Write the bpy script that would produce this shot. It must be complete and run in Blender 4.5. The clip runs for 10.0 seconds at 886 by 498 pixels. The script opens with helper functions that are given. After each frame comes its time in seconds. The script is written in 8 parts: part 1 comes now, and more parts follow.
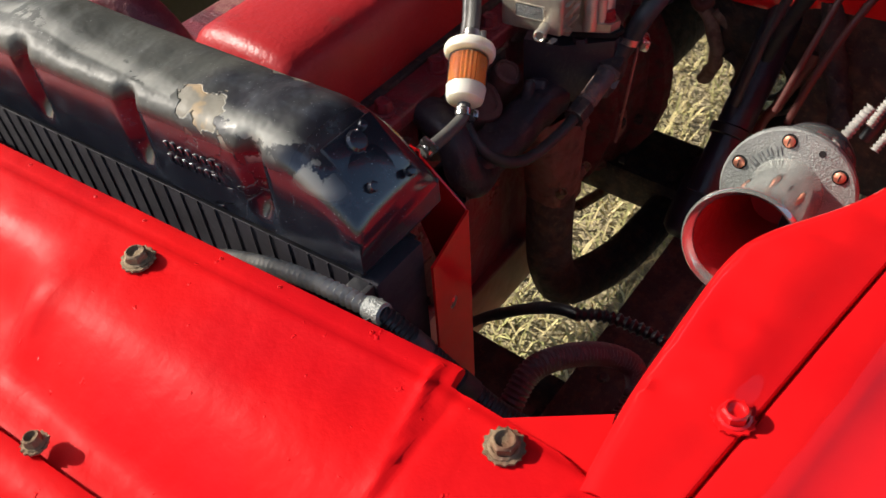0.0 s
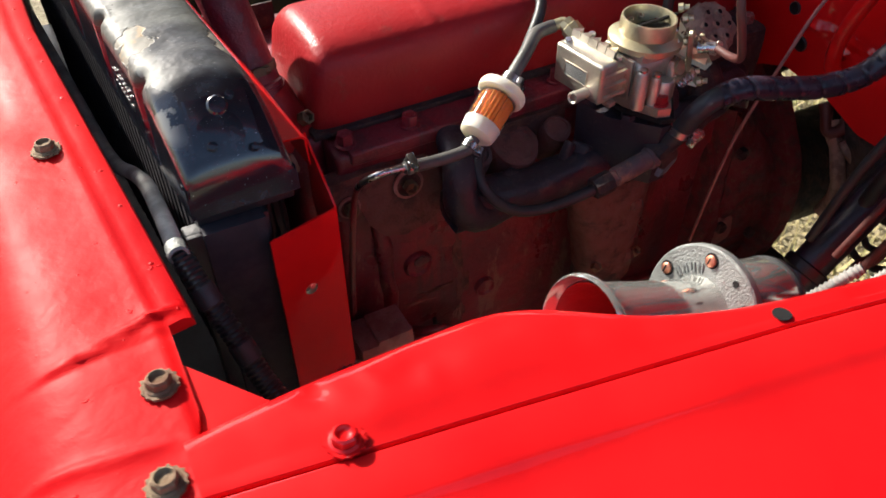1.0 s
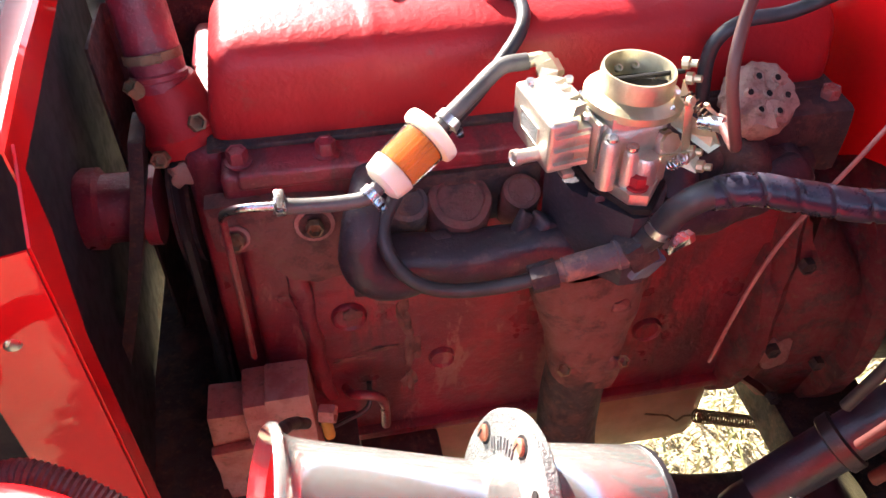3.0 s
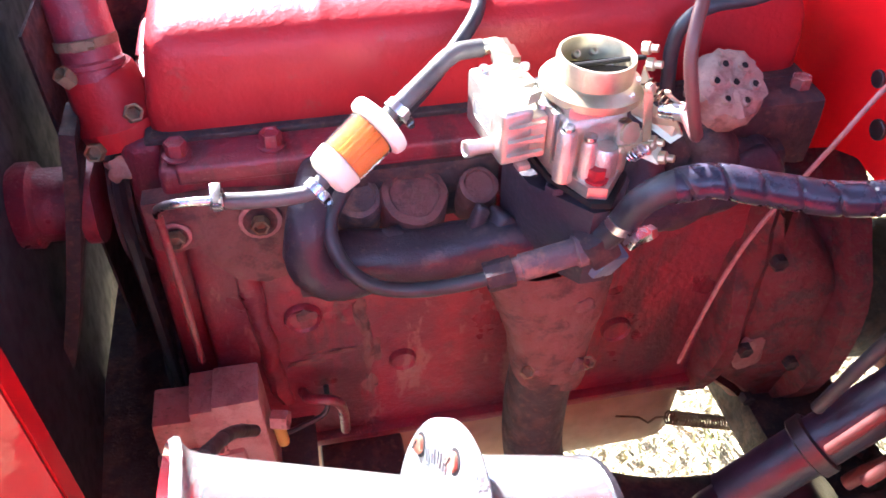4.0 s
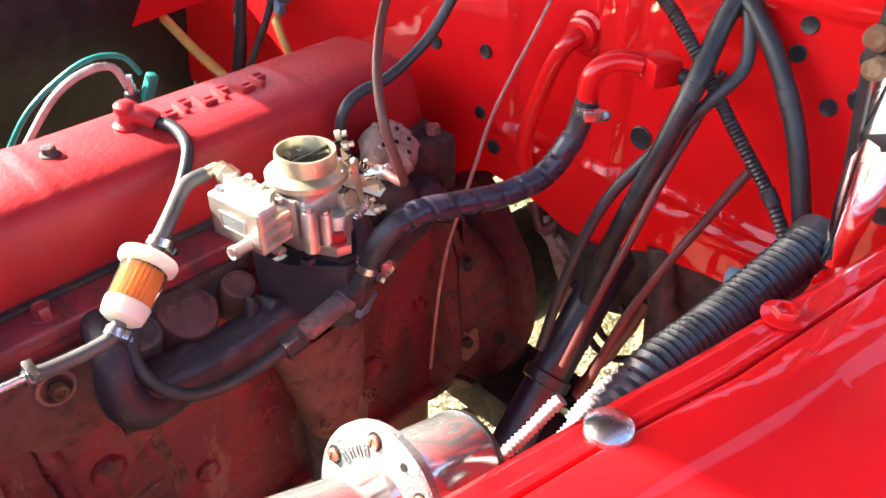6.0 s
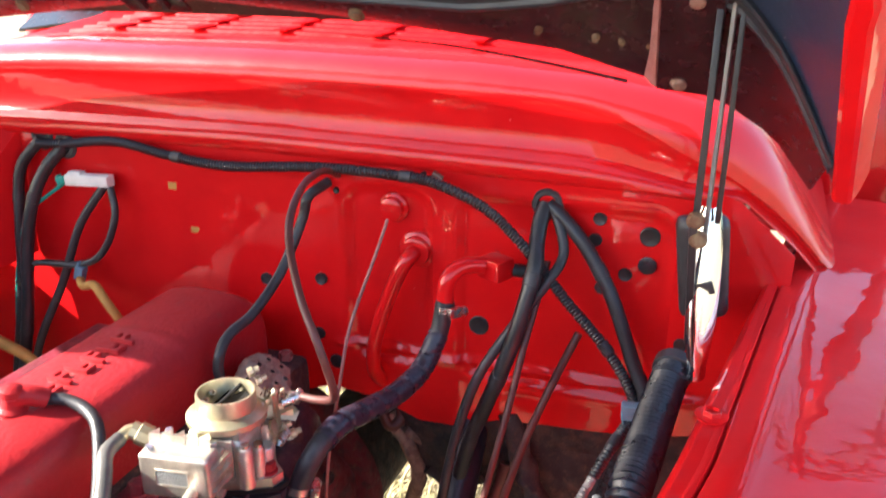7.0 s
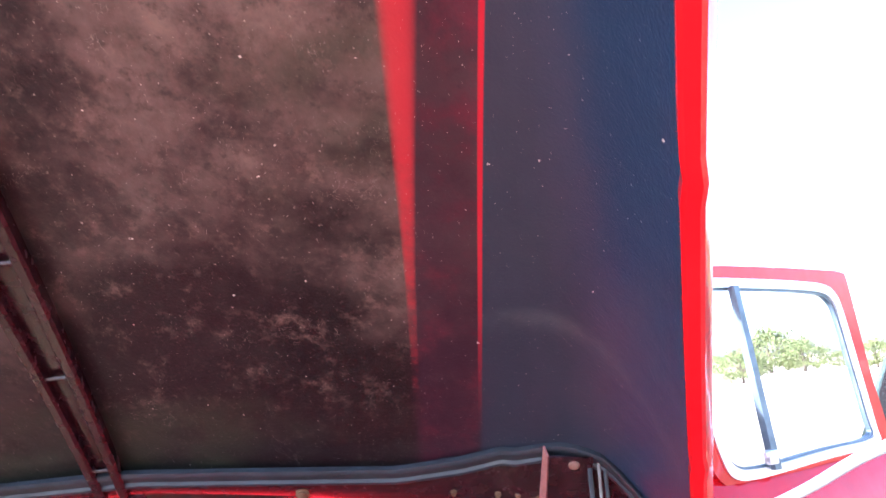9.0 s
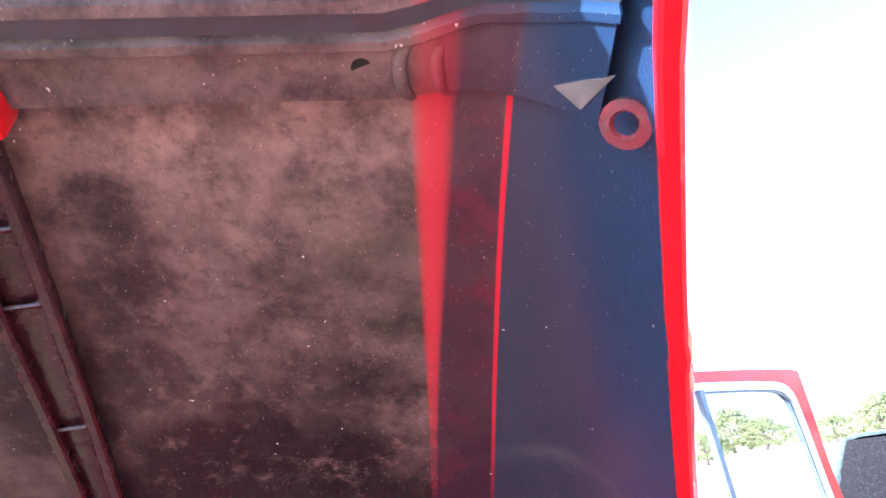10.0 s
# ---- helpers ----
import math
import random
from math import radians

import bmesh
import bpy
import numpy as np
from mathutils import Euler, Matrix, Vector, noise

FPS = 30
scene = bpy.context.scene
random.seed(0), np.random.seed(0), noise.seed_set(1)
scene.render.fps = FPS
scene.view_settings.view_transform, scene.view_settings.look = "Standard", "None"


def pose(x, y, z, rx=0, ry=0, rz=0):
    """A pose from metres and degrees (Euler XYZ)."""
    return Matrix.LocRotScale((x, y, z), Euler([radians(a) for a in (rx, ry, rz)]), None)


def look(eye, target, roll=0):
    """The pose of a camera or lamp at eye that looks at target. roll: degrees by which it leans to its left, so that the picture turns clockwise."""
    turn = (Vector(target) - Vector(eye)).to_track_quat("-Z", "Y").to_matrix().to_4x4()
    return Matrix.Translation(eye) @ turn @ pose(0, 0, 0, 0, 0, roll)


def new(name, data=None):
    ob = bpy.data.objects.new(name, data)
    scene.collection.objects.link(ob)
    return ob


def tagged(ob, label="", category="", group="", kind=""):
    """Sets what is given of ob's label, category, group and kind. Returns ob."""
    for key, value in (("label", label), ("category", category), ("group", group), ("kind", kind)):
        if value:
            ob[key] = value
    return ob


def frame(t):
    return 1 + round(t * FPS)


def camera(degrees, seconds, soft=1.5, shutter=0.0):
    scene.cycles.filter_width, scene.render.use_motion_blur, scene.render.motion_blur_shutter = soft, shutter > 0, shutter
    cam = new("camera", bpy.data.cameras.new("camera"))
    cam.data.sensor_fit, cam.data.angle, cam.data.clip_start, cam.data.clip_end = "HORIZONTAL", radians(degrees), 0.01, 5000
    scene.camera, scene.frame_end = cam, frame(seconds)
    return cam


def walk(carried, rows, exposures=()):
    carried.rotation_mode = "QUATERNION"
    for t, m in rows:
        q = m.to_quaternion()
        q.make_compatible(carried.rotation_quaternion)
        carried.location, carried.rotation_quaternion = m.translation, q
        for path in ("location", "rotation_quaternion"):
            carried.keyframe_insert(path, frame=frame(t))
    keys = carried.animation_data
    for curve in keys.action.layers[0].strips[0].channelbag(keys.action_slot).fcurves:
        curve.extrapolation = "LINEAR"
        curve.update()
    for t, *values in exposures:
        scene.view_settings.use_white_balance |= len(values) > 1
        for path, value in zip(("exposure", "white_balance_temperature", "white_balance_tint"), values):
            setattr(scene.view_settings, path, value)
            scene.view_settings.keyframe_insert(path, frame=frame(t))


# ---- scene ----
cam = camera(57.7, 10.0, 1.5, 0.2)
PATH = [
    (0, (0.138, 0.067, 1.424), (1.179, 0.939, -0.044), -4.2),
    (0.5, (0.186, -0.032, 1.441), (1.049, 1.071, 0.014), -3.0),
    (1, (0.312, -0.127, 1.42), (0.979, 1.162, 0.044), -0.4),
    (1.5, (0.406, -0.151, 1.431), (0.899, 1.298, 0.144), -0.8),
    (2, (0.461, -0.136, 1.403), (0.841, 1.366, 0.137), -1.0),
    (2.5, (0.546, -0.102, 1.37), (0.846, 1.365, 0.044), -0.4),
    (2.7, (0.578, -0.078, 1.357), (0.85, 1.359, -0.007), -0.2),
    (3.8, (0.633, -0.022, 1.307), (0.902, 1.422, -0.051), 0.4),
    (4, (0.639, -0.030, 1.312), (0.942, 1.402, -0.052), 0.8),
    (4.3, (0.648, -0.039, 1.313), (1.014, 1.378, -0.049), 1.05),
    (4.5, (0.657, -0.048, 1.313), (1.081, 1.355, -0.047), 1.3),
    (5, (0.646, -0.075, 1.328), (1.304, 1.263, -0.005), 2.8),
    (5.2, (0.635, -0.082, 1.345), (1.372, 1.202, 0.005), 2.7),
    (6.3, (0.419, -0.108, 1.391), (1.716, 0.983, 0.329), -0.6),
    (6.5, (0.375, -0.076, 1.401), (1.797, 0.932, 0.42), 0.3),
    (7, (0.284, 0.022, 1.43), (2.043, 0.656, 0.72), 0.0),
    (7.5, (0.251, 0.036, 1.419), (2.157, 0.571, 1.134), -0.6),
    (8, (0.184, 0.044, 1.438), (2.161, 0.341, 1.459), -1.3),
    (8.5, (0.079, 0.085, 1.467), (2.058, 0.294, 1.671), -3.1),
    (9, (0.022, 0.128, 1.494), (1.992, 0.261, 1.812), -3.8),
    (9.5, (-0.039, 0.157, 1.516), (1.903, 0.261, 1.983), -4.6),
    (10, (-0.126, 0.178, 1.538), (1.803, 0.181, 2.067), -6.8),
]
EXPOSURES = [
    (0.0, 0.60, 6500, 10),
    (1.0, 1.0, 6400, 10),
    (1.5, 1.4, 6500, 11),
    (2.0, 1.7, 6700, 12),
    (2.7, 2.4, 6700, 14),
    (3.8, 3.5, 5500, 20),
    (5.2, 3.45, 5500, 20),
    (6.3, 2.5, 6700, 10),
    (7.0, 2.3, 6400, 12),
    (7.5, 2.2, 6000, 15),
    (8.0, 2.35, 5600, 18),
    (9.0, 2.6, 5250, 22),
    (10.0, 2.72, 5050, 24),
]
walk(cam, [(t, look(eye, target, roll)) for t, eye, target, roll in PATH], EXPOSURES)

# ---- world, sun ----
SUN_EL, SUN_AZ = radians(33), math.atan2(-0.42, 1.0)
world = bpy.data.worlds.new("sky")
scene.world = world
world.use_nodes = True
wn = world.node_tree.nodes
sky = wn.new("ShaderNodeTexSky")
sky.sky_type, sky.sun_disc = "NISHITA", False
sky.sun_elevation, sky.sun_rotation = SUN_EL, SUN_AZ
sky.dust_density, sky.air_density, sky.ozone_density = 1.9, 1.0, 0.8
wn["Background"].inputs["Strength"].default_value = 0.13
world.node_tree.links.new(sky.outputs[0], wn["Background"].inputs[0])
sun_data = bpy.data.lights.new("sun", "SUN")
sun_data.energy, sun_data.angle, sun_data.color = 5.0, radians(0.55), (1.0, 0.93, 0.82)
sun = new("sun", sun_data)
SUN_DIR = Vector((math.sin(SUN_AZ) * math.cos(SUN_EL), math.cos(SUN_AZ) * math.cos(SUN_EL), math.sin(SUN_EL)))
sun.matrix_world = look(SUN_DIR * 20, (0, 0, 0))


# ---- materials ----
class Mat:
    """A small node builder round one Principled material."""

    def __init__(self, name, base, rough=0.5, metal=0.0, coat=0.0, spec=0.5):
        self.m = bpy.data.materials.new(name)
        self.m.use_nodes = True
        self.t = self.m.node_tree
        self.p = self.t.nodes["Principled BSDF"]
        self.p.inputs["Base Color"].default_value = (*base, 1)
        self.p.inputs["Roughness"].default_value = rough
        self.p.inputs["Metallic"].default_value = metal
        self.p.inputs["Coat Weight"].default_value = coat
        self.p.inputs["Coat Roughness"].default_value = 0.08
        self.p.inputs["Specular IOR Level"].default_value = spec
        self.base, self.col, self.rough, self.height = base, None, None, None
        self.co = self.t.nodes.new("ShaderNodeTexCoord").outputs["Object"]
        self.geo = self.t.nodes.new("ShaderNodeNewGeometry").outputs["Position"]

    def link(self, a, b):
        self.t.links.new(a, b)

    def noise(self, scale, detail=4.0, rough=0.55, lo=0.4, hi=0.6, distort=0.0, stretch=None):
        n = self.t.nodes.new("ShaderNodeTexNoise")
        n.inputs["Scale"].default_value, n.inputs["Detail"].default_value = scale, detail
        n.inputs["Roughness"].default_value, n.inputs["Distortion"].default_value = rough, distort
        src = self.geo
        if stretch:
            mp = self.t.nodes.new("ShaderNodeMapping")
            mp.inputs["Scale"].default_value = stretch
            self.link(src, mp.inputs["Vector"])
            src = mp.outputs[0]
        self.link(src, n.inputs["Vector"])
        return self.ramp(n.outputs["Fac"], lo, hi)

    def ramp(self, fac, lo, hi):
        r = self.t.nodes.new("ShaderNodeMapRange")
        r.interpolation_type = "SMOOTHSTEP"
        r.inputs["From Min"].default_value, r.inputs["From Max"].default_value = lo, hi
        self.link(fac, r.inputs["Value"])
        return r.outputs[0]

    def times(self, a, b, how="MULTIPLY"):
        k = self.t.nodes.new("ShaderNodeMath")
        k.operation = how
        for socket, v in zip(k.inputs, (a, b)):
            if isinstance(v, (int, float)):
                socket.default_value = v
            else:
                self.link(v, socket)
        return k.outputs[0]

    def axis(self, n):
        s = self.t.nodes.new("ShaderNodeSeparateXYZ")
        self.link(self.geo, s.inputs[0])
        return s.outputs[n]

    def tint(self, fac, colour):
        mix = self.t.nodes.new("ShaderNodeMix")
        mix.data_type = "RGBA"
        self.link(fac, mix.inputs[0])
        if self.col is None:
            mix.inputs[6].default_value = (*self.base, 1)
        else:
            self.link(self.col, mix.inputs[6])
        mix.inputs[7].default_value = (*colour, 1)
        self.col = mix.outputs[2]
        self.link(self.col, self.p.inputs["Base Color"])
        return self

    def gloss(self, fac, value):
        mix = self.t.nodes.new("ShaderNodeMix")
        self.link(fac, mix.inputs[0])
        if self.rough is None:
            mix.inputs[2].default_value = self.p.inputs["Roughness"].default_value
        else:
            self.link(self.rough, mix.inputs[2])
        mix.inputs[3].default_value = value
        self.rough = mix.outputs[0]
        self.link(self.rough, self.p.inputs["Roughness"])
        return self

    def metal(self, fac, value):
        mix = self.t.nodes.new("ShaderNodeMix")
        self.link(fac, mix.inputs[0])
        mix.inputs[2].default_value = self.p.inputs["Metallic"].default_value
        mix.inputs[3].default_value = value
        self.link(mix.outputs[0], self.p.inputs["Metallic"])
        return self

    def bump(self, fac, dist, strength=1.0):
        b = self.t.nodes.new("ShaderNodeBump")
        b.inputs["Distance"].default_value, b.inputs["Strength"].default_value = dist, strength
        self.link(fac, b.inputs["Height"])
        if self.height is not None:
            self.link(self.height, b.inputs["Normal"])
        self.height = b.outputs[0]
        self.link(self.height, self.p.inputs["Normal"])
        return self


def paint_red():
    m = Mat("red body paint", (0.62, 0.0075, 0.0090), 0.45, coat=0.75, spec=0.06)
    m.p.inputs["Coat Roughness"].default_value = 0.03
    m.tint(m.noise(9, 5, lo=0.35, hi=0.75), (0.53, 0.0045, 0.0070))
    m.gloss(m.noise(14, 5, lo=0.4, hi=0.75), 0.35)
    # a few tiny chips down to the primer
    m.tint(m.times(m.noise(150, 2, lo=0.80, hi=0.82), 0.8), (0.75, 0.30, 0.28))
    m.bump(m.noise(26, 3, lo=0, hi=1), 0.0003).bump(m.noise(7, 3, lo=0.3, hi=0.8), 0.0010)
    m.link(m.height, m.p.inputs["Coat Normal"])
    return m.m


def paint_worn():
    """The same red on the front panel, weathered to a duller, faintly pitted finish."""
    m = Mat("weathered red body paint", (0.54, 0.0045, 0.0060), 0.50, spec=0.062)
    m.tint(m.noise(9, 5, lo=0.35, hi=0.75), (0.46, 0.003, 0.007))
    m.tint(m.times(m.noise(150, 2, lo=0.80, hi=0.82), 0.8), (0.75, 0.30, 0.28))
    m.gloss(m.noise(14, 5, lo=0.4, hi=0.75), 0.40)
    return m.bump(m.noise(60, 4, lo=0, hi=1), 0.0005).bump(m.noise(130, 2, lo=0.70, hi=0.80), 0.0005).bump(m.noise(11, 3, lo=0.2, hi=0.8), 0.0016).m


def paint_dull():
    m = Mat("dull engine red", (0.37, 0.020, 0.024), 0.36, coat=0.05, spec=0.25)
    m.p.inputs["Coat Roughness"].default_value = 0.5
    m.tint(m.noise(14, 6, lo=0.42, hi=0.72), (0.33, 0.017, 0.021))
    m.tint(m.times(m.noise(35, 6, 0.7, lo=0.58, hi=0.72), 0.5), (0.22, 0.06, 0.050))
    m.gloss(m.noise(30, 5, lo=0.4, hi=0.7), 0.45)
    return m.bump(m.noise(160, 5, lo=0, hi=1), 0.0006).m


def grimy_red():
    m = Mat("grimy engine block red", (0.245, 0.021, 0.036), 0.40, spec=0.6)
    m.tint(m.noise(8, 6, 0.65, lo=0.42, hi=0.64), (0.135, 0.019, 0.033))
    m.tint(m.times(m.noise(22, 7, 0.7, lo=0.50, hi=0.66), 0.7), (0.135, 0.042, 0.046))
    m.tint(m.times(m.noise(5, 6, 0.7, lo=0.51, hi=0.60, stretch=(2.2, 1, 0.35)), 0.75), (0.060, 0.024, 0.028))
    m.tint(m.times(m.noise(6, 6, 0.7, lo=0.57, hi=0.61, stretch=(1.6, 1, 0.5)), 0.7), (0.27, 0.135, 0.110))
    m.tint(m.times(m.noise(300, 3, lo=0.60, hi=0.70), 0.30), (0.36, 0.18, 0.15))
    m.gloss(m.noise(12, 4, lo=0.5, hi=0.7), 0.26)
    return m.bump(m.noise(90, 6, 0.65, lo=0, hi=1), 0.0014).bump(m.noise(14, 4, lo=0, hi=1), 0.004).m


def oily_iron():
    m = Mat("oily blue-black iron", (0.036, 0.031, 0.042), 0.36, metal=0.2)
    m.tint(m.times(m.noise(24, 6, 0.65, lo=0.52, hi=0.66), 0.55), (0.125, 0.080, 0.072))
    m.tint(m.times(m.noise(180, 4, lo=0.60, hi=0.72), 0.4), (0.15, 0.11, 0.09))
    m.gloss(m.noise(30, 5, lo=0.45, hi=0.65), 0.62)
    return m.bump(m.noise(170, 5, 0.6, lo=0, hi=1), 0.0007).m


def iron(name, base, rust, amount=0.9):
    m = Mat(name, base, 0.62, metal=0.25)
    m.tint(m.times(m.noise(38, 6, 0.65, lo=0.46, hi=0.62), amount), rust)
    m.tint(m.times(m.noise(150, 4, lo=0.55, hi=0.7), 0.5), (0.16, 0.10, 0.07))
    m.gloss(m.noise(60, 5, lo=0.4, hi=0.65), 0.85)
    return m.bump(m.noise(210, 6, 0.65, lo=0, hi=1), 0.0011).m


def plain(name, base, rough=0.5, metal=0.0, coat=0.0, grain=300, depth=0.0002, var=0.75):
    m = Mat(name, base, rough, metal, coat)
    m.tint(m.noise(40, 5, lo=0.35, hi=0.7), tuple(c * var for c in base))
    m.gloss(m.noise(55, 4, lo=0.4, hi=0.7), min(1, rough * 1.35))
    return m.bump(m.noise(grain, 4, lo=0, hi=1), depth).m


def tank_paint():
    m = Mat("peeling black radiator paint", (0.010, 0.011, 0.017), 0.20, spec=0.4)
    m.p.inputs["Coat Roughness"].default_value = 0.12
    peel = m.noise(13, 5, 0.5, lo=0.605, hi=0.615)
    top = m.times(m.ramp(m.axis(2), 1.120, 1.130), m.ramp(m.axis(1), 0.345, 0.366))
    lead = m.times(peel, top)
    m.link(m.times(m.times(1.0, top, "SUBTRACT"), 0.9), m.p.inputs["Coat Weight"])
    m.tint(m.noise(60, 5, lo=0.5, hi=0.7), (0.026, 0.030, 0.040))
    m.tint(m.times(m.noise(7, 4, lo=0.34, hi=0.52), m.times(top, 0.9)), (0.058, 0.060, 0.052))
    # bare lead showing through along the front edge of the tank
    x = m.axis(0)
    rim = m.times(m.times(m.ramp(x, 0.346, 0.350), m.ramp(m.times(x, -1), -0.366, -0.352)), m.times(m.noise(32, 5, 0.6, lo=0.44, hi=0.47), m.ramp(m.axis(2), 1.112, 1.120)))
    m.tint(rim, (0.20, 0.20, 0.18))
    m.tint(lead, (0.19, 0.175, 0.14))
    m.tint(m.times(m.times(m.noise(24, 4, lo=0.55, hi=0.6), lead), 0.8), (0.34, 0.24, 0.13))
    m.tint(m.times(m.noise(700, 2, lo=0.70, hi=0.74), 0.7), (0.3, 0.3, 0.3))
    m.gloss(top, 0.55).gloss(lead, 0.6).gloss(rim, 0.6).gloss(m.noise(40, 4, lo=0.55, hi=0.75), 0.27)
    return m.bump(m.times(peel, -1), 0.0009).bump(m.times(m.noise(34, 3, lo=0, hi=1), top), 0.002).bump(m.noise(12, 3, lo=0, hi=1), 0.0008).m


def hood_black(strips=True):
    m = Mat("dark underside paint with red showing through" if strips else "dark dusty brace paint", (0.016, 0.010, 0.013), 0.32, spec=0.25)
    y, x = m.axis(1), m.axis(0)
    # brown patches thin out rearward, putting the rear's shade into the colour
    m.tint(m.times(m.noise(3.0, 6, 0.65, lo=0.40, hi=0.64), m.ramp(x, 1.00, 0.82)), (0.150, 0.108, 0.098) if strips else (0.085, 0.058, 0.056))
    m.tint(m.times(m.noise(2.6, 4, 0.6, lo=0.50, hi=0.64, stretch=(1.3, 0.8, 1.1)), 0.75), (0.036, 0.040, 0.029))
    m.tint(m.times(m.noise(9, 6, 0.7, lo=0.47, hi=0.62), 0.8), (0.020, 0.016, 0.018))
    # brown dust, thickest towards the nose of the hood, its fade also painting the rear's shade
    dust_shade = m.times(m.ramp(m.times(x, m.times(m.noise(5, 5, 0.65, lo=0.25, hi=0.75), 0.22), "ADD"), 0.84, 0.48), m.noise(16, 6, 0.7, lo=0.30, hi=0.70))
    m.tint(m.times(dust_shade, 0.88 if strips else 0.45), (0.290, 0.195, 0.178))
    # finer brown mottling, held back at the rear to paint its shade
    m.tint(m.times(m.times(m.noise(26, 7, 0.75, lo=0.52, hi=0.74), m.ramp(x, 1.03, 0.90)), 0.6), (0.20, 0.135, 0.115))
    m.tint(m.times(m.noise(170, 5, 0.75, lo=0.56, hi=0.76), 0.40), (0.24, 0.17, 0.15))
    m.tint(m.times(m.noise(70, 5, 0.7, lo=0.54, hi=0.70), 0.5), (0.022, 0.018, 0.020))
    # fine curling scratches in clusters
    line = m.times(m.noise(46, 3, 0.6, lo=0.500, hi=0.504, distort=0.8), m.noise(46, 3, 0.6, lo=0.504, hi=0.509, distort=0.8), "SUBTRACT")
    m.tint(m.times(m.times(line, m.noise(11, 3, lo=0.60, hi=0.66)), 0.7), (0.34, 0.28, 0.24))
    # beyond the crease: dust-free dark gloss paint, the sky's blue reflection tinted into it
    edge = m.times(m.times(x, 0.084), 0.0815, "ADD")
    sky_sheen = m.ramp(m.times(y, edge, "SUBTRACT"), 0.004, -0.005)
    m.tint(m.times(sky_sheen, 0.95), (0.030, 0.038, 0.062))
    # deeper blue towards the edge, reflected sky put into the colour
    m.tint(m.times(sky_sheen, m.ramp(m.times(y, m.times(x, 0.16), "ADD"), 0.20, 0.125)), (0.014, 0.036, 0.078))
    m.tint(m.times(m.times(sky_sheen, m.noise(7, 4, lo=0.45, hi=0.75, stretch=(0.5, 2.5, 0.5))), 0.5), (0.044, 0.050, 0.080))
    # pale arc across the side beyond the crease, broken up by noise
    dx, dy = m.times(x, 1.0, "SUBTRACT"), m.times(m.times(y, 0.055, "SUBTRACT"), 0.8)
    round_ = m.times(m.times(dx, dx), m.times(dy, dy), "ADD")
    pale_arc = m.times(m.ramp(round_, 0.0250, 0.0320), m.ramp(round_, 0.0400, 0.0325))
    m.tint(m.times(m.times(m.times(pale_arc, m.ramp(x, 0.86, 0.80)), m.noise(30, 5, 0.7, lo=0.25, hi=0.75)), m.times(sky_sheen, 0.36)), (0.15, 0.16, 0.165))
    # thin coat with red ghosting through between the two strips
    ghost = m.times(m.ramp(m.times(y, m.times(m.times(x, 0.116), 0.122, "ADD"), "SUBTRACT"), 0.010, -0.010), m.times(1.0, sky_sheen, "SUBTRACT"))
    m.tint(m.times(ghost, 0.80), (0.038, 0.016, 0.030))
    m.tint(m.times(m.times(ghost, m.noise(18, 5, 0.65, lo=0.45, hi=0.8)), 0.8), (0.12, 0.018, 0.036))
    # two thin strips along the crease where the black coat missed the red
    wide = m.times(m.ramp(x, 0.95, 0.34), 0.0082, "MULTIPLY")
    mid = m.times(m.times(x, 0.116), 0.122, "ADD")
    off = m.times(y, mid, "SUBTRACT")
    near = m.times(off, off)
    strip = m.times(near, m.times(m.times(wide, wide), 0.000004, "ADD"), "DIVIDE")
    red1 = m.times(m.ramp(strip, 6.5, 0.0), m.ramp(m.times(x, m.times(m.noise(60, 5, 0.7, lo=0.3, hi=0.7), 0.10), "ADD"), 1.0, 0.68))
    m.tint(m.times(red1, 0.86 if strips else 0.35), (0.47, 0.030, 0.042))
    mid2 = m.times(m.times(x, 0.084), 0.0805, "ADD")
    off2 = m.times(y, mid2, "SUBTRACT")
    red2 = m.times(m.ramp(m.times(off2, off2), 0.000008, 0.000001), m.ramp(x, 1.0, 0.70))
    m.tint(m.times(red2, 0.9 if strips else 0.0), (0.5, 0.015, 0.03))
    m.tint(m.times(m.noise(420, 2, lo=0.725, hi=0.745), 0.65), (0.62, 0.54, 0.50))
    m.tint(m.times(m.noise(120, 2, lo=0.755, hi=0.775), 0.9), (0.62, 0.54, 0.50))
    m.gloss(m.noise(24, 6, 0.7, lo=0.4, hi=0.7), 0.52)
    m.gloss(m.times(dust_shade, 0.8), 0.7)
    m.gloss(sky_sheen, 0.30)
    return m.bump(m.noise(330, 5, 0.6, lo=0, hi=1), 0.0003).bump(m.noise(9, 3, lo=0, hi=1), 0.0010).m


def grass_mat(name, a, b):
    m = Mat(name, a, 0.8)
    info = m.t.nodes.new("ShaderNodeNewGeometry").outputs["Random Per Island"]
    m.tint(info, b)
    return m.tint(m.times(m.noise(3, 4, lo=0.4, hi=0.7), 0.6), tuple(0.6 * c for c in a)).m


def ground_mat():
    m = Mat("dry ground", (0.46, 0.38, 0.24), 0.95)
    m.tint(m.noise(2.2, 6, 0.6, lo=0.4, hi=0.65), (0.36, 0.31, 0.18))
    m.tint(m.noise(60, 5, 0.7, lo=0.4, hi=0.7), (0.16, 0.13, 0.07))
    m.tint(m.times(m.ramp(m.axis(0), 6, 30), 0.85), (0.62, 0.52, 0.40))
    return m.bump(m.noise(70, 5, lo=0, hi=1), 0.02).m


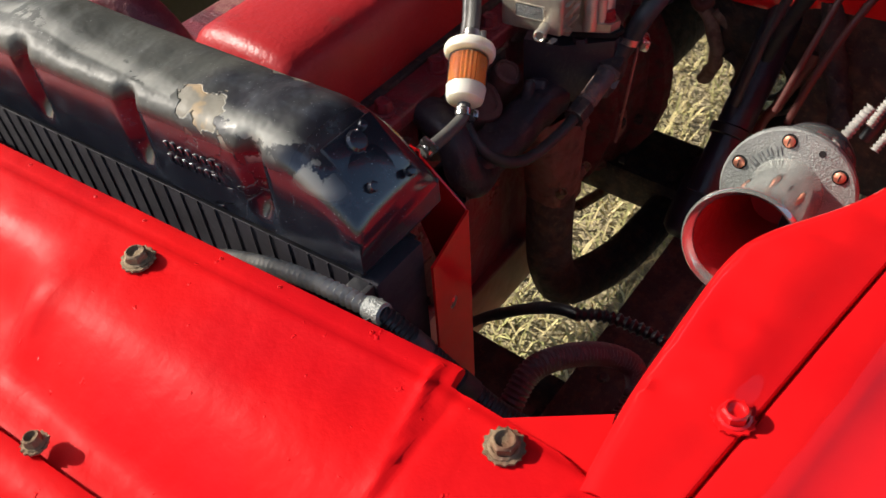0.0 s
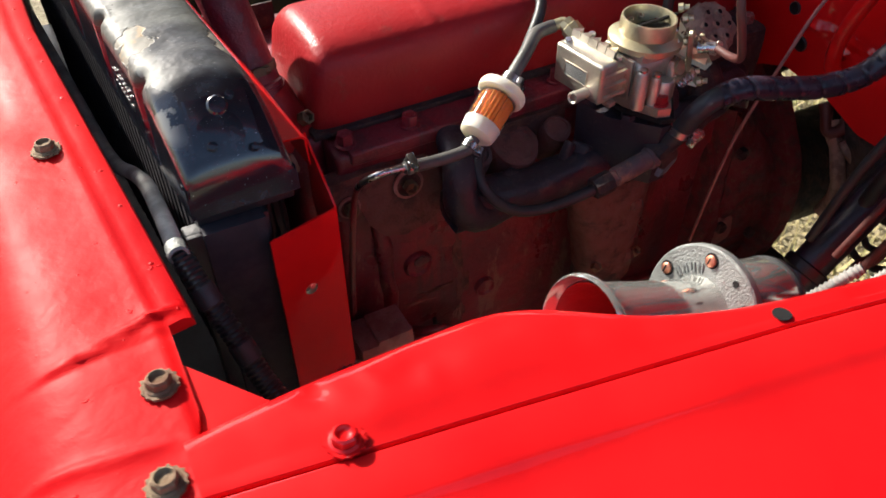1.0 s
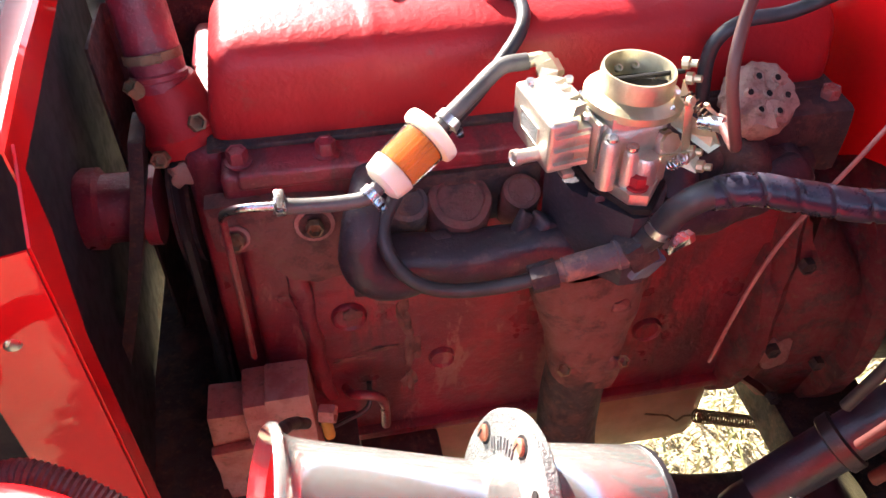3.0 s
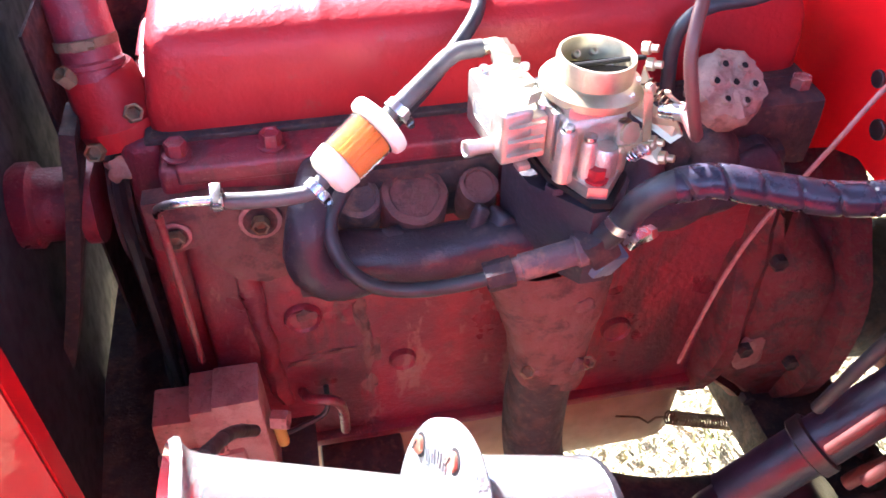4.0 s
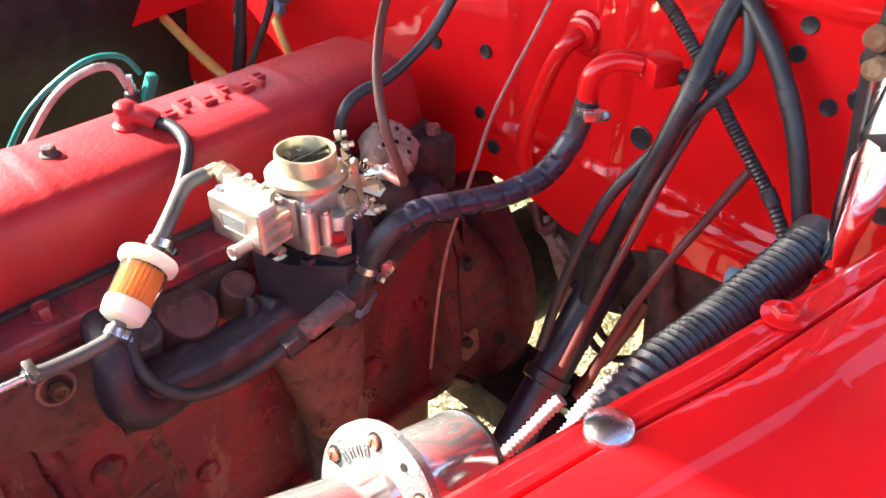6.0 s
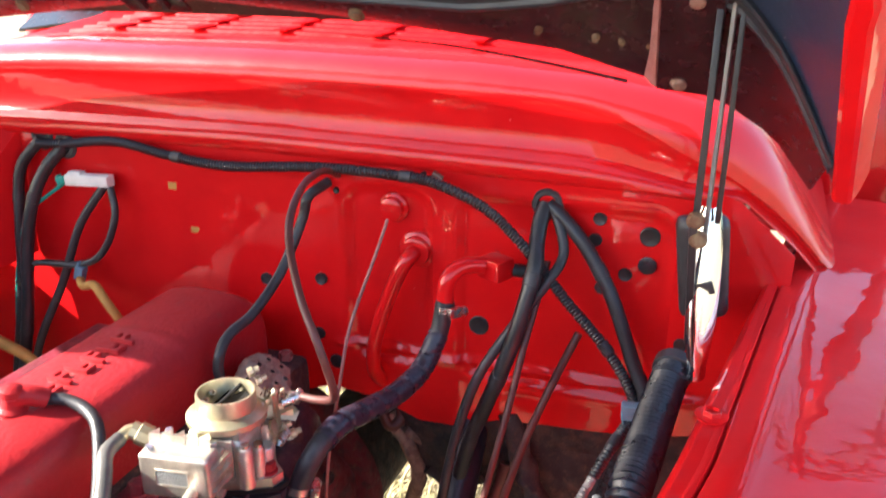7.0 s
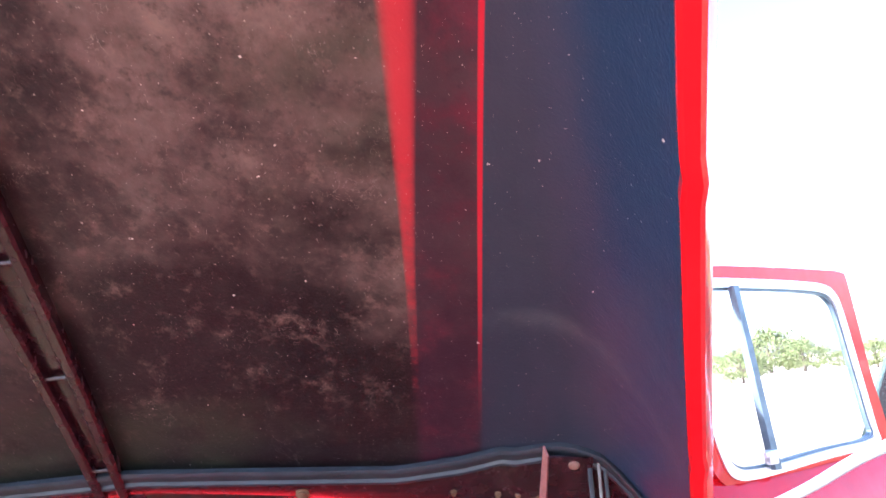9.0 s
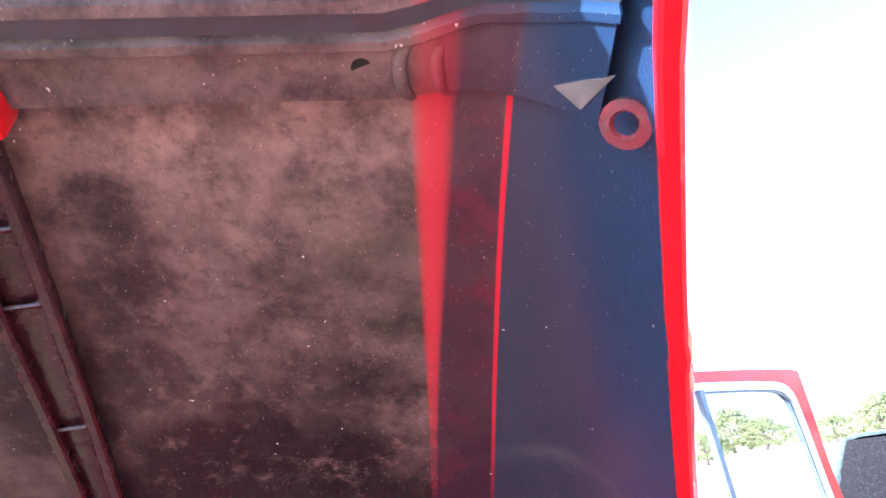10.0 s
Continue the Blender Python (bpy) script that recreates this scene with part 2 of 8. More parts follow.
WORN = paint_worn()
RED, DULL, GRIME = paint_red(), paint_dull(), grimy_red()
RUST = iron("rusty cast iron", (0.13, 0.10, 0.108), (0.33, 0.18, 0.14))
CRUST = iron("flaking brown-pink manifold iron", (0.17, 0.072, 0.066), (0.070, 0.036, 0.038))
SOOT = iron("greasy dark iron", (0.040, 0.032, 0.036), (0.105, 0.062, 0.052), 0.7)
LOG = oily_iron()
MAROON = iron("oily maroon casting", (0.17, 0.026, 0.036), (0.075, 0.034, 0.038))
TANRED = iron("dusty pink-tan casting", (0.40, 0.20, 0.185), (0.32, 0.13, 0.12))
BOLT = iron("rusty bolt steel", (0.22, 0.155, 0.090), (0.14, 0.058, 0.030))
TAN = iron("dusty tan castings", (0.36, 0.24, 0.19), (0.21, 0.12, 0.095))
RUBBER = plain("black rubber", (0.020, 0.020, 0.023), 0.42, grain=500, var=1.8)
HOSE = plain("dusty grey rubber hose", (0.115, 0.112, 0.105), 0.36, grain=500, var=0.6)
PLASTIC = plain("black plastic loom", (0.016, 0.017, 0.020), 0.34, var=1.6)
STEELBLUE = plain("blue-grey steel", (0.16, 0.22, 0.27), 0.35, 0.4, var=0.7)
TRIM = plain("polished alloy trim", (0.86, 0.87, 0.88), 0.28, 0.55, var=0.9)
DUSTY = plain("dusty grey plastic loom", (0.41, 0.40, 0.37), 0.5, var=0.55)
GLOSSY = plain("glossy black rubber", (0.010, 0.012, 0.019), 0.27, var=1.4)
BLACK = plain("satin black paint", (0.012, 0.012, 0.014), 0.36, var=1.9)
TANK = tank_paint()
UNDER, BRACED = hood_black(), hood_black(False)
CORE = plain("dark radiator fins", (0.012, 0.010, 0.015), 0.7, var=1.5)
PAN = plain("tan oil pan paint", (0.42, 0.27, 0.17), 0.5, var=0.8)
ZINC = plain("cast zinc alloy", (0.70, 0.65, 0.55), 0.36, 0.88, grain=420, depth=0.0004, var=0.7)
GOLD = plain("yellow-passivated steel", (0.68, 0.61, 0.40), 0.36, 0.82, var=0.7)
STEEL = plain("bright steel", (0.66, 0.66, 0.66), 0.25, 1.0, var=0.8)
HORN = plain("galvanised horn steel", (0.66, 0.67, 0.63), 0.11, 0.80, grain=60, depth=0.00005, var=0.90)
CAST = plain("grey cast zinc plate", (0.24, 0.25, 0.24), 0.5, 0.5, grain=520, depth=0.0009)
CHROME = plain("chrome", (0.85, 0.86, 0.88), 0.08, 1.0, var=0.95, depth=0.00005)
COPPER = plain("copper screw", (0.55, 0.22, 0.14), 0.4, 0.8)
GREEN = plain("green connector", (0.0, 0.26, 0.20), 0.4)
BLUEC = plain("grey-blue connector", (0.12, 0.20, 0.27), 0.45)
WHITE = plain("white plastic", (0.70, 0.70, 0.66), 0.4, var=0.85)
BROWN = plain("brown cable sheath", (0.10, 0.030, 0.025), 0.45)
YELLOW = plain("old yellow paint", (0.45, 0.24, 0.05), 0.6)
PAPER = plain("orange filter paper", (0.90, 0.26, 0.02), 0.7, var=0.85)
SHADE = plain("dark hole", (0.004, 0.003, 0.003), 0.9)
WRAP = plain("black spiral hose wrap", (0.022, 0.019, 0.030), 0.26, var=1.7)
TEXTG = plain("raised casting letters", (0.20, 0.21, 0.21), 0.5, 0.6)


def clear_plastic():
    m = Mat("translucent filter plastic", (0.97, 0.95, 0.88), 0.12)
    m.p.inputs["Transmission Weight"].default_value = 0.97
    m.p.inputs["IOR"].default_value = 1.12
    return m.bump(m.noise(90, 3, lo=0, hi=1), 0.0003).m


def window_glass():
    m = Mat("window glass", (0.95, 0.97, 0.97), 0.02)
    m.p.inputs["Transmission Weight"].default_value = 1.0
    m.p.inputs["IOR"].default_value = 1.05
    return m.bump(m.noise(3, 2, lo=0, hi=1), 0.0002).m




def milk_plastic():
    m = Mat("milky white plastic", (0.80, 0.77, 0.66), 0.3)
    m.p.inputs["Subsurface Weight"].default_value = 0.9
    m.p.inputs["Subsurface Radius"].default_value = (1.0, 0.9, 0.75)
    m.p.inputs["Subsurface Scale"].default_value = 0.02
    m.tint(m.times(m.noise(70, 4, lo=0.5, hi=0.75), 0.5), (0.80, 0.68, 0.48))
    return m.m


CLEAR, GLASS, MILK = clear_plastic(), window_glass(), milk_plastic()
for shader in (PAPER.node_tree.nodes["Principled BSDF"],):
    shader.inputs["Subsurface Weight"].default_value = 0.35
    shader.inputs["Subsurface Radius"].default_value = (1.0, 0.5, 0.15)
    shader.inputs["Subsurface Scale"].default_value = 0.02


# ---- mesh helpers ----
def thing(name, at, label, category, group="", kind=""):
    ob = new(name)
    ob.empty_display_size = 0.02
    ob.location = at
    return tagged(ob, label, category, group, kind)


def origin(ob):
    v = Vector((0, 0, 0))
    while ob is not None:
        v += ob.location
        ob = ob.parent
    return v


def part(name, bm, material, parent=None, label="", smooth=40):
    """Links a bmesh, built in world places, as one mesh object under parent."""
    mesh = bpy.data.meshes.new(name)
    bmesh.ops.recalc_face_normals(bm, faces=bm.faces)
    if parent is not None:
        bmesh.ops.translate(bm, verts=bm.verts, vec=-origin(parent))
    for f in bm.faces:
        f.smooth = True
    lim = radians(smooth)
    for e in bm.edges:
        e.smooth = not (len(e.link_faces) == 2 and e.calc_face_angle(0) > lim)
    bm.to_mesh(mesh)
    bm.free()
    mats = material if isinstance(material, (list, tuple)) else [material]
    for k in mats:
        mesh.materials.append(k)
    ob = new(name, mesh)
    ob.parent = parent
    if label:
        ob["label"] = label
    return ob


def solo(name, bm, material, label, category, group="", kind="", smooth=40):
    return tagged(part(name, bm, material, None, "", smooth), label, category, group, kind)


def frame_of(axis):
    """A turn that takes +z to axis."""
    return Vector(axis).normalized().to_track_quat("Z", "Y").to_matrix().to_4x4()


def put(bm, verts, at=(0, 0, 0), axis=None, turn=None):
    m = Matrix.Translation(at)
    if axis is not None:
        m = m @ frame_of(axis)
    if turn is not None:
        m = m @ turn
    bmesh.ops.transform(bm, matrix=m, verts=verts)


def box(bm, centre, size, bevel=0.002, turn=None, seg=2):
    got = bmesh.ops.create_cube(bm, size=1.0)["verts"]
    bmesh.ops.scale(bm, vec=size, verts=got)
    if bevel > 0:
        edges = list({e for v in got for e in v.link_edges})
        done = bmesh.ops.bevel(bm, geom=edges, offset=bevel, segments=seg, affect="EDGES", profile=0.6)
        got = list({v for f in done["faces"] for v in f.verts} | {v for v in got if v.is_valid})
    put(bm, got, centre, turn=turn)
    return got


def lathe(bm, profile, at, axis, n=28, closed=False):
    """Spins (radius, height) pairs round axis at a place."""
    rings = []
    for r, h in profile:
        if r < 1e-6:
            rings.append([bm.verts.new((0, 0, h))])
        else:
            rings.append([bm.verts.new((r * math.cos(2 * math.pi * k / n), r * math.sin(2 * math.pi * k / n), h)) for k in range(n)])
    pairs = list(zip(rings, rings[1:])) + ([(rings[-1], rings[0])] if closed else [])
    for a, b in pairs:
        for k in range(n):
            j = (k + 1) % n
            if len(a) == 1 and len(b) > 1:
                bm.faces.new((a[0], b[j], b[k]))
            elif len(b) == 1 and len(a) > 1:
                bm.faces.new((a[k], a[j], b[0]))
            elif len(a) > 1:
                bm.faces.new((a[k], a[j], b[j], b[k]))
    verts = [v for ring in rings for v in ring]
    put(bm, verts, at, axis)
    return verts


def curve(points, step=0.006):
    """A smooth line through points."""
    pts = [Vector(p) for p in points]
    if len(pts) == 2:
        n = max(2, int((pts[1] - pts[0]).length / step))
        return [pts[0].lerp(pts[1], k / n) for k in range(n + 1)]
    pts = [pts[0] * 2 - pts[1]] + pts + [pts[-1] * 2 - pts[-2]]
    out = []
    for a, b, c, d in zip(pts, pts[1:], pts[2:], pts[3:]):
        n = max(2, int((c - b).length / step))
        for k in range(n):
            u = k / n
            out.append(0.5 * (2 * b + (c - a) * u + (2 * a - 5 * b + 4 * c - d) * u * u + (3 * b - a - 3 * c + d) * u**3))
    return out + [pts[-2]]


def tube(bm, points, radius, n=10, step=0.008, ribs=0.0, depth=0.0, caps=True, taper=None):
    """A round tube along points; ribs: their pitch in metres, for corrugated hose."""
    line = curve(points, ribs / 4 if ribs else step)
    normal, rings = None, []
    for k, p in enumerate(line):
        d = (line[min(k + 1, len(line) - 1)] - line[max(k - 1, 0)]).normalized()
        if normal is None:
            normal = d.orthogonal().normalized()
        normal = (normal - d * normal.dot(d)).normalized()
        other = d.cross(normal)
        r = radius * (1 if taper is None else 1 + (taper - 1) * k / (len(line) - 1))
        if ribs:
            r -= depth * (0, 0.6, 1, 0.6)[k % 4]
        rings.append([bm.verts.new(p + (normal * math.cos(2 * math.pi * j / n) + other * math.sin(2 * math.pi * j / n)) * r) for j in range(n)])
    for a, b in zip(rings, rings[1:]):
        for j in range(n):
            bm.faces.new((a[j], a[(j + 1) % n], b[(j + 1) % n], b[j]))
    if caps:
        bm.faces.new(rings[0][::-1])
        bm.faces.new(rings[-1])
    return [v for ring in rings for v in ring]


def sheet(bm, rows, thick=0.0015, down=None):
    """A sheet through rows of points, given a thickness along its normals."""
    grid = [[bm.verts.new(p) for p in row] for row in rows]
    faces = [bm.faces.new((a[k], a[k + 1], b[k + 1], b[k])) for a, b in zip(grid, grid[1:]) for k in range(len(a) - 1)]
    if thick:
        bmesh.ops.recalc_face_normals(bm, faces=faces)
        bmesh.ops.solidify(bm, geom=faces, thickness=thick)
    return grid


def plate(bm, outline, thick, bevel=0.0006):
    """A flat plate from an outline of points in space."""
    vs = [bm.verts.new(p) for p in outline]
    f = bm.faces.new(vs)
    f.normal_update()
    move = f.normal * -thick
    out = bmesh.ops.extrude_face_region(bm, geom=[f])
    more = [v for v in out["geom"] if isinstance(v, bmesh.types.BMVert)]
    bmesh.ops.translate(bm, verts=more, vec=move)
    return vs + more


def coil(bm, a, b, radius, wire, turns, n=6):
    a, b = Vector(a), Vector(b)
    d = (b - a).normalized()
    u = d.orthogonal().normalized()
    v = d.cross(u)
    k = int(turns * 10)
    pts = [a.lerp(b, i / k) + (u * math.cos(2 * math.pi * i / 10) + v * math.sin(2 * math.pi * i / 10)) * radius for i in range(k + 1)]
    tube(bm, pts, wire, n, step=1.0)


def hexhead(bm, at, axis, flat=0.0127, high=0.0065, cup=0.6):
    r = flat / math.sqrt(3)
    verts = lathe(bm, [(0, high * cup), (r * 0.62, high * cup), (r * 0.70, high), (r * 0.93, high), (r, high * 0.85), (r, 0), (0, 0)], at, axis, 6)
    return verts


def dished_head(bm, at, flat=0.0127, high=0.0065):
    """A hex head whose top is a shallow round dish with a round rim."""
    r = flat / math.sqrt(3)
    lathe(bm, [(r * 0.86, high * 0.90), (r, high * 0.76), (r, 0), (0, 0)], at, (0.05, 0.03, 1), 6)
    lathe(bm, [(0, high * 0.62), (r * 0.48, high * 0.64), (r * 0.62, high * 0.78), (r * 0.68, high), (r * 0.78, high), (r * 0.88, high * 0.86)], at, (0.05, 0.03, 1), 20)


def wobble(bm, verts, size, amount, seed=0.0):
    for v in verts:
        v.co += noise.noise_vector(v.co / size + Vector((seed, seed, seed))) * amount


def blank():
    return bmesh.new()


# ---- ground and distance ----
def ground():
    bm = blank()
    n = 60
    edge = [0] + [1.2 * 1.16**k - 1.2 for k in range(1, n)]
    axis = [-v for v in reversed(edge[1:])] + edge
    rows = []
    for x in axis:
        rows.append([(x + 1, y + 0.6, 0.012 * noise.noise(Vector((x * 2, y * 2, 0)))) for y in axis])
    sheet(bm, rows, 0)
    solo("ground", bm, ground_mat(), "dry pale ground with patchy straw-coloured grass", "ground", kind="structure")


def grass():
    bm = blank()
    rng = random.Random(4)
    for _ in range(15000):
        x, y = rng.uniform(0.5, 3.4), rng.uniform(-0.1, 2.0)
        h, w = rng.uniform(0.02, 0.07), rng.uniform(0.0015, 0.003)
        a, lean = rng.uniform(0, 6.28), rng.uniform(0.4, 1.6)
        d = Vector((math.cos(a), math.sin(a), 0))
        s = Vector((-d.y, d.x, 0)) * w
        p = Vector((x, y, 0.0))
        q = p + d * h * lean * 0.5 + Vector((0, 0, h * 0.7))
        e = p + d * h * lean * 1.2 + Vector((0, 0, h * rng.uniform(0.5, 0.95)))
        v = [bm.verts.new(c) for c in (p - s, p + s, q + s, q - s, e)]
        bm.faces.new(v[:4])
        bm.faces.new((v[3], v[2], v[4]))
    solo("grass", bm, grass_mat("dry grass blades", (0.62, 0.50, 0.26), (0.28, 0.30, 0.10)), "dry yellow-green grass on the ground beneath the truck", "grass", kind="stuff")


def bush(at, r, seed, label):
    rng = random.Random(seed)
    base = thing("tree", at, label, "tree", "scrub trees at the edge of the field")
    bm = blank()
    tube(bm, [at, (at[0] + 0.1, at[1], at[2] + r * 0.5), (at[0], at[1] + 0.2, at[2] + r * 0.9)], r * 0.06, 7, 0.5, taper=0.4)
    for k in range(4):
        a = k * 1.6 + rng.random()
        tube(bm, [(at[0], at[1], at[2] + r * 0.4), (at[0] + math.cos(a) * r * 0.5, at[1] + math.sin(a) * r * 0.5, at[2] + r * rng.uniform(0.8, 1.1))], r * 0.025, 5, 0.5, taper=0.4)
    part("trunk", bm, BARK, base)
    bm = blank()
    for _ in range(5200):
        a, b = rng.uniform(0, 6.28), rng.uniform(-1.1, 1.5)
        rad = r * (0.55 + 0.45 * rng.random() ** 0.5) * (0.75 + 0.4 * noise.noise(Vector((a * 1.3, b * 1.7, seed))))
        c = Vector((at[0] + rad * math.cos(a) * math.cos(b) * 1.15, at[1] + rad * math.sin(a) * math.cos(b) * 1.15, at[2] + r * 0.62 + rad * 0.72 * math.sin(b)))
        if c.z < at[2] + 0.02:
            continue
        s = r * rng.uniform(0.014, 0.034)
        m = Euler((rng.uniform(0, 6), rng.uniform(0, 6), rng.uniform(0, 6))).to_matrix()
        v = [bm.verts.new(c + m @ Vector(q) * s) for q in ((-1, -0.5, 0), (0.2, -0.8, 0.2), (1, 0, -0.1), (0.3, 0.8, 0.2), (-0.7, 0.6, 0))]
        bm.faces.new(v)
    part("crown", bm, LEAF, base)


def leaf_mat():
    m = Mat("scrub foliage", (0.11, 0.145, 0.045), 0.8)
    rnd = m.t.nodes.new("ShaderNodeNewGeometry").outputs["Random Per Island"]
    return m.tint(rnd, (0.20, 0.22, 0.085)).m


LEAF, BARK = leaf_mat(), plain("grey bark", (0.16, 0.12, 0.09), 0.9)
ground()
grass()
rng = random.Random(12)
for k in range(26):
    dist, turn = rng.uniform(78, 125), -0.62 + k * 0.034 + rng.uniform(-0.01, 0.01)
    bush((dist * math.cos(turn), dist * math.sin(turn), -0.2), rng.uniform(1.5, 3.6), 40 + k, "low pale-green scrub tree beyond the bare field")
for d, turn, r in ((54, -0.272, 1.8), (52, -0.47, 2.6), (50, -0.545, 3.1)):
    bush((d * math.cos(turn), d * math.sin(turn), -0.1), r, int(d), "rounded green tree standing out before the tree line")


# ---- front sheet metal ----
def y_inner(x):
    pts = ((0.29, 0.132), (0.36, 0.138), (0.433, 0.137), (0.47, 0.136), (0.496, 0.129), (0.53, 0.106), (0.556, 0.089), (0.598, 0.072), (0.645, 0.060), (0.732, 0.044), (0.80, 0.030), (1.10, -0.022), (1.5, -0.09))
    return float(np.interp(x, *zip(*pts)))


def y_seam(x):
    return float(np.interp(x, (0.28, 0.323, 0.455, 0.615, 0.715, 0.80, 1.18, 1.5), (0.095, 0.089, 0.069, 0.043, 0.024, 0.004, -0.053, -0.11)))


def smooth_in(x):
    return sum(y_inner(x + d) for d in (-0.014, -0.007, 0, 0.007, 0.014)) / 5


def fender():
    base = thing("fender", (0.7, -0.2, 0.6), "glossy red painted steel front fender of an old truck", "fender")
    xs = sorted([0.3 + 0.008 * k for k in range(int(1.25 / 0.008))] + [0.304 + 0.008 * k for k in range(60)])
    rng = random.Random(21)
    dings = [(rng.uniform(0.36, 0.76), rng.uniform(0.2, 0.85), rng.uniform(0.006, 0.013), rng.choice((-0.0014, -0.0010, 0.0012))) for _ in range(16)]

    def dents(x, y):
        d = -0.0024 * math.exp(-(((x - 0.365) / 0.007) ** 2 + ((y - 0.128) / 0.006) ** 2))
        d += 0.0012 * math.exp(-((((x - 0.398) + 0.55 * (y - 0.12)) / 0.0045) ** 2)) * min(1, max(0, (y - 0.105) / 0.01))
        d += -0.0010 * math.exp(-(((x - 0.470) / 0.010) ** 2 + ((y - 0.118) / 0.005) ** 2))
        d += -0.0014 * math.exp(-(((x - 0.412) / 0.012) ** 2 + ((y - 0.112) / 0.008) ** 2))
        d += 0.0015 * math.exp(-(((x - 0.425) / 0.006) ** 2 + ((y - 0.108) / 0.008) ** 2))
        for cx, f, r, a in dings:
            cy = y_seam(cx) + f * (y_inner(cx) - y_seam(cx))
            d += a * math.exp(-(((x - cx) ** 2 + (y - cy) ** 2) / r**2))
        return d + 0.0014 * noise.noise(Vector((x * 18, y * 18, 3)))

    rows = []
    for x in xs:
        a, s = smooth_in(x), y_seam(x)
        bulge = 0.005 * math.exp(-(((x - 0.45) / 0.08) ** 2))
        z0 = 1.081 + 0.004 * min(1, max(0, (x - 0.35) / 0.3))
        row = [(x, a + 0.001, z0 - 0.030), (x, a + 0.001, z0 - 0.012), (x, a - 0.001, z0 - 0.005), (x, a - 0.006, z0 - 0.0005)]
        for k in range(1, 9):
            y = a - 0.006 + (s + 0.006 - a + 0.006) * k / 9
            row.append((x, y, z0 + bulge * math.sin(math.pi * k / 9) + dents(x, y)))
        row += [(x, s + 0.006, z0 + 0.0006), (x, s + 0.0022, z0 + 0.0002), (x, s + 0.0012, z0 - 0.0012), (x, s + 0.0008, z0 - 0.006), (x, s - 0.0030, z0 - 0.0062)]
        rows.append(row)
    bm = blank()
    sheet(bm, rows, 0.0014)
    part("inner_flange", bm, RED, base)
    rows = []
    for x in xs:
        s = y_seam(x)
        z0 = 1.083 + 0.004 * min(1, max(0, (x - 0.35) / 0.3))
        row = [(x, s - 0.0006, z0 - 0.007), (x, s - 0.0008, z0 - 0.003), (x, s - 0.0016, z0 - 0.0012), (x, s - 0.0035, z0 - 0.0006), (x, s - 0.018, z0 - 0.0002), (x, s - 0.028, z0 - 0.0006), (x, s - 0.031, z0 - 0.0016)]
        for dy, dz in ((0.036, -0.0032), (0.05, -0.004), (0.09, -0.005), (0.13, -0.007), (0.17, -0.014), (0.21, -0.028), (0.25, -0.052), (0.29, -0.095), (0.315, -0.15), (0.328, -0.22), (0.333, -0.32), (0.334, -0.45)):
            row.append((x, s - dy, z0 + dz + 0.001 * noise.noise(Vector((x * 6, dy * 8, 9)))))
        rows.append(row)
    bm = blank()
    sheet(bm, rows, 0.0016)
    part("outer_panel", bm, RED, base)
    bm = blank()
    sheet(bm, [[(x, smooth_in(x) - 0.012, z) for z in (1.055, 1.03, 0.98, 0.90, 0.80, 0.70)] for x in [0.46 + 0.03 * k for k in range(23)]], 0.0014)
    part("inner_apron", bm, RED, base)
    return base


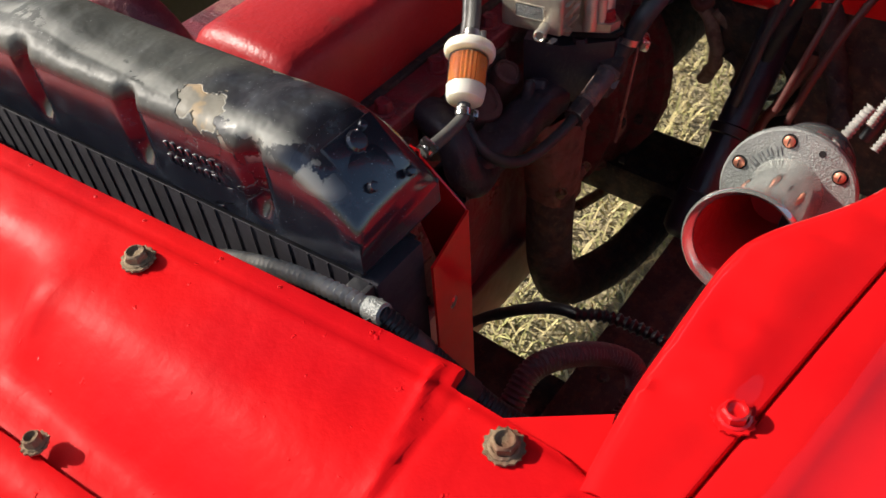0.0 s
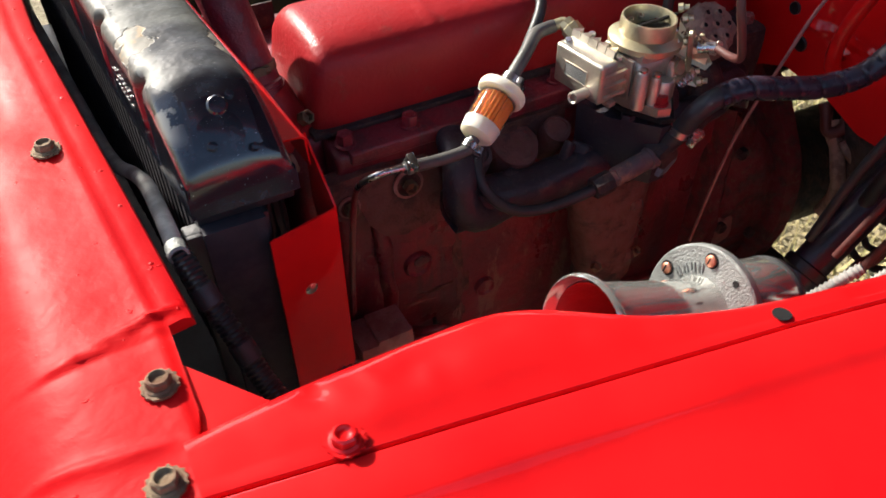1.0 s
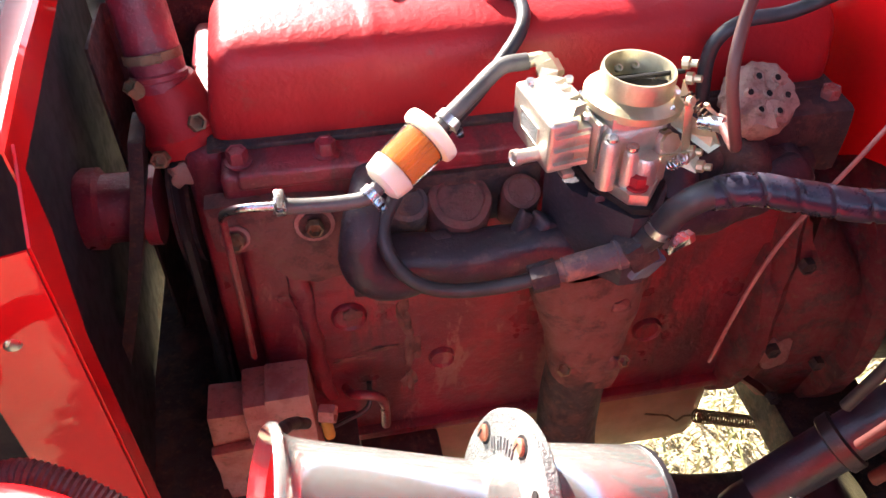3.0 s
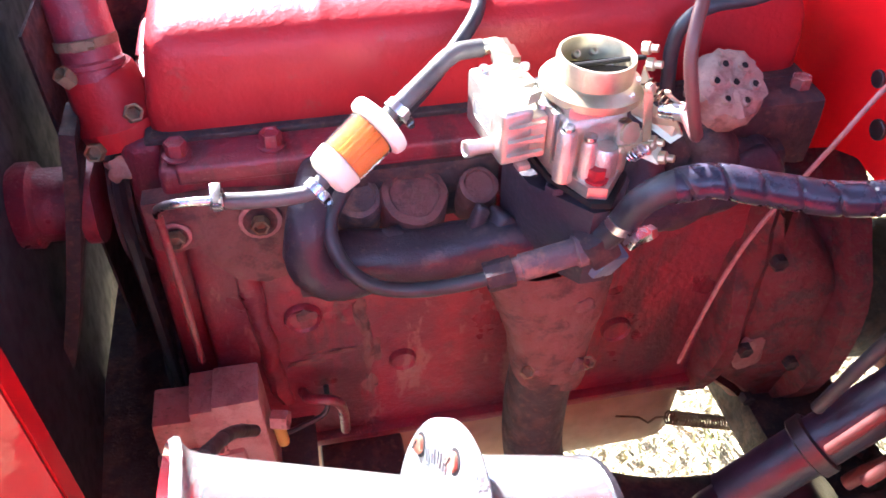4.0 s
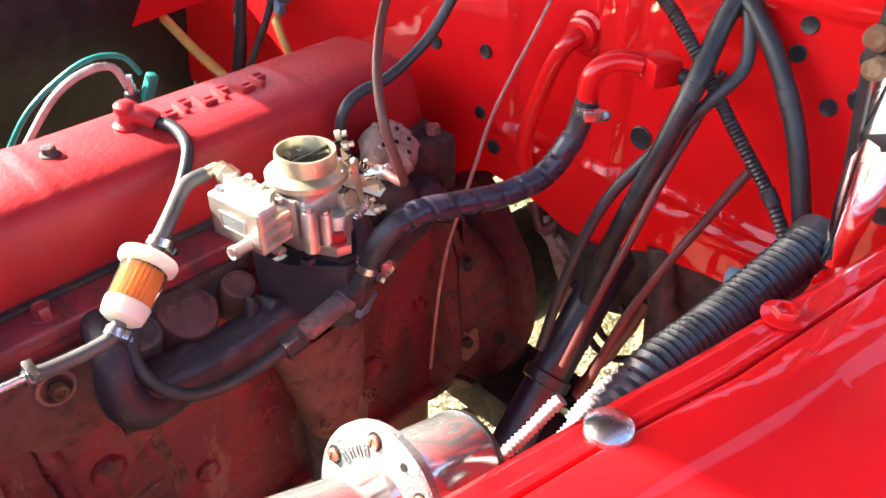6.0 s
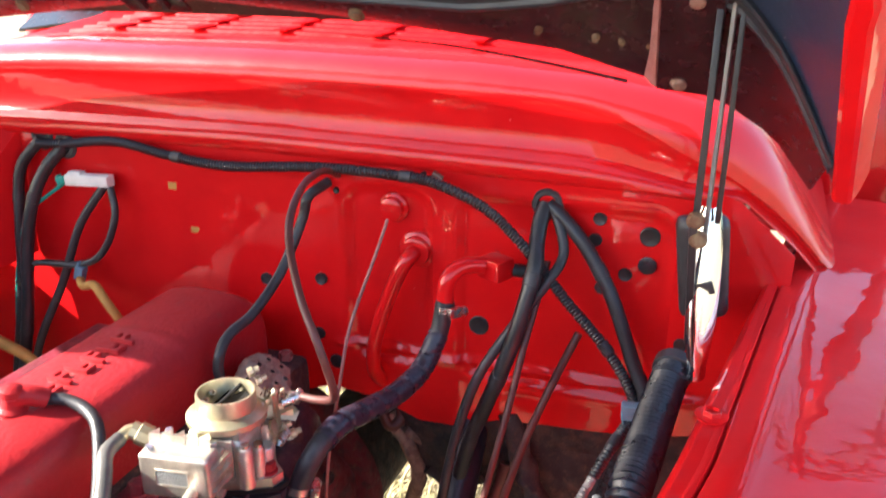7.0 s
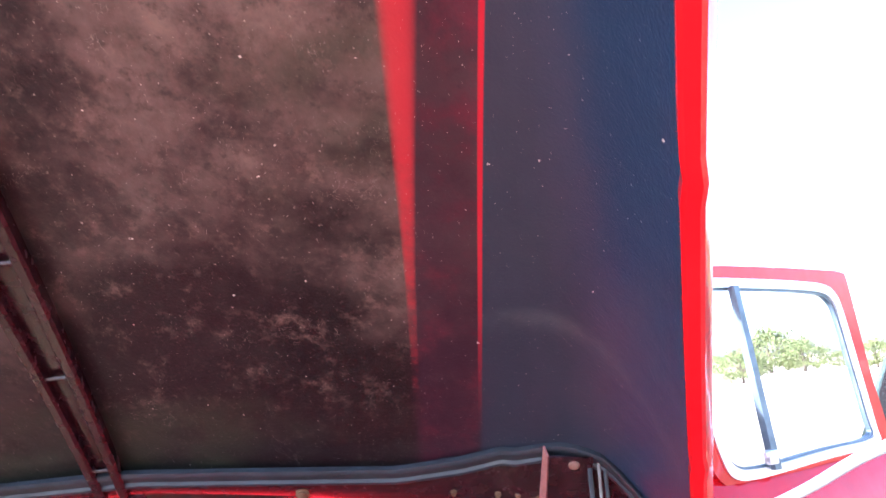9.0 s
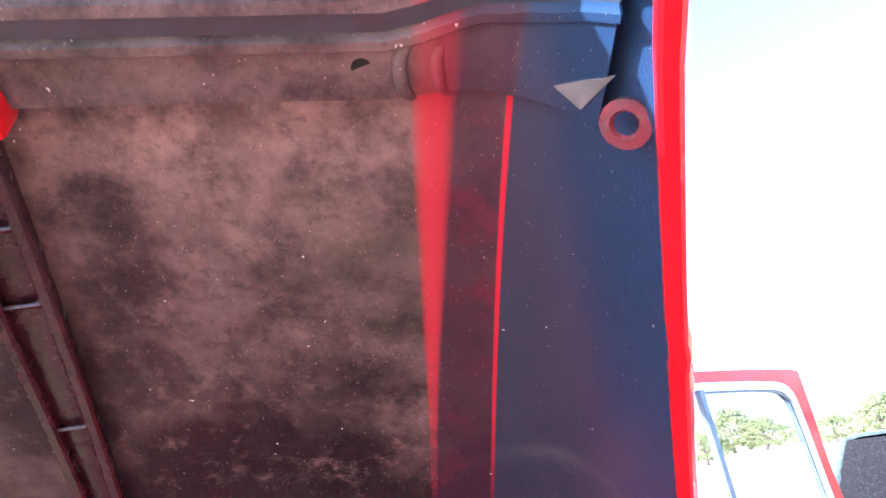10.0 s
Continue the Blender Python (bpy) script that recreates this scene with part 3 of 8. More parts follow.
def core_panel():
    base = thing("radiator_support", (0.2, 0.5, 0.9), "glossy red painted sheet-metal front panel over the grille", "body panel")
    prof = [(0.3270, 1.0655), (0.3270, 1.0685), (0.3255, 1.0720), (0.321, 1.0738), (0.314, 1.0740), (0.3105, 1.0740), (0.308, 1.0750), (0.3055, 1.0758), (0.303, 1.0758), (0.300, 1.0755), (0.292, 1.075), (0.28, 1.075), (0.262, 1.0745), (0.248, 1.073), (0.236, 1.0695), (0.226, 1.0645), (0.217, 1.058), (0.209, 1.0505), (0.202, 1.0425), (0.197, 1.036), (0.192, 1.0315), (0.186, 1.029), (0.178, 1.0285), (0.170, 1.028), (0.164, 1.0265), (0.160, 1.0215), (0.158, 1.01), (0.157, 0.98), (0.156, 0.9), (0.156, 0.80)]
    ys = sorted([-0.22 + 0.008 * k for k in range(int(1.6 / 0.008))] + [0.1322 + 0.002 * k for k in range(54) if k % 4])
    rows = []
    for y in ys:
        row = []
        lean = -0.088 * max(0, y - 0.22) * (1 if y < 0.62 else 0.62 / max(y, 0.62))
        for x, z in prof:
            k = min(1, max(0, (x - 0.20) / 0.1))
            xx = x + lean * min(1, max(0.15, k))
            if y < 0.215:
                lim = 0.312 - 0.25 * max(0, 0.15 - y) * 0.8
                xx = min(xx, lim)
            # pressed-in bay of the front slope
            t = min(1, max(0, (y - 0.455) / 0.03))
            t = t * t * (3 - 2 * t)
            depth = 0.022 * t * math.exp(-(((x - 0.222) / 0.03) ** 2))
            ridge = 0.005 * math.exp(-(((y - 0.452) / 0.012) ** 2)) * math.exp(-(((x - 0.22) / 0.028) ** 2))
            crease = 0.0030 * math.exp(-(((y - 0.2155 - 0.25 * (x - 0.27)) / 0.0030) ** 2)) * min(1, max(0, (x - 0.235) / 0.02)) * min(1, max(0, (0.325 - x) / 0.01))
            crease += 0.0026 * math.exp(-(((y - 0.142 + 0.2 * (x - 0.25)) / 0.0032) ** 2)) * min(1, max(0, (x - 0.215) / 0.02)) * min(1, max(0, (0.295 - x) / 0.01))
            fold = crease - 0.0008 * math.exp(-(((y - 0.207) / 0.004) ** 2)) * min(1, max(0, (x - 0.21) / 0.03))
            row.append((xx, y, z - depth + ridge + fold + 0.0004 * noise.noise(Vector((x * 20, y * 14, 5)))))
        rows.append(row)
    bm = blank()
    sheet(bm, rows, 0.0014)
    part("top_panel", bm, WORN, base)
    # tiny weld pimples along the rear flange
    for k in range(12):
        y = 0.27 + k * 0.055 + 0.01 * (k % 2)
        x = 0.3195 - 0.088 * (y - 0.22)
        bm = blank()
        lathe(bm, [(0.0016, 0), (0.0013, 0.0007), (0.0007, 0.0009), (0.0006, 0.0002), (0, 0.0001)], (x, y, 1.0736), (0, 0, 1), 8)
        part("weld_dimple", bm, RED, base)
    bm = blank()
    plate(bm, [(0.312, 0.185, 1.071), (0.306, 0.128, 1.070), (0.348, 0.139, 1.070)], 0.0015)
    part("gusset", bm, RED, base)
    return base


def grille_header():
    """Red strip along the top of the grille, lapped over the front panel's shelf."""
    base = thing("grille_header", (0.15, 0.4, 1.0), "red painted sheet-metal strip along the top of the grille", "body panel")
    rows = []
    for y in [-0.2 + 0.01 * k for k in range(150)]:
        tab = 0.011 * min(1, max(0, (0.322 - y) / 0.012))
        lean = -0.088 * max(0, y - 0.30)
        rows.append([(0.173 + tab + lean, y, 1.0335), (0.168 + lean, y, 1.0350), (0.158 + lean, y, 1.0345), (0.150 + lean, y, 1.0315), (0.145 + lean, y, 1.0255), (0.1425 + lean, y, 1.017), (0.137 + lean, y, 1.004), (0.128 + lean, y, 0.992), (0.124 + lean, y, 0.975), (0.123 + lean, y, 0.93)])
    bm = blank()
    sheet(bm, rows, 0.0014)
    part("strip", bm, WORN, base)
    bm = blank()
    rows = [[(0.121 - 0.088 * max(0, y - 0.3), y, z) for z in (0.935, 0.70, 0.45)] for y in [-0.2 + 0.05 * k for k in range(30)]]
    sheet(bm, rows, 0.003)
    part("grille_face", bm, RED, base)


def front_bumper():
    base = thing("front_bumper", (0.02, 0.4, 0.6), "chromed steel front bumper below the grille", "bumper")
    rows = [[(0.095 - 0.05 * max(0, y - 0.3), y, 0.800), (0.03 - 0.05 * max(0, y - 0.3), y, 0.806), (-0.02, y, 0.795), (-0.04, y, 0.765), (-0.042, y, 0.70), (-0.03, y, 0.64), (0.0, y, 0.62)] for y in [-0.3 + 0.05 * k for k in range(36)]]
    bm = blank()
    sheet(bm, rows, 0.003)
    part("face_bar", bm, CHROME, base)
    for y in (0.1, 1.0):
        bm = blank()
        box(bm, (0.10, y, 0.70), (0.20, 0.05, 0.08), 0.004)
        part("bumper_bracket", bm, SOOT, base)


def toothed_bolt(at, group="bolts of the front panels", painted=False, size=0.0114):
    mat = RED if painted else BOLT
    base = thing("bolt", at, ("red-painted" if painted else "rusty") + " hex bolt with a toothed lock washer in red sheet metal", "bolt", group)
    bm = blank()
    rng = random.Random(int(at[0] * 1e4))
    n, r = 15, size * 0.84
    ring = [(r if k % 2 else r * rng.uniform(1.08, 1.17)) for k in range(2 * n)]
    top, low, mid = [], [], []
    for k, q in enumerate(ring):
        a = math.pi * k / n
        dz = rng.uniform(-0.0004, 0.0005) + (0.0006 if k % 2 == 0 else 0)
        top.append(bm.verts.new((q * math.cos(a), q * math.sin(a), 0.0018 + dz)))
        low.append(bm.verts.new((q * math.cos(a), q * math.sin(a), 0.0002 + dz)))
        mid.append(bm.verts.new((size * 0.5 * math.cos(a), size * 0.5 * math.sin(a), 0.0022)))
    for k in range(2 * n):
        j = (k + 1) % (2 * n)
        bm.faces.new((top[k], top[j], mid[j], mid[k]))
        bm.faces.new((low[k], low[j], top[j], top[k]))
    put(bm, bm.verts[:], at)
    part("lock_washer", bm, mat, base)
    bm = blank()
    lathe(bm, [(size * 0.72, 0), (size * 0.72, 0.0008), (size * 0.60, 0.0016)], (at[0], at[1], at[2] + 0.0018), (0, 0, 1), 18)
    dished_head(bm, (at[0], at[1], at[2] + 0.0022), size * 1.06, 0.0062)
    part("hex_head", bm, mat, base)
    return base


def bracket_plate():
    base = thing("radiator_bracket", (0.42, 0.29, 0.7), "bright red folded sheet-metal side bracket of the radiator shroud", "bracket")
    bm = blank()
    plate(bm, [(0.393, 0.292, 1.040), (0.446, 0.302, 1.043), (0.446, 0.302, 0.62), (0.393, 0.292, 0.62)], 0.0018)
    part("face_plate", bm, RED, base)
    bm = blank()
    plate(bm, [(0.446, 0.303, 1.043), (0.443, 0.345, 1.082), (0.443, 0.345, 1.02), (0.446, 0.322, 0.95), (0.446, 0.322, 0.62), (0.446, 0.303, 0.62)], 0.0018)
    part("side_flange", bm, RED, base)
    bm = blank()
    lathe(bm, [(0.0062, 0), (0.006, 0.0012), (0.004, 0.0024), (0, 0.0028)], (0.4175, 0.2965, 0.978), (0.19, -0.98, 0), 16)
    part("rivet", bm, STEEL, base, "dull steel rivet head")
    bm = blank()
    rows = []
    for k in range(40):
        y = 0.335 + 0.6 * k / 39
        dip = 0.004 * noise.noise(Vector((y * 8, 0, 0)))
        rows.append([(x - 0.075 * (y - 0.335), y, z) for x, z in ((0.413, 1.062 + dip), (0.413, 1.082 + dip), (0.416, 1.086 + dip), (0.426, 1.088 + dip), (0.439, 1.087 + dip), (0.442, 1.084 + dip), (0.443, 1.06))])
    sheet(bm, rows, 0.0016)
    part("shroud_strip", bm, RED, base)


fender()
core_panel()
grille_header()
front_bumper()
for p in ((0.275, 0.419, 1.0755), (0.298, 0.172, 1.0755), (0.287, 0.112, 1.0755)):
    toothed_bolt(p)
toothed_bolt((0.370, 0.090, 1.083), painted=True)
toothed_bolt((0.169, 0.396, 1.0355), size=0.0085)
bracket_plate()


# ---- radiator ----
def radiator():
    base = thing("radiator", (0.37, 0.62, 0.5), "black radiator with a dented top tank and peeling paint", "radiator")
    bm = blank()
    flutes = [0.381 + 0.1035 * k for k in range(7)]
    ys = [0.306 + 0.004 * k for k in range(int(0.66 / 0.004))]

    def skew(b):
        for v in b.verts:
            v.co.x -= 0.075 * (v.co.y - 0.33)

    rows = []
    for y in ys:
        k = min(1, max(0, (y - 0.306) / 0.060))
        top = 1.100 + 0.038 * math.sin(k * math.pi / 2) ** 0.9
        dent = 0.0085 * noise.noise(Vector((y * 19, 0.3, 0))) + 0.0025 * noise.noise(Vector((y * 45, 2, 0)))
        low = 1.066
        fl = 0
        for f in flutes:
            fl += 0.0095 * math.exp(-(((y - f) / 0.0075) ** 4))
        row = []
        for x, z, w in ((0.347, low, 0), (0.347, low + 0.005, 0), (0.347, low + 0.009, 0.2), (0.347, low + 0.015, 0.7), (0.3475, low + 0.024, 1), (0.348, top - 0.02, 1), (0.3485, top - 0.012, 0.9), (0.350, top - 0.006, 0.6), (0.354, top - 0.002, 0.25), (0.360, top, 0), (0.370, top + 0.001, 0), (0.382, top + 0.0015, 0), (0.394, top + 0.001, 0), (0.405, top - 0.001, 0), (0.413, top - 0.004, 0), (0.418, top - 0.009, 0), (0.421, top - 0.018, 0), (0.422, low + 0.02, 0), (0.423, low, 0)):
            z = max(low, min(z, top + 0.0015))
            hit = math.sin(math.pi * min(1, max(0, (x - 0.35) / 0.068))) * dent
            row.append((x + fl * w * k, y, z + hit * k))
        rows.append(row)
    grid = sheet(bm, rows, 0)
    bm.faces.new(grid[0])
    bm.faces.new(grid[-1][::-1])
    skew(bm)
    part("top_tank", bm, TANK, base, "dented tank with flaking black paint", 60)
    bm = blank()
    box(bm, (0.385, 0.636, 1.061), (0.070, 0.650, 0.010), 0.002)
    skew(bm)
    part("header_flange", bm, BLACK, base)
    bm = blank()
    slope = pose(0, 0, 0, 44, 0, 0)
    box(bm, (0.386, 0.3275, 1.1202), (0.042, 0.040, 0.005), 0.0018, slope)
    part("stamped_boss", bm, TANK, base)
    for dx, dy, r in ((0.0, 0.008, 0.007), (-0.012, -0.012, 0.0035), (0.014, -0.018, 0.003), (0.010, 0.012, 0.003)):
        bm = blank()
        lathe(bm, [(r, 0), (r, 0.0025), (r * 0.8, 0.004), (0, 0.0042)], (0.386 + dx, 0.3262 + dy, 1.1225 + 0.80 * dy), (0, -0.69, 0.72), 12)
        part("plug", bm, TANK, base)
    # faint casting marks, unreadable, on the front face
    rng = random.Random(8)
    for line, (z, n) in enumerate(((1.104, 8), (1.093, 7))):
        for k in range(n):
            y = 0.456 - k * 0.0065
            bm = blank()
            box(bm, (0.3472, y, z), (0.0012, 0.0034, rng.uniform(0.005, 0.008)), 0.0004)
            skew(bm)
            part("casting_mark", bm, TANK, base)
    bm = blank()
    box(bm, (0.372, 0.62, 0.793), (0.044, 0.64, 0.526), 0.001)
    skew(bm)
    part("core", bm, CORE, base)
    for k in range(40):
        y = 0.306 + 0.016 * k
        bm = blank()
        box(bm, (0.3503 - 0.075 * (y - 0.33), y, 0.815), (0.0024, 0.0012, 0.482), 0)
        part("fin", bm, CORE, base)
    bm = blank()
    box(bm, (0.370, 0.312, 0.808), (0.060, 0.012, 0.494), 0.002)
    box(bm, (0.350, 0.3045, 0.808), (0.018, 0.004, 0.494), 0.001)
    part("side_channel", bm, BLACK, base)
    return base


radiator()


# ---- engine ----
ENG = thing("engine", (0.8, 0.68, 0.4), "grimy red four-cylinder engine with a rounded valve cover", "engine")


def rounded_block(bm, lo, hi, bevel):
    c = [(a + b) / 2 for a, b in zip(lo, hi)]
    return box(bm, c, [b - a for a, b in zip(lo, hi)], bevel, seg=3)


def engine():
    bm = blank()
    v = rounded_block(bm, (0.520, 0.530, 0.497), (1.105, 0.86, 0.855), 0.010)
    part("block", bm, GRIME, ENG)
    bm = blank()
    rounded_block(bm, (0.520, 0.512, 0.850), (1.105, 0.85, 0.918), 0.008)
    part("cylinder_head", bm, GRIME, ENG)
    bm = blank()
    rounded_block(bm, (0.535, 0.508, 0.905), (1.10, 0.70, 0.922), 0.004)
    part("head_ledge", bm, GRIME, ENG)
    # dark sheet over the rear of the head, standing in for the shade there
    bm = blank()
    rim = ((0.5055, 0.858), (0.5045, 0.875), (0.5040, 0.895), (0.5045, 0.908), (0.5065, 0.9225), (0.512, 0.9252), (0.530, 0.9256), (0.548, 0.9252))
    rows = []
    for k in range(32):
        x = 0.905 + 0.1955 * k / 31
        sag = 0.010 * noise.noise(Vector((x * 38, 4, 0)))
        rows.append([(x, y - 0.0010 * abs(noise.noise(Vector((x * 90, q, 2)))), z + (sag if q == 0 else 0)) for q, (y, z) in enumerate(rim)])
    sheet(bm, rows, 0.0012)
    part("shade_sheet", bm, SOOT, ENG, "dark sheet standing in for the shade on the rear of the head")
    # valve cover: rounded pressed-steel lid
    bm = blank()
    L0, L1, yc, half = 0.516, 1.098, 0.628, 0.073
    prof = [(1.0, 0.0), (1.0, 0.03), (0.985, 0.052), (0.95, 0.066), (0.88, 0.076), (0.75, 0.083), (0.55, 0.087), (0.3, 0.089), (0, 0.0895)]
    prof = prof + [(-a, b) for a, b in reversed(prof[:-1])]
    n = 88
    rows = []
    for k in range(n + 1):
        u = k / n
        x = L0 + (L1 - L0) * u
        e = min(u, 1 - u) * (L1 - L0)
        s = 1.0
        for lim, depth in ((0.032, 1.0),):
            if e < lim:
                s = math.sqrt(max(0.0, 1 - ((lim - e) / lim) ** 2.4))
        rise = 0.0025 * math.exp(-(((x - 0.664) / 0.004) ** 2)) + 0.0025 * math.exp(-(((x - 0.943) / 0.004) ** 2))
        rows.append([(x, yc + half * a * (0.9 + 0.1 * s), 0.926 + (b * (0.35 + 0.65 * s) if s < 1 else b) + (rise if b > 0.03 else 0)) for a, b in prof])
    grid = sheet(bm, rows, 0)
    bm.faces.new(grid[0][::-1])
    bm.faces.new(grid[-1])
    cover = part("valve_cover", bm, DULL, ENG, "rounded red pressed-steel valve cover", 60)
    bm = blank()
    rounded_block(bm, (L0 - 0.006, yc - half - 0.009, 0.921), (L1 + 0.004, yc + half + 0.009, 0.927), 0.002)
    part("cover_gasket", bm, SOOT, ENG)
    bm = blank()
    lathe(bm, [(0.010, 0), (0.010, 0.003), (0.007, 0.004), (0.0065, 0.010), (0.003, 0.011), (0, 0.011)], (0.687, 0.628, 1.014), (0, 0, 1), 10)
    part("cover_nut", bm, SOOT, cover)
    bm = blank()
    lathe(bm, [(0.014, 0), (0.014, 0.006), (0.010, 0.009), (0.009, 0.018), (0.0115, 0.020), (0.0115, 0.027), (0.006, 0.031), (0, 0.031)], (0.765, 0.630, 1.012), (0.1, -0.1, 1), 16)
    tube(bm, [(0.765, 0.630, 1.028), (0.775, 0.618, 1.030), (0.786, 0.606, 1.022)], 0.010, 12)
    part("breather_elbow", bm, DULL, cover)
    # raised letter shapes worn beyond reading
    rng = random.Random(3)
    for row, (y, n) in enumerate(((0.628, 6),)):
        for k in range(n):
            x = 0.800 + 0.023 * k
            bm = blank()
            box(bm, (x, y, 1.0172), (0.005, 0.030, 0.006), 0.0012)
            box(bm, (x + 0.007, y + rng.choice((-0.012, 0.012)), 1.0172), (0.012, 0.005, 0.006), 0.0012)
            box(bm, (x + 0.007, y + rng.choice((-0.002, 0.002)), 1.0172), (0.012, 0.005, 0.006), 0.0012)
            part("raised_mark", bm, DULL, cover)
    # head bolts
    for x in (0.537, 0.612, 0.70, 0.80, 1.086):
        bm = blank()
        lathe(bm, [(0.012, 0), (0.012, 0.002), (0.009, 0.003)], (x, 0.528, 0.922), (0, 0, 1), 14)
        hexhead(bm, (x, 0.528, 0.924), (0, 0, 1), 0.016, 0.012, 0.9)
        part("head_bolt", bm, GRIME, ENG)
    # core plugs and bosses on the block side
    for x, z, r in ((0.615, 0.711, 0.019), (0.714, 0.624, 0.015), (0.96, 0.62, 0.018)):
        bm = blank()
        lathe(bm, [(r, 0), (r, 0.004), (r * 0.9, 0.007), (r * 0.75, 0.004), (0, 0.003)], (x, 0.530, z), (0, -1, 0), 18)
        part("core_plug", bm, GRIME, ENG)
    bm = blank()
    v = box(bm, (0.80, 0.528, 0.504), (0.56, 0.02, 0.014), 0.004)
    wobble(bm, v, 0.03, 0.003)
    part("pan_rail", bm, GRIME, ENG)
    # vertical casting edge near the front and a bare spot on a plug
    bm = blank()
    v = tube(bm, [(0.568, 0.530, 0.80), (0.572, 0.529, 0.72), (0.578, 0.530, 0.64), (0.582, 0.530, 0.58)], 0.010, 10, 0.01)
    wobble(bm, v, 0.03, 0.005)
    part("casting_rib", bm, GRIME, ENG)
    bm = blank()
    lump(bm, (0.618, 0.5235, 0.718), 0.009, (1.2, 0.3, 0.8), 1, 0.5)
    part("bare_metal_patch", bm, CRUST, ENG)
    # oil pan
    bm = blank()
    box(bm, (0.84, 0.655, 0.425), (0.50, 0.24, 0.17), 0.045, seg=4)
    part("oil_pan", bm, PAN, ENG, "smooth tan oil pan")
    # peeling strip and seams on the block side
    for k, (x, z, w, h) in enumerate(((0.674, 0.70, 0.016, 0.05), (0.680, 0.645, 0.020, 0.055), (0.676, 0.59, 0.014, 0.04), (0.612, 0.64, 0.05, 0.008), (0.64, 0.652, 0.05, 0.007))):
        bm = blank()
        lump(bm, (x, 0.530, z), 0.5, (w * 0.95, 0.005, h * 0.95), k, 0.9)
        part("filler_scab", bm, CRUST, ENG)
    bm = blank()
    tube(bm, [(0.602, 0.522, 0.600), (0.610, 0.500, 0.615), (0.632, 0.492, 0.618), (0.642, 0.495, 0.60), (0.643, 0.500, 0.55)], 0.0055, 10)
    part("fuel_pipe", bm, GRIME, ENG)
    bm = blank()
    tube(bm, [(0.56, 0.47, 0.66), (0.575, 0.475, 0.60), (0.60, 0.49, 0.585), (0.625, 0.50, 0.59), (0.628, 0.51, 0.62)], 0.003, 8)
    part("pump_lead", bm, RUBBER, ENG)
    # water pump hub and the dark belt guard ahead of it
    bm = blank()
    v = lathe(bm, [(0, 0), (0.036, 0), (0.040, 0.006), (0.040, 0.020), (0.034, 0.024), (0.034, 0.058), (0.040, 0.062), (0.040, 0.075), (0, 0.075)], (0.372, 0.600, 0.834), (1, 0, -0.04), 24)
    wobble(bm, v, 0.03, 0.002)
    part("pump_hub", bm, GRIME, ENG)
    bm = blank()
    rows = [[(0.458 - 0.19 * u ** 1.1 + 0.012 * math.sin(3 * u), y, 0.935 - 0.54 * u) for y in (0.552, 0.575, 0.60)] for u in [k / 14 for k in range(15)]]
    sheet(bm, rows, 0.012)
    part("fan_blade", bm, SOOT, ENG, "greasy black fan blade")
    # dark plate added only to close the bright gap beside the fan
    bm = blank()
    rows = [[(0.395 + 0.012 * u, y, 0.95 - 0.72 * u) for y in (0.70, 0.72, 0.76, 0.80)] + [(0.46 + 0.012 * u, 0.82, 0.95 - 0.72 * u), (0.56, 0.82, 0.95 - 0.72 * u)] for u in [k / 8 for k in range(9)]]
    sheet(bm, rows, 0.003)
    part("gap_plate", bm, SOOT, ENG)
    # bell housing
    bm = blank()
    verts = lathe(bm, [(0.0, 0.0), (0.20, 0.0), (0.215, 0.006), (0.217, 0.022), (0.205, 0.03), (0.196, 0.05), (0.205, 0.09), (0.215, 0.12), (0.243, 0.125), (0.246, 0.148), (0.20, 0.16), (0.15, 0.20), (0.10, 0.22), (0, 0.22)], (1.070, 0.70, 0.605), (1, 0, 0), 48)
    wobble(bm, verts, 0.05, 0.004)
    part("bell_housing", bm, MAROON, ENG)
    bm = blank()
    rows = []
    for k in range(13):
        u = k / 12
        z = 0.80 - 0.42 * u
        back = float(np.interp(z, (0.38, 0.43, 0.486, 0.55, 0.60, 0.66, 0.70, 0.755, 0.80), (1.20, 1.25, 1.268, 1.26, 1.245, 1.222, 1.20, 1.16, 1.12)))
        fore = float(np.interp(z, (0.38, 0.43, 0.48, 0.53), (1.185, 1.155, 1.115, 1.07)))
        out = 0.522 - 0.034 * math.sin(math.pi * min(1, 0.15 + u))
        rows.append([(max(fore, 1.078), 0.56, z), (max(fore, 1.078) + 0.006, out + 0.016, z), (max(fore, 1.078) + 0.018, out + 0.004, z), (max(fore, 1.078) + 0.028, out + 0.010, z), (max(fore, 1.078) + 0.036, out + 0.002, z), (max(back - 0.05, fore + 0.04), out - 0.004, z), (back - 0.018, out + 0.002, z), (back - 0.004, out + 0.016, z), (back, 0.56, z), (back, 0.62, z)])
    sheet(bm, rows, 0.006)
    wobble(bm, bm.verts[:], 0.05, 0.005)
    clutch = part("clutch_housing", bm, MAROON, ENG, "oily maroon cast clutch housing")
    bm = blank()
    box(bm, (1.17, 0.66, 0.475), (0.14, 0.16, 0.13), 0.03, seg=3)
    part("sump_cover", bm, SOOT, ENG)
    for x, z in ((1.102, 0.74), (1.104, 0.60), (1.136, 0.50), (1.175, 0.56)):
        bm = blank()
        hexhead(bm, (x, 0.490, z), (0, -1, 0), 0.016, 0.010, 0.9)
        part("housing_bolt", bm, SOOT, clutch)
    bm = blank()
    lump(bm, (1.118, 0.494, 0.585), 0.024, (0.8, 0.35, 1.1), 5, 0.4)
    part("bare_metal_patch", bm, TANRED, clutch)
    bm = blank()
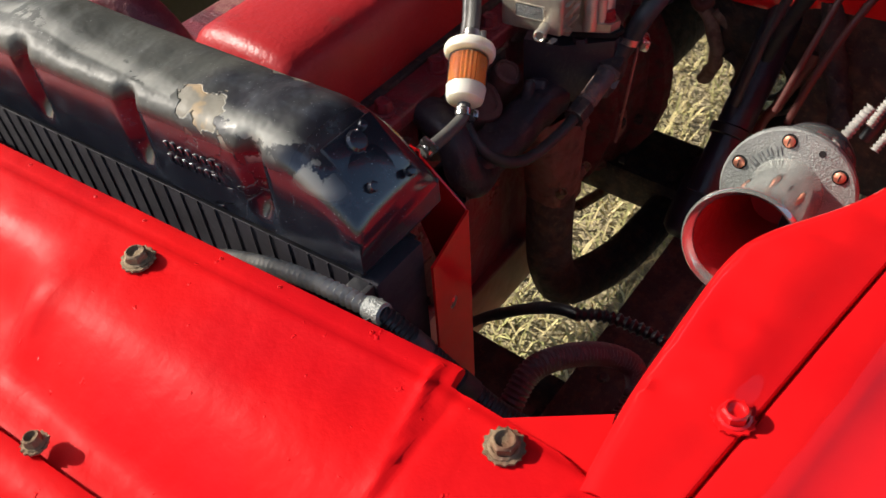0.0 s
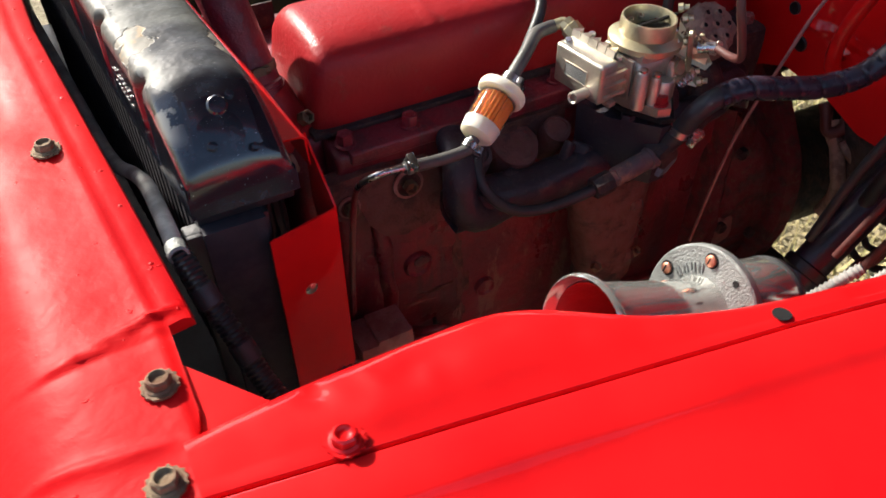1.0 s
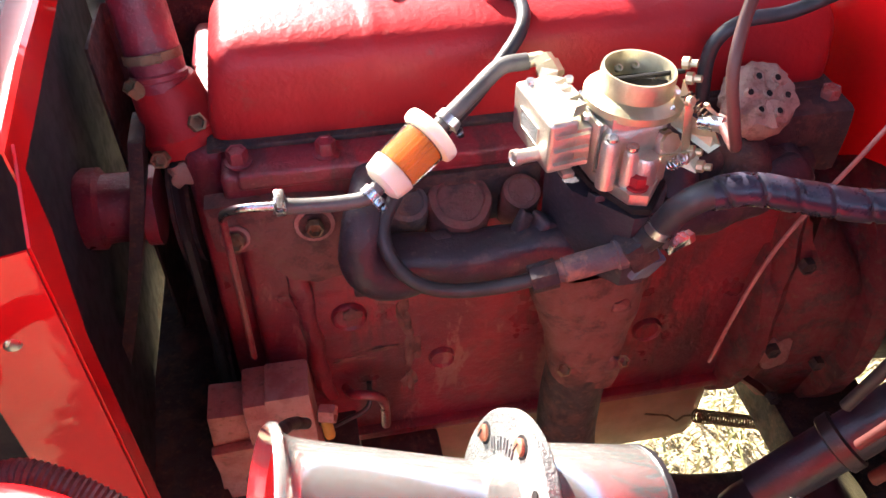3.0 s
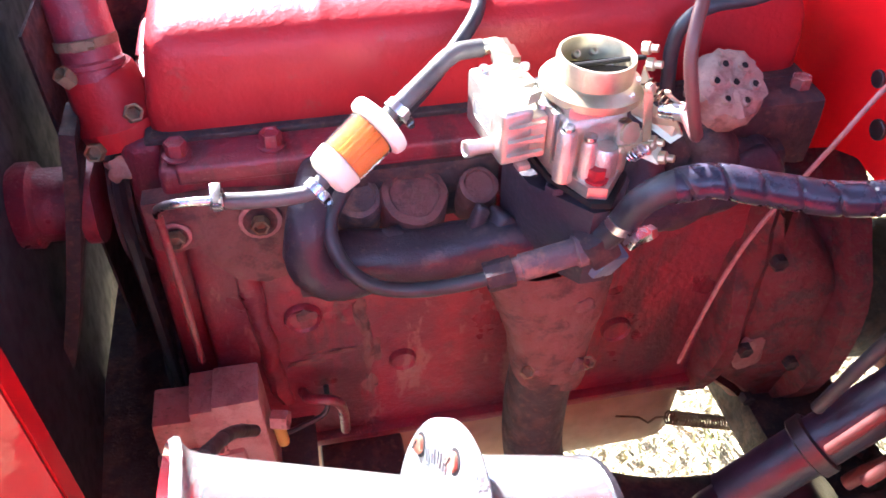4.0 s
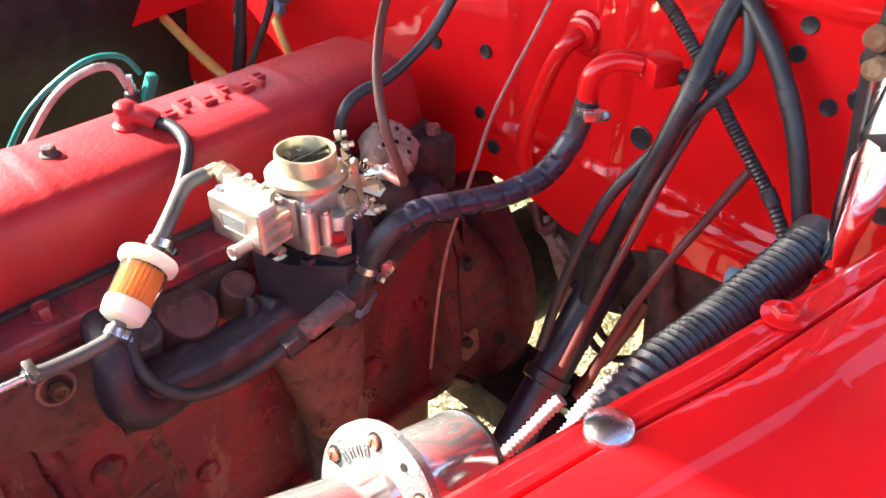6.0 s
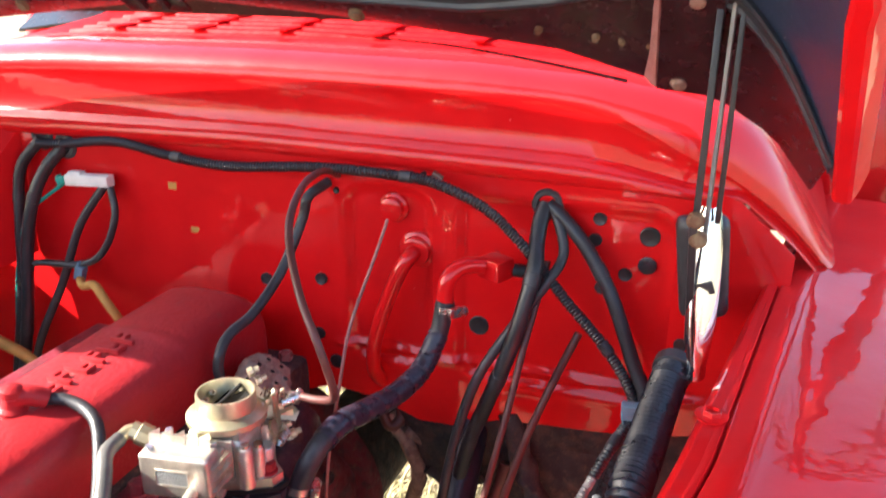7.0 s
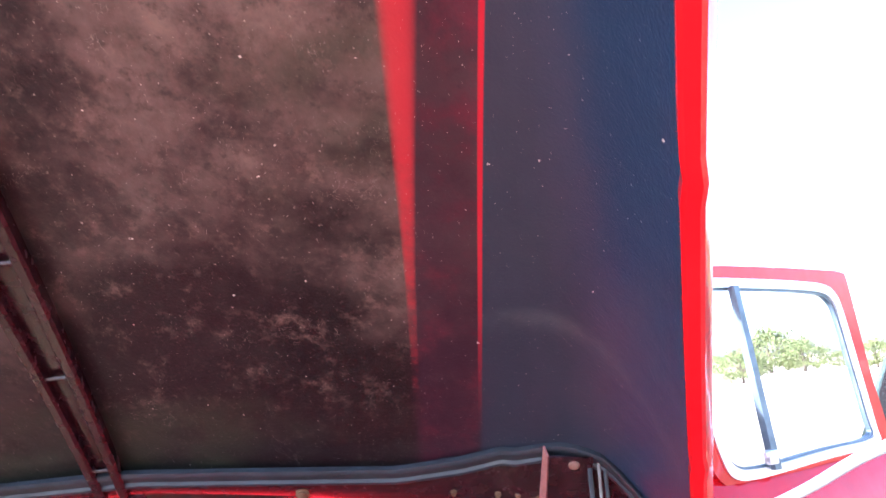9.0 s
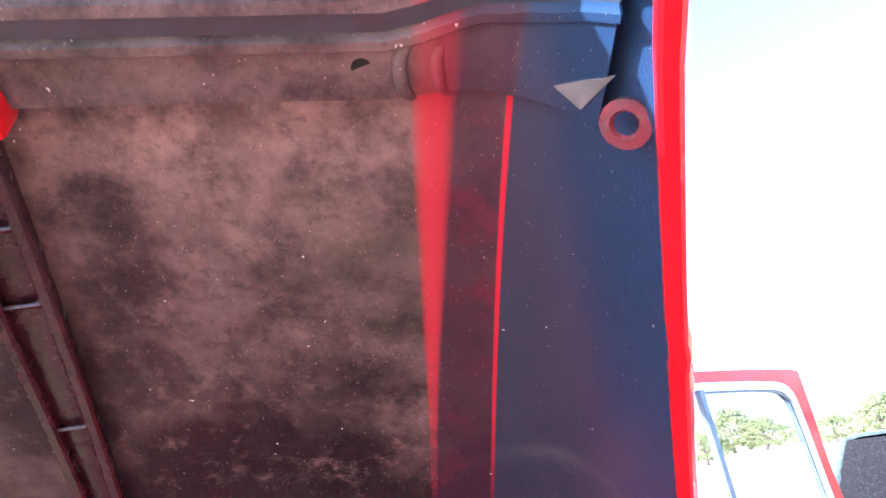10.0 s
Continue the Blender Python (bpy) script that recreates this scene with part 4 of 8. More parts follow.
    tube(bm, [(1.20, 0.69, 0.50), (1.35, 0.69, 0.45), (1.6, 0.69, 0.42), (2.4, 0.69, 0.42)], 0.105, 20, 0.1)
    part("gearbox", bm, SOOT, ENG)
    # front cover, water pump, pulleys and belt
    bm = blank()
    v = rounded_block(bm, (0.487, 0.55, 0.60), (0.522, 0.80, 0.92), 0.012)
    wobble(bm, v, 0.04, 0.004)
    part("front_cover", bm, GRIME, ENG)
    bm = blank()
    v = lathe(bm, [(0, 0), (0.038, 0), (0.040, 0.018), (0.034, 0.024), (0.028, 0.055), (0.026, 0.060), (0, 0.060)], (0.492, 0.592, 0.905), (-0.25, 0.2, 1), 20)
    wobble(bm, v, 0.03, 0.005)
    cap = part("thermostat_housing", bm, DULL, ENG)
    for p, d in (((0.470, 0.556, 0.915), (-0.1, -1, 0.5)), ((0.505, 0.560, 0.945), (0.3, -0.8, 0.6)), ((0.460, 0.585, 0.965), (-0.5, -0.4, 1))):
        bm = blank()
        hexhead(bm, p, d, 0.014, 0.012, 0.4)
        part("housing_bolt", bm, BOLT, cap)
    bm = blank()
    v = lump(bm, (0.482, 0.5555, 0.895), 0.011, (1.0, 0.35, 1.1), 3, 0.6)
    part("bare_metal_patch", bm, TAN, cap)
    for y, z, r in ((0.655, 0.80, 0.075), (0.66, 0.58, 0.085)):
        bm = blank()
        lathe(bm, [(0, 0.004), (r * 0.35, 0.004), (r * 0.5, 0.010), (r * 0.85, 0.012), (r, 0.004), (r, 0.007), (r * 0.92, 0.014), (r, 0.021), (r, 0.024), (r * 0.8, 0.024), (0, 0.024)], (0.452, y, z), (1, 0, 0), 36)
        part("pulley", bm, SOOT, ENG)
    bm = blank()
    loop = []
    for k in range(24):
        a = math.pi * k / 23
        loop.append((0.466, 0.655 - 0.075 * math.cos(a), 0.80 + 0.075 * math.sin(a)))
    for k in range(24):
        a = math.pi * k / 23
        loop.append((0.466, 0.66 + 0.085 * math.cos(a), 0.58 - 0.085 * math.sin(a)))
    tube(bm, loop + [loop[0]], 0.006, 6, 0.02, caps=False)
    part("fan_belt", bm, RUBBER, ENG)


def lump(bm, at, r, squash=(1, 1, 1), seed=0, amount=0.18):
    got = bmesh.ops.create_icosphere(bm, subdivisions=3, radius=r)["verts"]
    for v in got:
        v.co *= 1 + amount * noise.noise(v.co / r * 1.4 + Vector((seed, 0, 0)))
        v.co = Vector((v.co.x * squash[0], v.co.y * squash[1], v.co.z * squash[2]))
    put(bm, got, at)
    return got


def manifold():
    base = thing("exhaust_manifold", (0.75, 0.47, 0.6), "rust-stained cast-iron exhaust and intake manifold bolted to the engine", "manifold")
    # broad lower log with a machined top edge
    bm = blank()
    rows = []
    for k in range(40):
        u = k / 39
        x = 0.622 + 0.19 * u
        yc, zt = 0.456 - 0.006 * u, 0.872 + 0.003 * math.sin(9 * u)
        ring = []
        for a in range(16):
            t = 2 * math.pi * a / 16
            c, s = math.cos(t), math.sin(t)
            ring.append((x, yc + 0.023 * math.copysign(abs(c) ** 0.75, c), zt - 0.023 + 0.0235 * math.copysign(abs(s) ** 0.75, s)))
        rows.append(ring + [ring[0]])
    grid = sheet(bm, rows, 0)
    wobble(bm, bm.verts[:], 0.03, 0.003)
    part("log_pipe", bm, LOG, base, "", 55)
    bm = blank()
    v = tube(bm, [(0.652, 0.505, 0.905), (0.642, 0.474, 0.905), (0.632, 0.452, 0.890), (0.632, 0.444, 0.865), (0.646, 0.444, 0.845), (0.676, 0.448, 0.840), (0.71, 0.452, 0.843)], 0.0195, 18, 0.008)
    wobble(bm, v, 0.03, 0.003)
    part("elbow", bm, LOG, base, "smooth black elbow")
    # deep pocket between the logs
    bm = blank()
    v = box(bm, (0.722, 0.512, 0.872), (0.16, 0.012, 0.06), 0.004)
    part("pocket_wall", bm, SOOT, base)
    for k, (x, y, z, r, ax, mat) in enumerate(((0.724, 0.500, 0.862, 0.029, (0, -0.45, 1), CRUST), (0.676, 0.508, 0.862, 0.021, (0, -0.5, 1), RUST), (0.779, 0.500, 0.868, 0.017, (0, -0.6, 1), CRUST))):
        bm = blank()
        v = lathe(bm, [(0, -0.03), (r, -0.03), (r * 1.02, 0.018), (r * 0.96, 0.023), (r * 0.75, 0.025), (r * 0.70, 0.022), (0, 0.021)], (x, y, z), ax, 22)
        wobble(bm, v, 0.02, 0.0018, k)
        part("casting_boss", bm, mat, base)
    for k, (x, y, z, sx, sy, sz) in enumerate(((0.700, 0.462, 0.866, 0.018, 0.016, 0.014), (0.770, 0.456, 0.874, 0.014, 0.012, 0.034), (0.785, 0.455, 0.868, 0.016, 0.022, 0.030))):
        bm = blank()
        v = box(bm, (x, y, z), (sx, sy, sz), 0.005, pose(0, 0, 0, 0, 20 * k, 15), 3)
        wobble(bm, v, 0.02, 0.003, k)
        part("casting_lug", bm, LOG, base)
    bm = blank()
    v = []
    for k in range(9):
        v += lump(bm, (0.745 + 0.011 * k, 0.520 - 0.001 * k, 0.905 + 0.004 * math.sin(k * 2.1)), 0.010 + 0.003 * math.sin(k * 1.7), (1.2, 0.6, 0.8), k, 0.5)
    part("flaking_gasket", bm, CRUST, base, "ragged flaking brown gasket edge")
    # end flange, a wide scabby plate with a rounded lower corner
    bm = blank()
    edge = [(0.503, 0.895), (0.56, 0.898), (0.622, 0.892), (0.640, 0.86), (0.640, 0.815), (0.62, 0.800), (0.59, 0.792), (0.565, 0.800), (0.548, 0.822), (0.540, 0.845), (0.522, 0.840), (0.505, 0.846)]
    vs = plate(bm, [(x, 0.503, z) for x, z in edge], -0.02)
    part("end_flange", bm, CRUST, base, "scabby brown end flange")
    for p, r in (((0.594, 0.500, 0.868), 0.018), ((0.524, 0.500, 0.862), 0.013)):
        bm = blank()
        lathe(bm, [(r, 0), (r, 0.002), (r * 0.8, 0.003)], p, (0, -1, 0.1), 18)
        part("washer", bm, TANRED, base)
        bm = blank()
        hexhead(bm, (p[0], p[1] - 0.003, p[2]), (0, -1, 0.1), 0.014, 0.009, 0.4)
        part("manifold_nut", bm, BOLT, base)
    # upper intake branch running rearwards, with a wavy top edge
    bm = blank()
    v = tube(bm, [(0.86, 0.470, 0.890), (0.90, 0.485, 0.884), (0.95, 0.500, 0.880), (0.985, 0.497, 0.886), (1.02, 0.500, 0.876), (1.06, 0.505, 0.868)], 0.022, 14, 0.008)
    wobble(bm, v, 0.03, 0.006, 4)
    part("rear_branch", bm, SOOT, base)
    for k, x in enumerate((0.915, 0.985, 1.04)):
        bm = blank()
        drop = 0.022 if k == 2 else 0.0
        v = tube(bm, [(x, 0.535, 0.898 - drop), (x, 0.505, 0.900 - drop), (x + 0.004, 0.482, 0.890 - drop), (x - 0.006, 0.470, 0.872 - drop)], 0.018 if k == 2 else 0.024, 16, 0.008)
        wobble(bm, v, 0.03, 0.004, k)
        part("runner", bm, LOG if k != 1 else SOOT, base)
    bm = blank()
    v = tube(bm, [(1.045, 0.485, 0.872), (0.99, 0.470, 0.868), (0.93, 0.455, 0.866), (0.88, 0.448, 0.862)], 0.022, 16, 0.01)
    wobble(bm, v, 0.03, 0.005, 6)
    part("rear_log", bm, LOG, base)
    # riser block under the carburetor
    bm = blank()
    v = plate(bm, [(0.796, 0.478, 0.926), (0.806, 0.436, 0.926), (0.842, 0.392, 0.926), (0.862, 0.392, 0.926), (0.884, 0.425, 0.926), (0.884, 0.470, 0.926), (0.850, 0.495, 0.926)], 0.075)
    wobble(bm, v, 0.05, 0.003, 9)
    part("riser", bm, LOG, base, "blue-black riser block")
    bm = blank()
    hexhead(bm, (0.822, 0.424, 0.926), (0, 0, 1), 0.014, 0.006, 0.3)
    part("riser_bolt", bm, LOG, base)
    # fitting elbow for the vacuum hose
    bm = blank()
    v = box(bm, (0.862, 0.404, 0.868), (0.030, 0.026, 0.026), 0.004, pose(0, 0, 0, 20, 25, 30))
    part("brass_fitting", bm, BLUEC, base, "dusty grey-blue hose fitting")
    # outlet: a wide funnel narrowing to a bolted collar
    bm = blank()
    rows = []
    for k in range(26):
        u = k / 25
        z = 0.822 - 0.165 * u
        half = float(np.interp(u, (0, 0.12, 0.35, 0.6, 0.8, 0.93, 1.0), (0.064, 0.062, 0.052, 0.043, 0.038, 0.039, 0.034)))
        deep = float(np.interp(u, (0, 0.5, 0.8, 1.0), (0.030, 0.032, 0.036, 0.034)))
        xc = 0.842 + 0.012 * u
        ring = []
        for a in range(24):
            t = 2 * math.pi * a / 24
            c, s = math.cos(t), math.sin(t)
            ring.append((xc + half * math.copysign(abs(c) ** 0.8, c), 0.462 + deep * math.copysign(abs(s) ** 0.8, s), z))
        rows.append(ring + [ring[0]])
    sheet(bm, rows, 0)
    wobble(bm, bm.verts[:], 0.026, 0.004, 2)
    part("outlet", bm, CRUST, base, "brown flaking outlet funnel", 60)
    for k, (x, y, z, r) in enumerate(((0.838, 0.432, 0.690, 0.010), (0.872, 0.432, 0.692, 0.011), (0.85, 0.434, 0.755, 0.009), (0.868, 0.432, 0.780, 0.009))):
        bm = blank()
        lump(bm, (x, y, z), r, (1.2, 0.5, 0.9), k, 0.4)
        part("scale_lump", bm, CRUST, base)
    bm = blank()
    tube(bm, [(0.850, 0.462, 0.67), (0.846, 0.460, 0.60), (0.850, 0.456, 0.52), (0.872, 0.446, 0.455), (0.94, 0.43, 0.420), (1.05, 0.41, 0.405), (1.3, 0.40, 0.40)], 0.034, 16, 0.012)
    part("down_pipe", bm, SOOT, base)
    for k in range(2):
        bm = blank()
        hexhead(bm, (0.822 + 0.062 * k, 0.434, 0.69), (0, -0.6, 1), 0.012, 0.010)
        part("flange_bolt", bm, BOLT, base)


engine()
manifold()


# ---- carburettor ----
def carburettor():
    base = thing("carburetor", (0.83, 0.45, 0.94), "cast zinc single-barrel carburetor without its air cleaner", "carburetor")
    cx, cy = 0.850, 0.450
    bm = blank()
    lathe(bm, [(0.024, -0.030), (0.025, -0.016), (0.0345, -0.013), (0.0385, -0.010), (0.0388, -0.004), (0.0345, -0.001), (0.0290, 0.001), (0.0288, 0.015), (0.0282, 0.0178), (0.0265, 0.0178), (0.0258, 0.015), (0.0252, -0.002), (0.020, -0.012), (0, -0.012)], (cx, cy, 1.008), (0.05, 0, 1), 44)
    horn = part("air_horn", bm, GOLD, base, "yellowish round air horn")
    bm = blank()
    plate(bm, [(cx + 0.0235 * math.cos(a), cy - 0.001 + 0.0235 * math.sin(a), 1.017 + 0.006 * math.sin(a)) for a in [math.pi * (0.06 + 0.88 * k / 14) + math.pi for k in range(15)]] + [(cx - 0.020, cy + 0.008, 1.016), (cx + 0.020, cy + 0.008, 1.016)], 0.0012)
    part("choke_plate", bm, SHADE, horn)
    bm = blank()
    tube(bm, [(cx - 0.028, cy, 1.017), (cx + 0.038, cy, 1.019)], 0.002, 8)
    part("choke_shaft", bm, SHADE, horn)
    for dx, dy in ((-0.008, 0.0215), (0.006, 0.0235)):
        bm = blank()
        lathe(bm, [(0.0032, 0), (0.0032, 0.004), (0.0018, 0.0042), (0.0015, 0.001), (0, 0.001)], (cx + dx, cy + dy * 0.9, 1.014), (0, -0.6, 0.8), 10)
        part("vent_tube", bm, GOLD, horn)
    # near-black disc over the floor draws the shade down the throat
    bm = blank()
    lathe(bm, [(0.0225, 0), (0.021, 0.0012), (0, 0.0012)], (cx, cy, 1.000), (0, 0, 1), 28)
    part("throat_shade", bm, SHADE, horn)
    for a in (200, 255, 305, 345):
        bm = blank()
        q = math.radians(a)
        lathe(bm, [(0, 0.003), (0.0032, 0.003), (0.0036, 0.0022), (0.0036, 0), (0, 0)], (cx + 0.0325 * math.cos(q), cy + 0.0325 * math.sin(q), 1.0035), (0, 0, 1), 10)
        part("flange_screw", bm, STEEL, horn)
    # float bowl: a box with a saw-toothed step along its top and a name plate frame on its end
    bowl_turn = pose(0, 0, 0, 0, 0, 9)
    corner = Vector((0.7765, 0.4225, 0.9555))

    def at(u, v, w):
        return tuple(corner + bowl_turn.to_3x3() @ Vector((u, v, w)))

    bm = blank()
    box(bm, at(0.012, 0.034, 0.022), (0.024, 0.068, 0.045), 0.004, bowl_turn, 3)
    bowl = part("float_bowl", bm, ZINC, base)
    bm = blank()
    box(bm, at(0.029, 0.034, 0.0185), (0.014, 0.066, 0.035), 0.0018, bowl_turn, 2)
    part("bowl_step", bm, ZINC, bowl)
    for k in range(5):
        v = 0.006 + 0.0125 * k
        bm = blank()
        plate(bm, [at(0.020, v, 0.0440), at(0.020, v + 0.0115, 0.0440), at(0.0345, v + 0.0085, 0.0405)], 0.009)
        part("rib", bm, ZINC, bowl)
    for k, w in enumerate((0.010, 0.022, 0.034)):
        bm = blank()
        plate(bm, [at(0.004, -0.0002, w), at(0.030, -0.004, w + 0.003), at(0.030, -0.004, w - 0.001)], 0.004)
        part("side_rib", bm, ZINC, bowl)
    for k in range(3):
        bm = blank()
        box(bm, at(0.0375 + 0.0032 * k, 0.032, 0.0195), (0.0022, 0.076 - 0.002 * k, 0.043 - 0.002 * k), 0.0006, bowl_turn)
        part("seam_flange", bm, CAST if k == 1 else ZINC, bowl)
    bm = blank()
    for c, sz in (((0, 0.020, 0.022), (0.0016, 0.0016, 0.016)), ((0, 0.052, 0.022), (0.0016, 0.0016, 0.016)), ((0, 0.036, 0.030), (0.0016, 0.033, 0.0016)), ((0, 0.036, 0.014), (0.0016, 0.033, 0.0016))):
        box(bm, at(*c), sz, 0.0004, bowl_turn)
    part("name_plate_frame", bm, ZINC, bowl)
    bm = blank()
    box(bm, at(0.0002, 0.036, 0.022), (0.0010, 0.031, 0.014), 0.0003, bowl_turn)
    part("name_plate", bm, CAST, bowl)
    bm = blank()
    a, b = Vector(at(0.002, 0.018, 0.008)), Vector(at(-0.016, 0.016, 0.010))
    tube(bm, [a, b], 0.0058, 14)
    lathe(bm, [(0.0058, 0), (0.0066, 0.0005), (0.0066, 0.006), (0.0052, 0.0065), (0.004, 0.005), (0, 0.005)], b, b - a, 14)
    part("plug", bm, ZINC, bowl)
    bm = blank()
    box(bm, at(0.018, 0.001, -0.003), (0.010, 0.010, 0.005), 0.001, bowl_turn)
    part("bowl_foot", bm, ZINC, bowl)
    for u, v, w in ((0.010, 0.060, 0.0445), (0.044, 0.060, 0.040), (0.036, 0.012, 0.0365), (0.044, 0.036, 0.040), (0.050, 0.006, 0.042)):
        bm = blank()
        lathe(bm, [(0, 0.004), (0.0034, 0.004), (0.004, 0.003), (0.004, 0), (0, 0)], at(u, v, w), (0, 0, 1), 10)
        part("screw", bm, STEEL, bowl)
    bm = blank()
    plate(bm, [at(0.046, 0.020, 0.046), at(0.046, -0.010, 0.046), at(0.068, -0.014, 0.046), at(0.076, 0.000, 0.046), at(0.066, 0.016, 0.046)], 0.010)
    part("pump_cover", bm, ZINC, base)
    bm = blank()
    lathe(bm, [(0, 0), (0.011, 0), (0.011, 0.012), (0.009, 0.013), (0.0085, 0.020), (0, 0.020)], (0.803, 0.505, 0.990), (-0.2, 0.6, 0.35), 8)
    tube(bm, [(0.802, 0.516, 0.997), (0.796, 0.524, 0.998), (0.780, 0.525, 0.994)], 0.0062, 10)
    part("fuel_inlet", bm, GOLD, base)
    # main body and throttle flange
    bm = blank()
    v = box(bm, (0.842, 0.446, 0.968), (0.052, 0.056, 0.050), 0.008, bowl_turn, 3)
    wobble(bm, v, 0.02, 0.0015)
    part("main_body", bm, ZINC, base)
    for k, (x, y, r, z0, z1) in enumerate(((0.822, 0.414, 0.0075, 0.945, 0.988), (0.838, 0.410, 0.006, 0.945, 0.980), (0.852, 0.412, 0.010, 0.948, 0.972), (0.866, 0.418, 0.006, 0.945, 0.985))):
        bm = blank()
        lathe(bm, [(r, z0), (r, z1 - 0.003), (r * 0.8, z1), (0, z1)], (x, y, 0), (0, 0, 1), 14)
        part("cast_column", bm, ZINC, base)
    for x, y, z in ((0.822, 0.414, 0.988), (0.838, 0.410, 0.981), (0.866, 0.418, 0.985)):
        bm = blank()
        lathe(bm, [(0.005, 0), (0.005, 0.003), (0.002, 0.0032), (0, 0.002)], (x, y, z), (0, 0, 1), 12)
        part("body_screw", bm, STEEL, base)
    bm = blank()
    plate(bm, [(0.812, 0.468, 0.948), (0.818, 0.430, 0.948), (0.836, 0.396, 0.948), (0.850, 0.392, 0.948), (0.872, 0.420, 0.948), (0.876, 0.462, 0.948), (0.850, 0.490, 0.948)], 0.010)
    part("throttle_flange", bm, ZINC, base)
    bm = blank()
    lathe(bm, [(0.009, 0), (0.009, 0.002), (0.006, 0.003)], (0.845, 0.405, 0.948), (0, 0, 1), 14)
    hexhead(bm, (0.845, 0.405, 0.951), (0, 0, 1), 0.013, 0.008, 1)
    part("flange_nut", bm, DULL, base)
    bm = blank()
    plate(bm, [(0.808, 0.470, 0.938), (0.816, 0.428, 0.938), (0.838, 0.390, 0.938), (0.852, 0.387, 0.938), (0.876, 0.418, 0.938), (0.880, 0.464, 0.938), (0.850, 0.494, 0.938)], 0.005)
    part("insulator", bm, SHADE, base)
    # choke and throttle linkage
    link = [
        ("choke_lever", GOLD, [(0.884, 0.440, 1.018), (0.889, 0.425, 1.005), (0.884, 0.420, 0.985), (0.880, 0.424, 0.986), (0.882, 0.436, 1.004)], 0.0022),
        ("throttle_lever", GOLD, [(0.880, 0.430, 0.975), (0.896, 0.412, 0.965), (0.892, 0.404, 0.955), (0.876, 0.420, 0.957)], 0.0022),
        ("cable_bracket", GOLD, [(0.876, 0.436, 1.000), (0.900, 0.408, 0.992), (0.906, 0.404, 0.980), (0.898, 0.404, 0.974), (0.876, 0.430, 0.985)], 0.002),
    ]
    for nm, mat, pts, th in link:
        bm = blank()
        plate(bm, pts, th)
        part(nm, bm, mat, base)
    bm = blank()
    coil(bm, (0.882, 0.430, 1.012), (0.897, 0.402, 0.998), 0.004, 0.0008, 9)
    part("return_spring", bm, BOLT, base)
    bm = blank()
    coil(bm, (0.870, 0.408, 0.962), (0.876, 0.400, 0.975), 0.0038, 0.0009, 5)
    part("idle_spring", bm, STEEL, base)
    bm = blank()
    lathe(bm, [(0, 0), (0.0058, 0), (0.0058, 0.018), (0, 0.018)], (0.889, 0.412, 0.998), (0.62, -0.75, 0.25), 12)
    part("cable_stop", bm, STEEL, base)
    for k, (x, y, z) in enumerate(((0.884, 0.437, 1.021), (0.883, 0.428, 1.000), (0.886, 0.414, 0.970), (0.893, 0.407, 0.960), (0.882, 0.444, 1.030))):
        bm = blank()
        lathe(bm, [(0, 0), (0.005, 0), (0.005, 0.005), (0.003, 0.006), (0.003, 0.011), (0, 0.011)], (x, y, z), (0.7, -0.6, 0.2), 8)
        part("linkage_pin", bm, GOLD, base)
    for nm, a, b, w in (("choke_arm", (0.877, 0.414, 1.016), (0.884, 0.413, 0.964), 0.0065), ("idle_arm", (0.862, 0.411, 0.968), (0.886, 0.410, 0.970), 0.0055), ("link_rod", (0.890, 0.413, 1.012), (0.906, 0.408, 0.998), 0.0030)):
        bm = blank()
        a, b = Vector(a), Vector(b)
        box(bm, tuple((a + b) / 2), (0.0026, w, (a - b).length), 0.0009, frame_of(a - b))
        for p in (a, b):
            lathe(bm, [(0, 0), (w * 0.62, 0), (w * 0.62, 0.003), (w * 0.4, 0.0042), (0, 0.0042)], tuple(p), (0.3, -0.9, 0.3), 10)
        part(nm, bm, GOLD, base)
    bm = blank()
    lathe(bm, [(0.0085, 0), (0.0085, 0.0035), (0.004, 0.0045), (0, 0.0045)], (0.867, 0.412, 0.982), (0.3, -0.9, 0.3), 9)
    part("idle_cam", bm, GOLD, base)
    bm = blank()
    box(bm, (0.906, 0.409, 0.995), (0.014, 0.010, 0.011), 0.002, pose(0, 0, 0, 15, 20, -30))
    lathe(bm, [(0, 0), (0.0036, 0), (0.0036, 0.004), (0, 0.0045)], (0.908, 0.404, 1.000), (0.2, -0.5, 0.8), 8)
    part("cable_clamp", bm, ZINC, base)


carburettor()


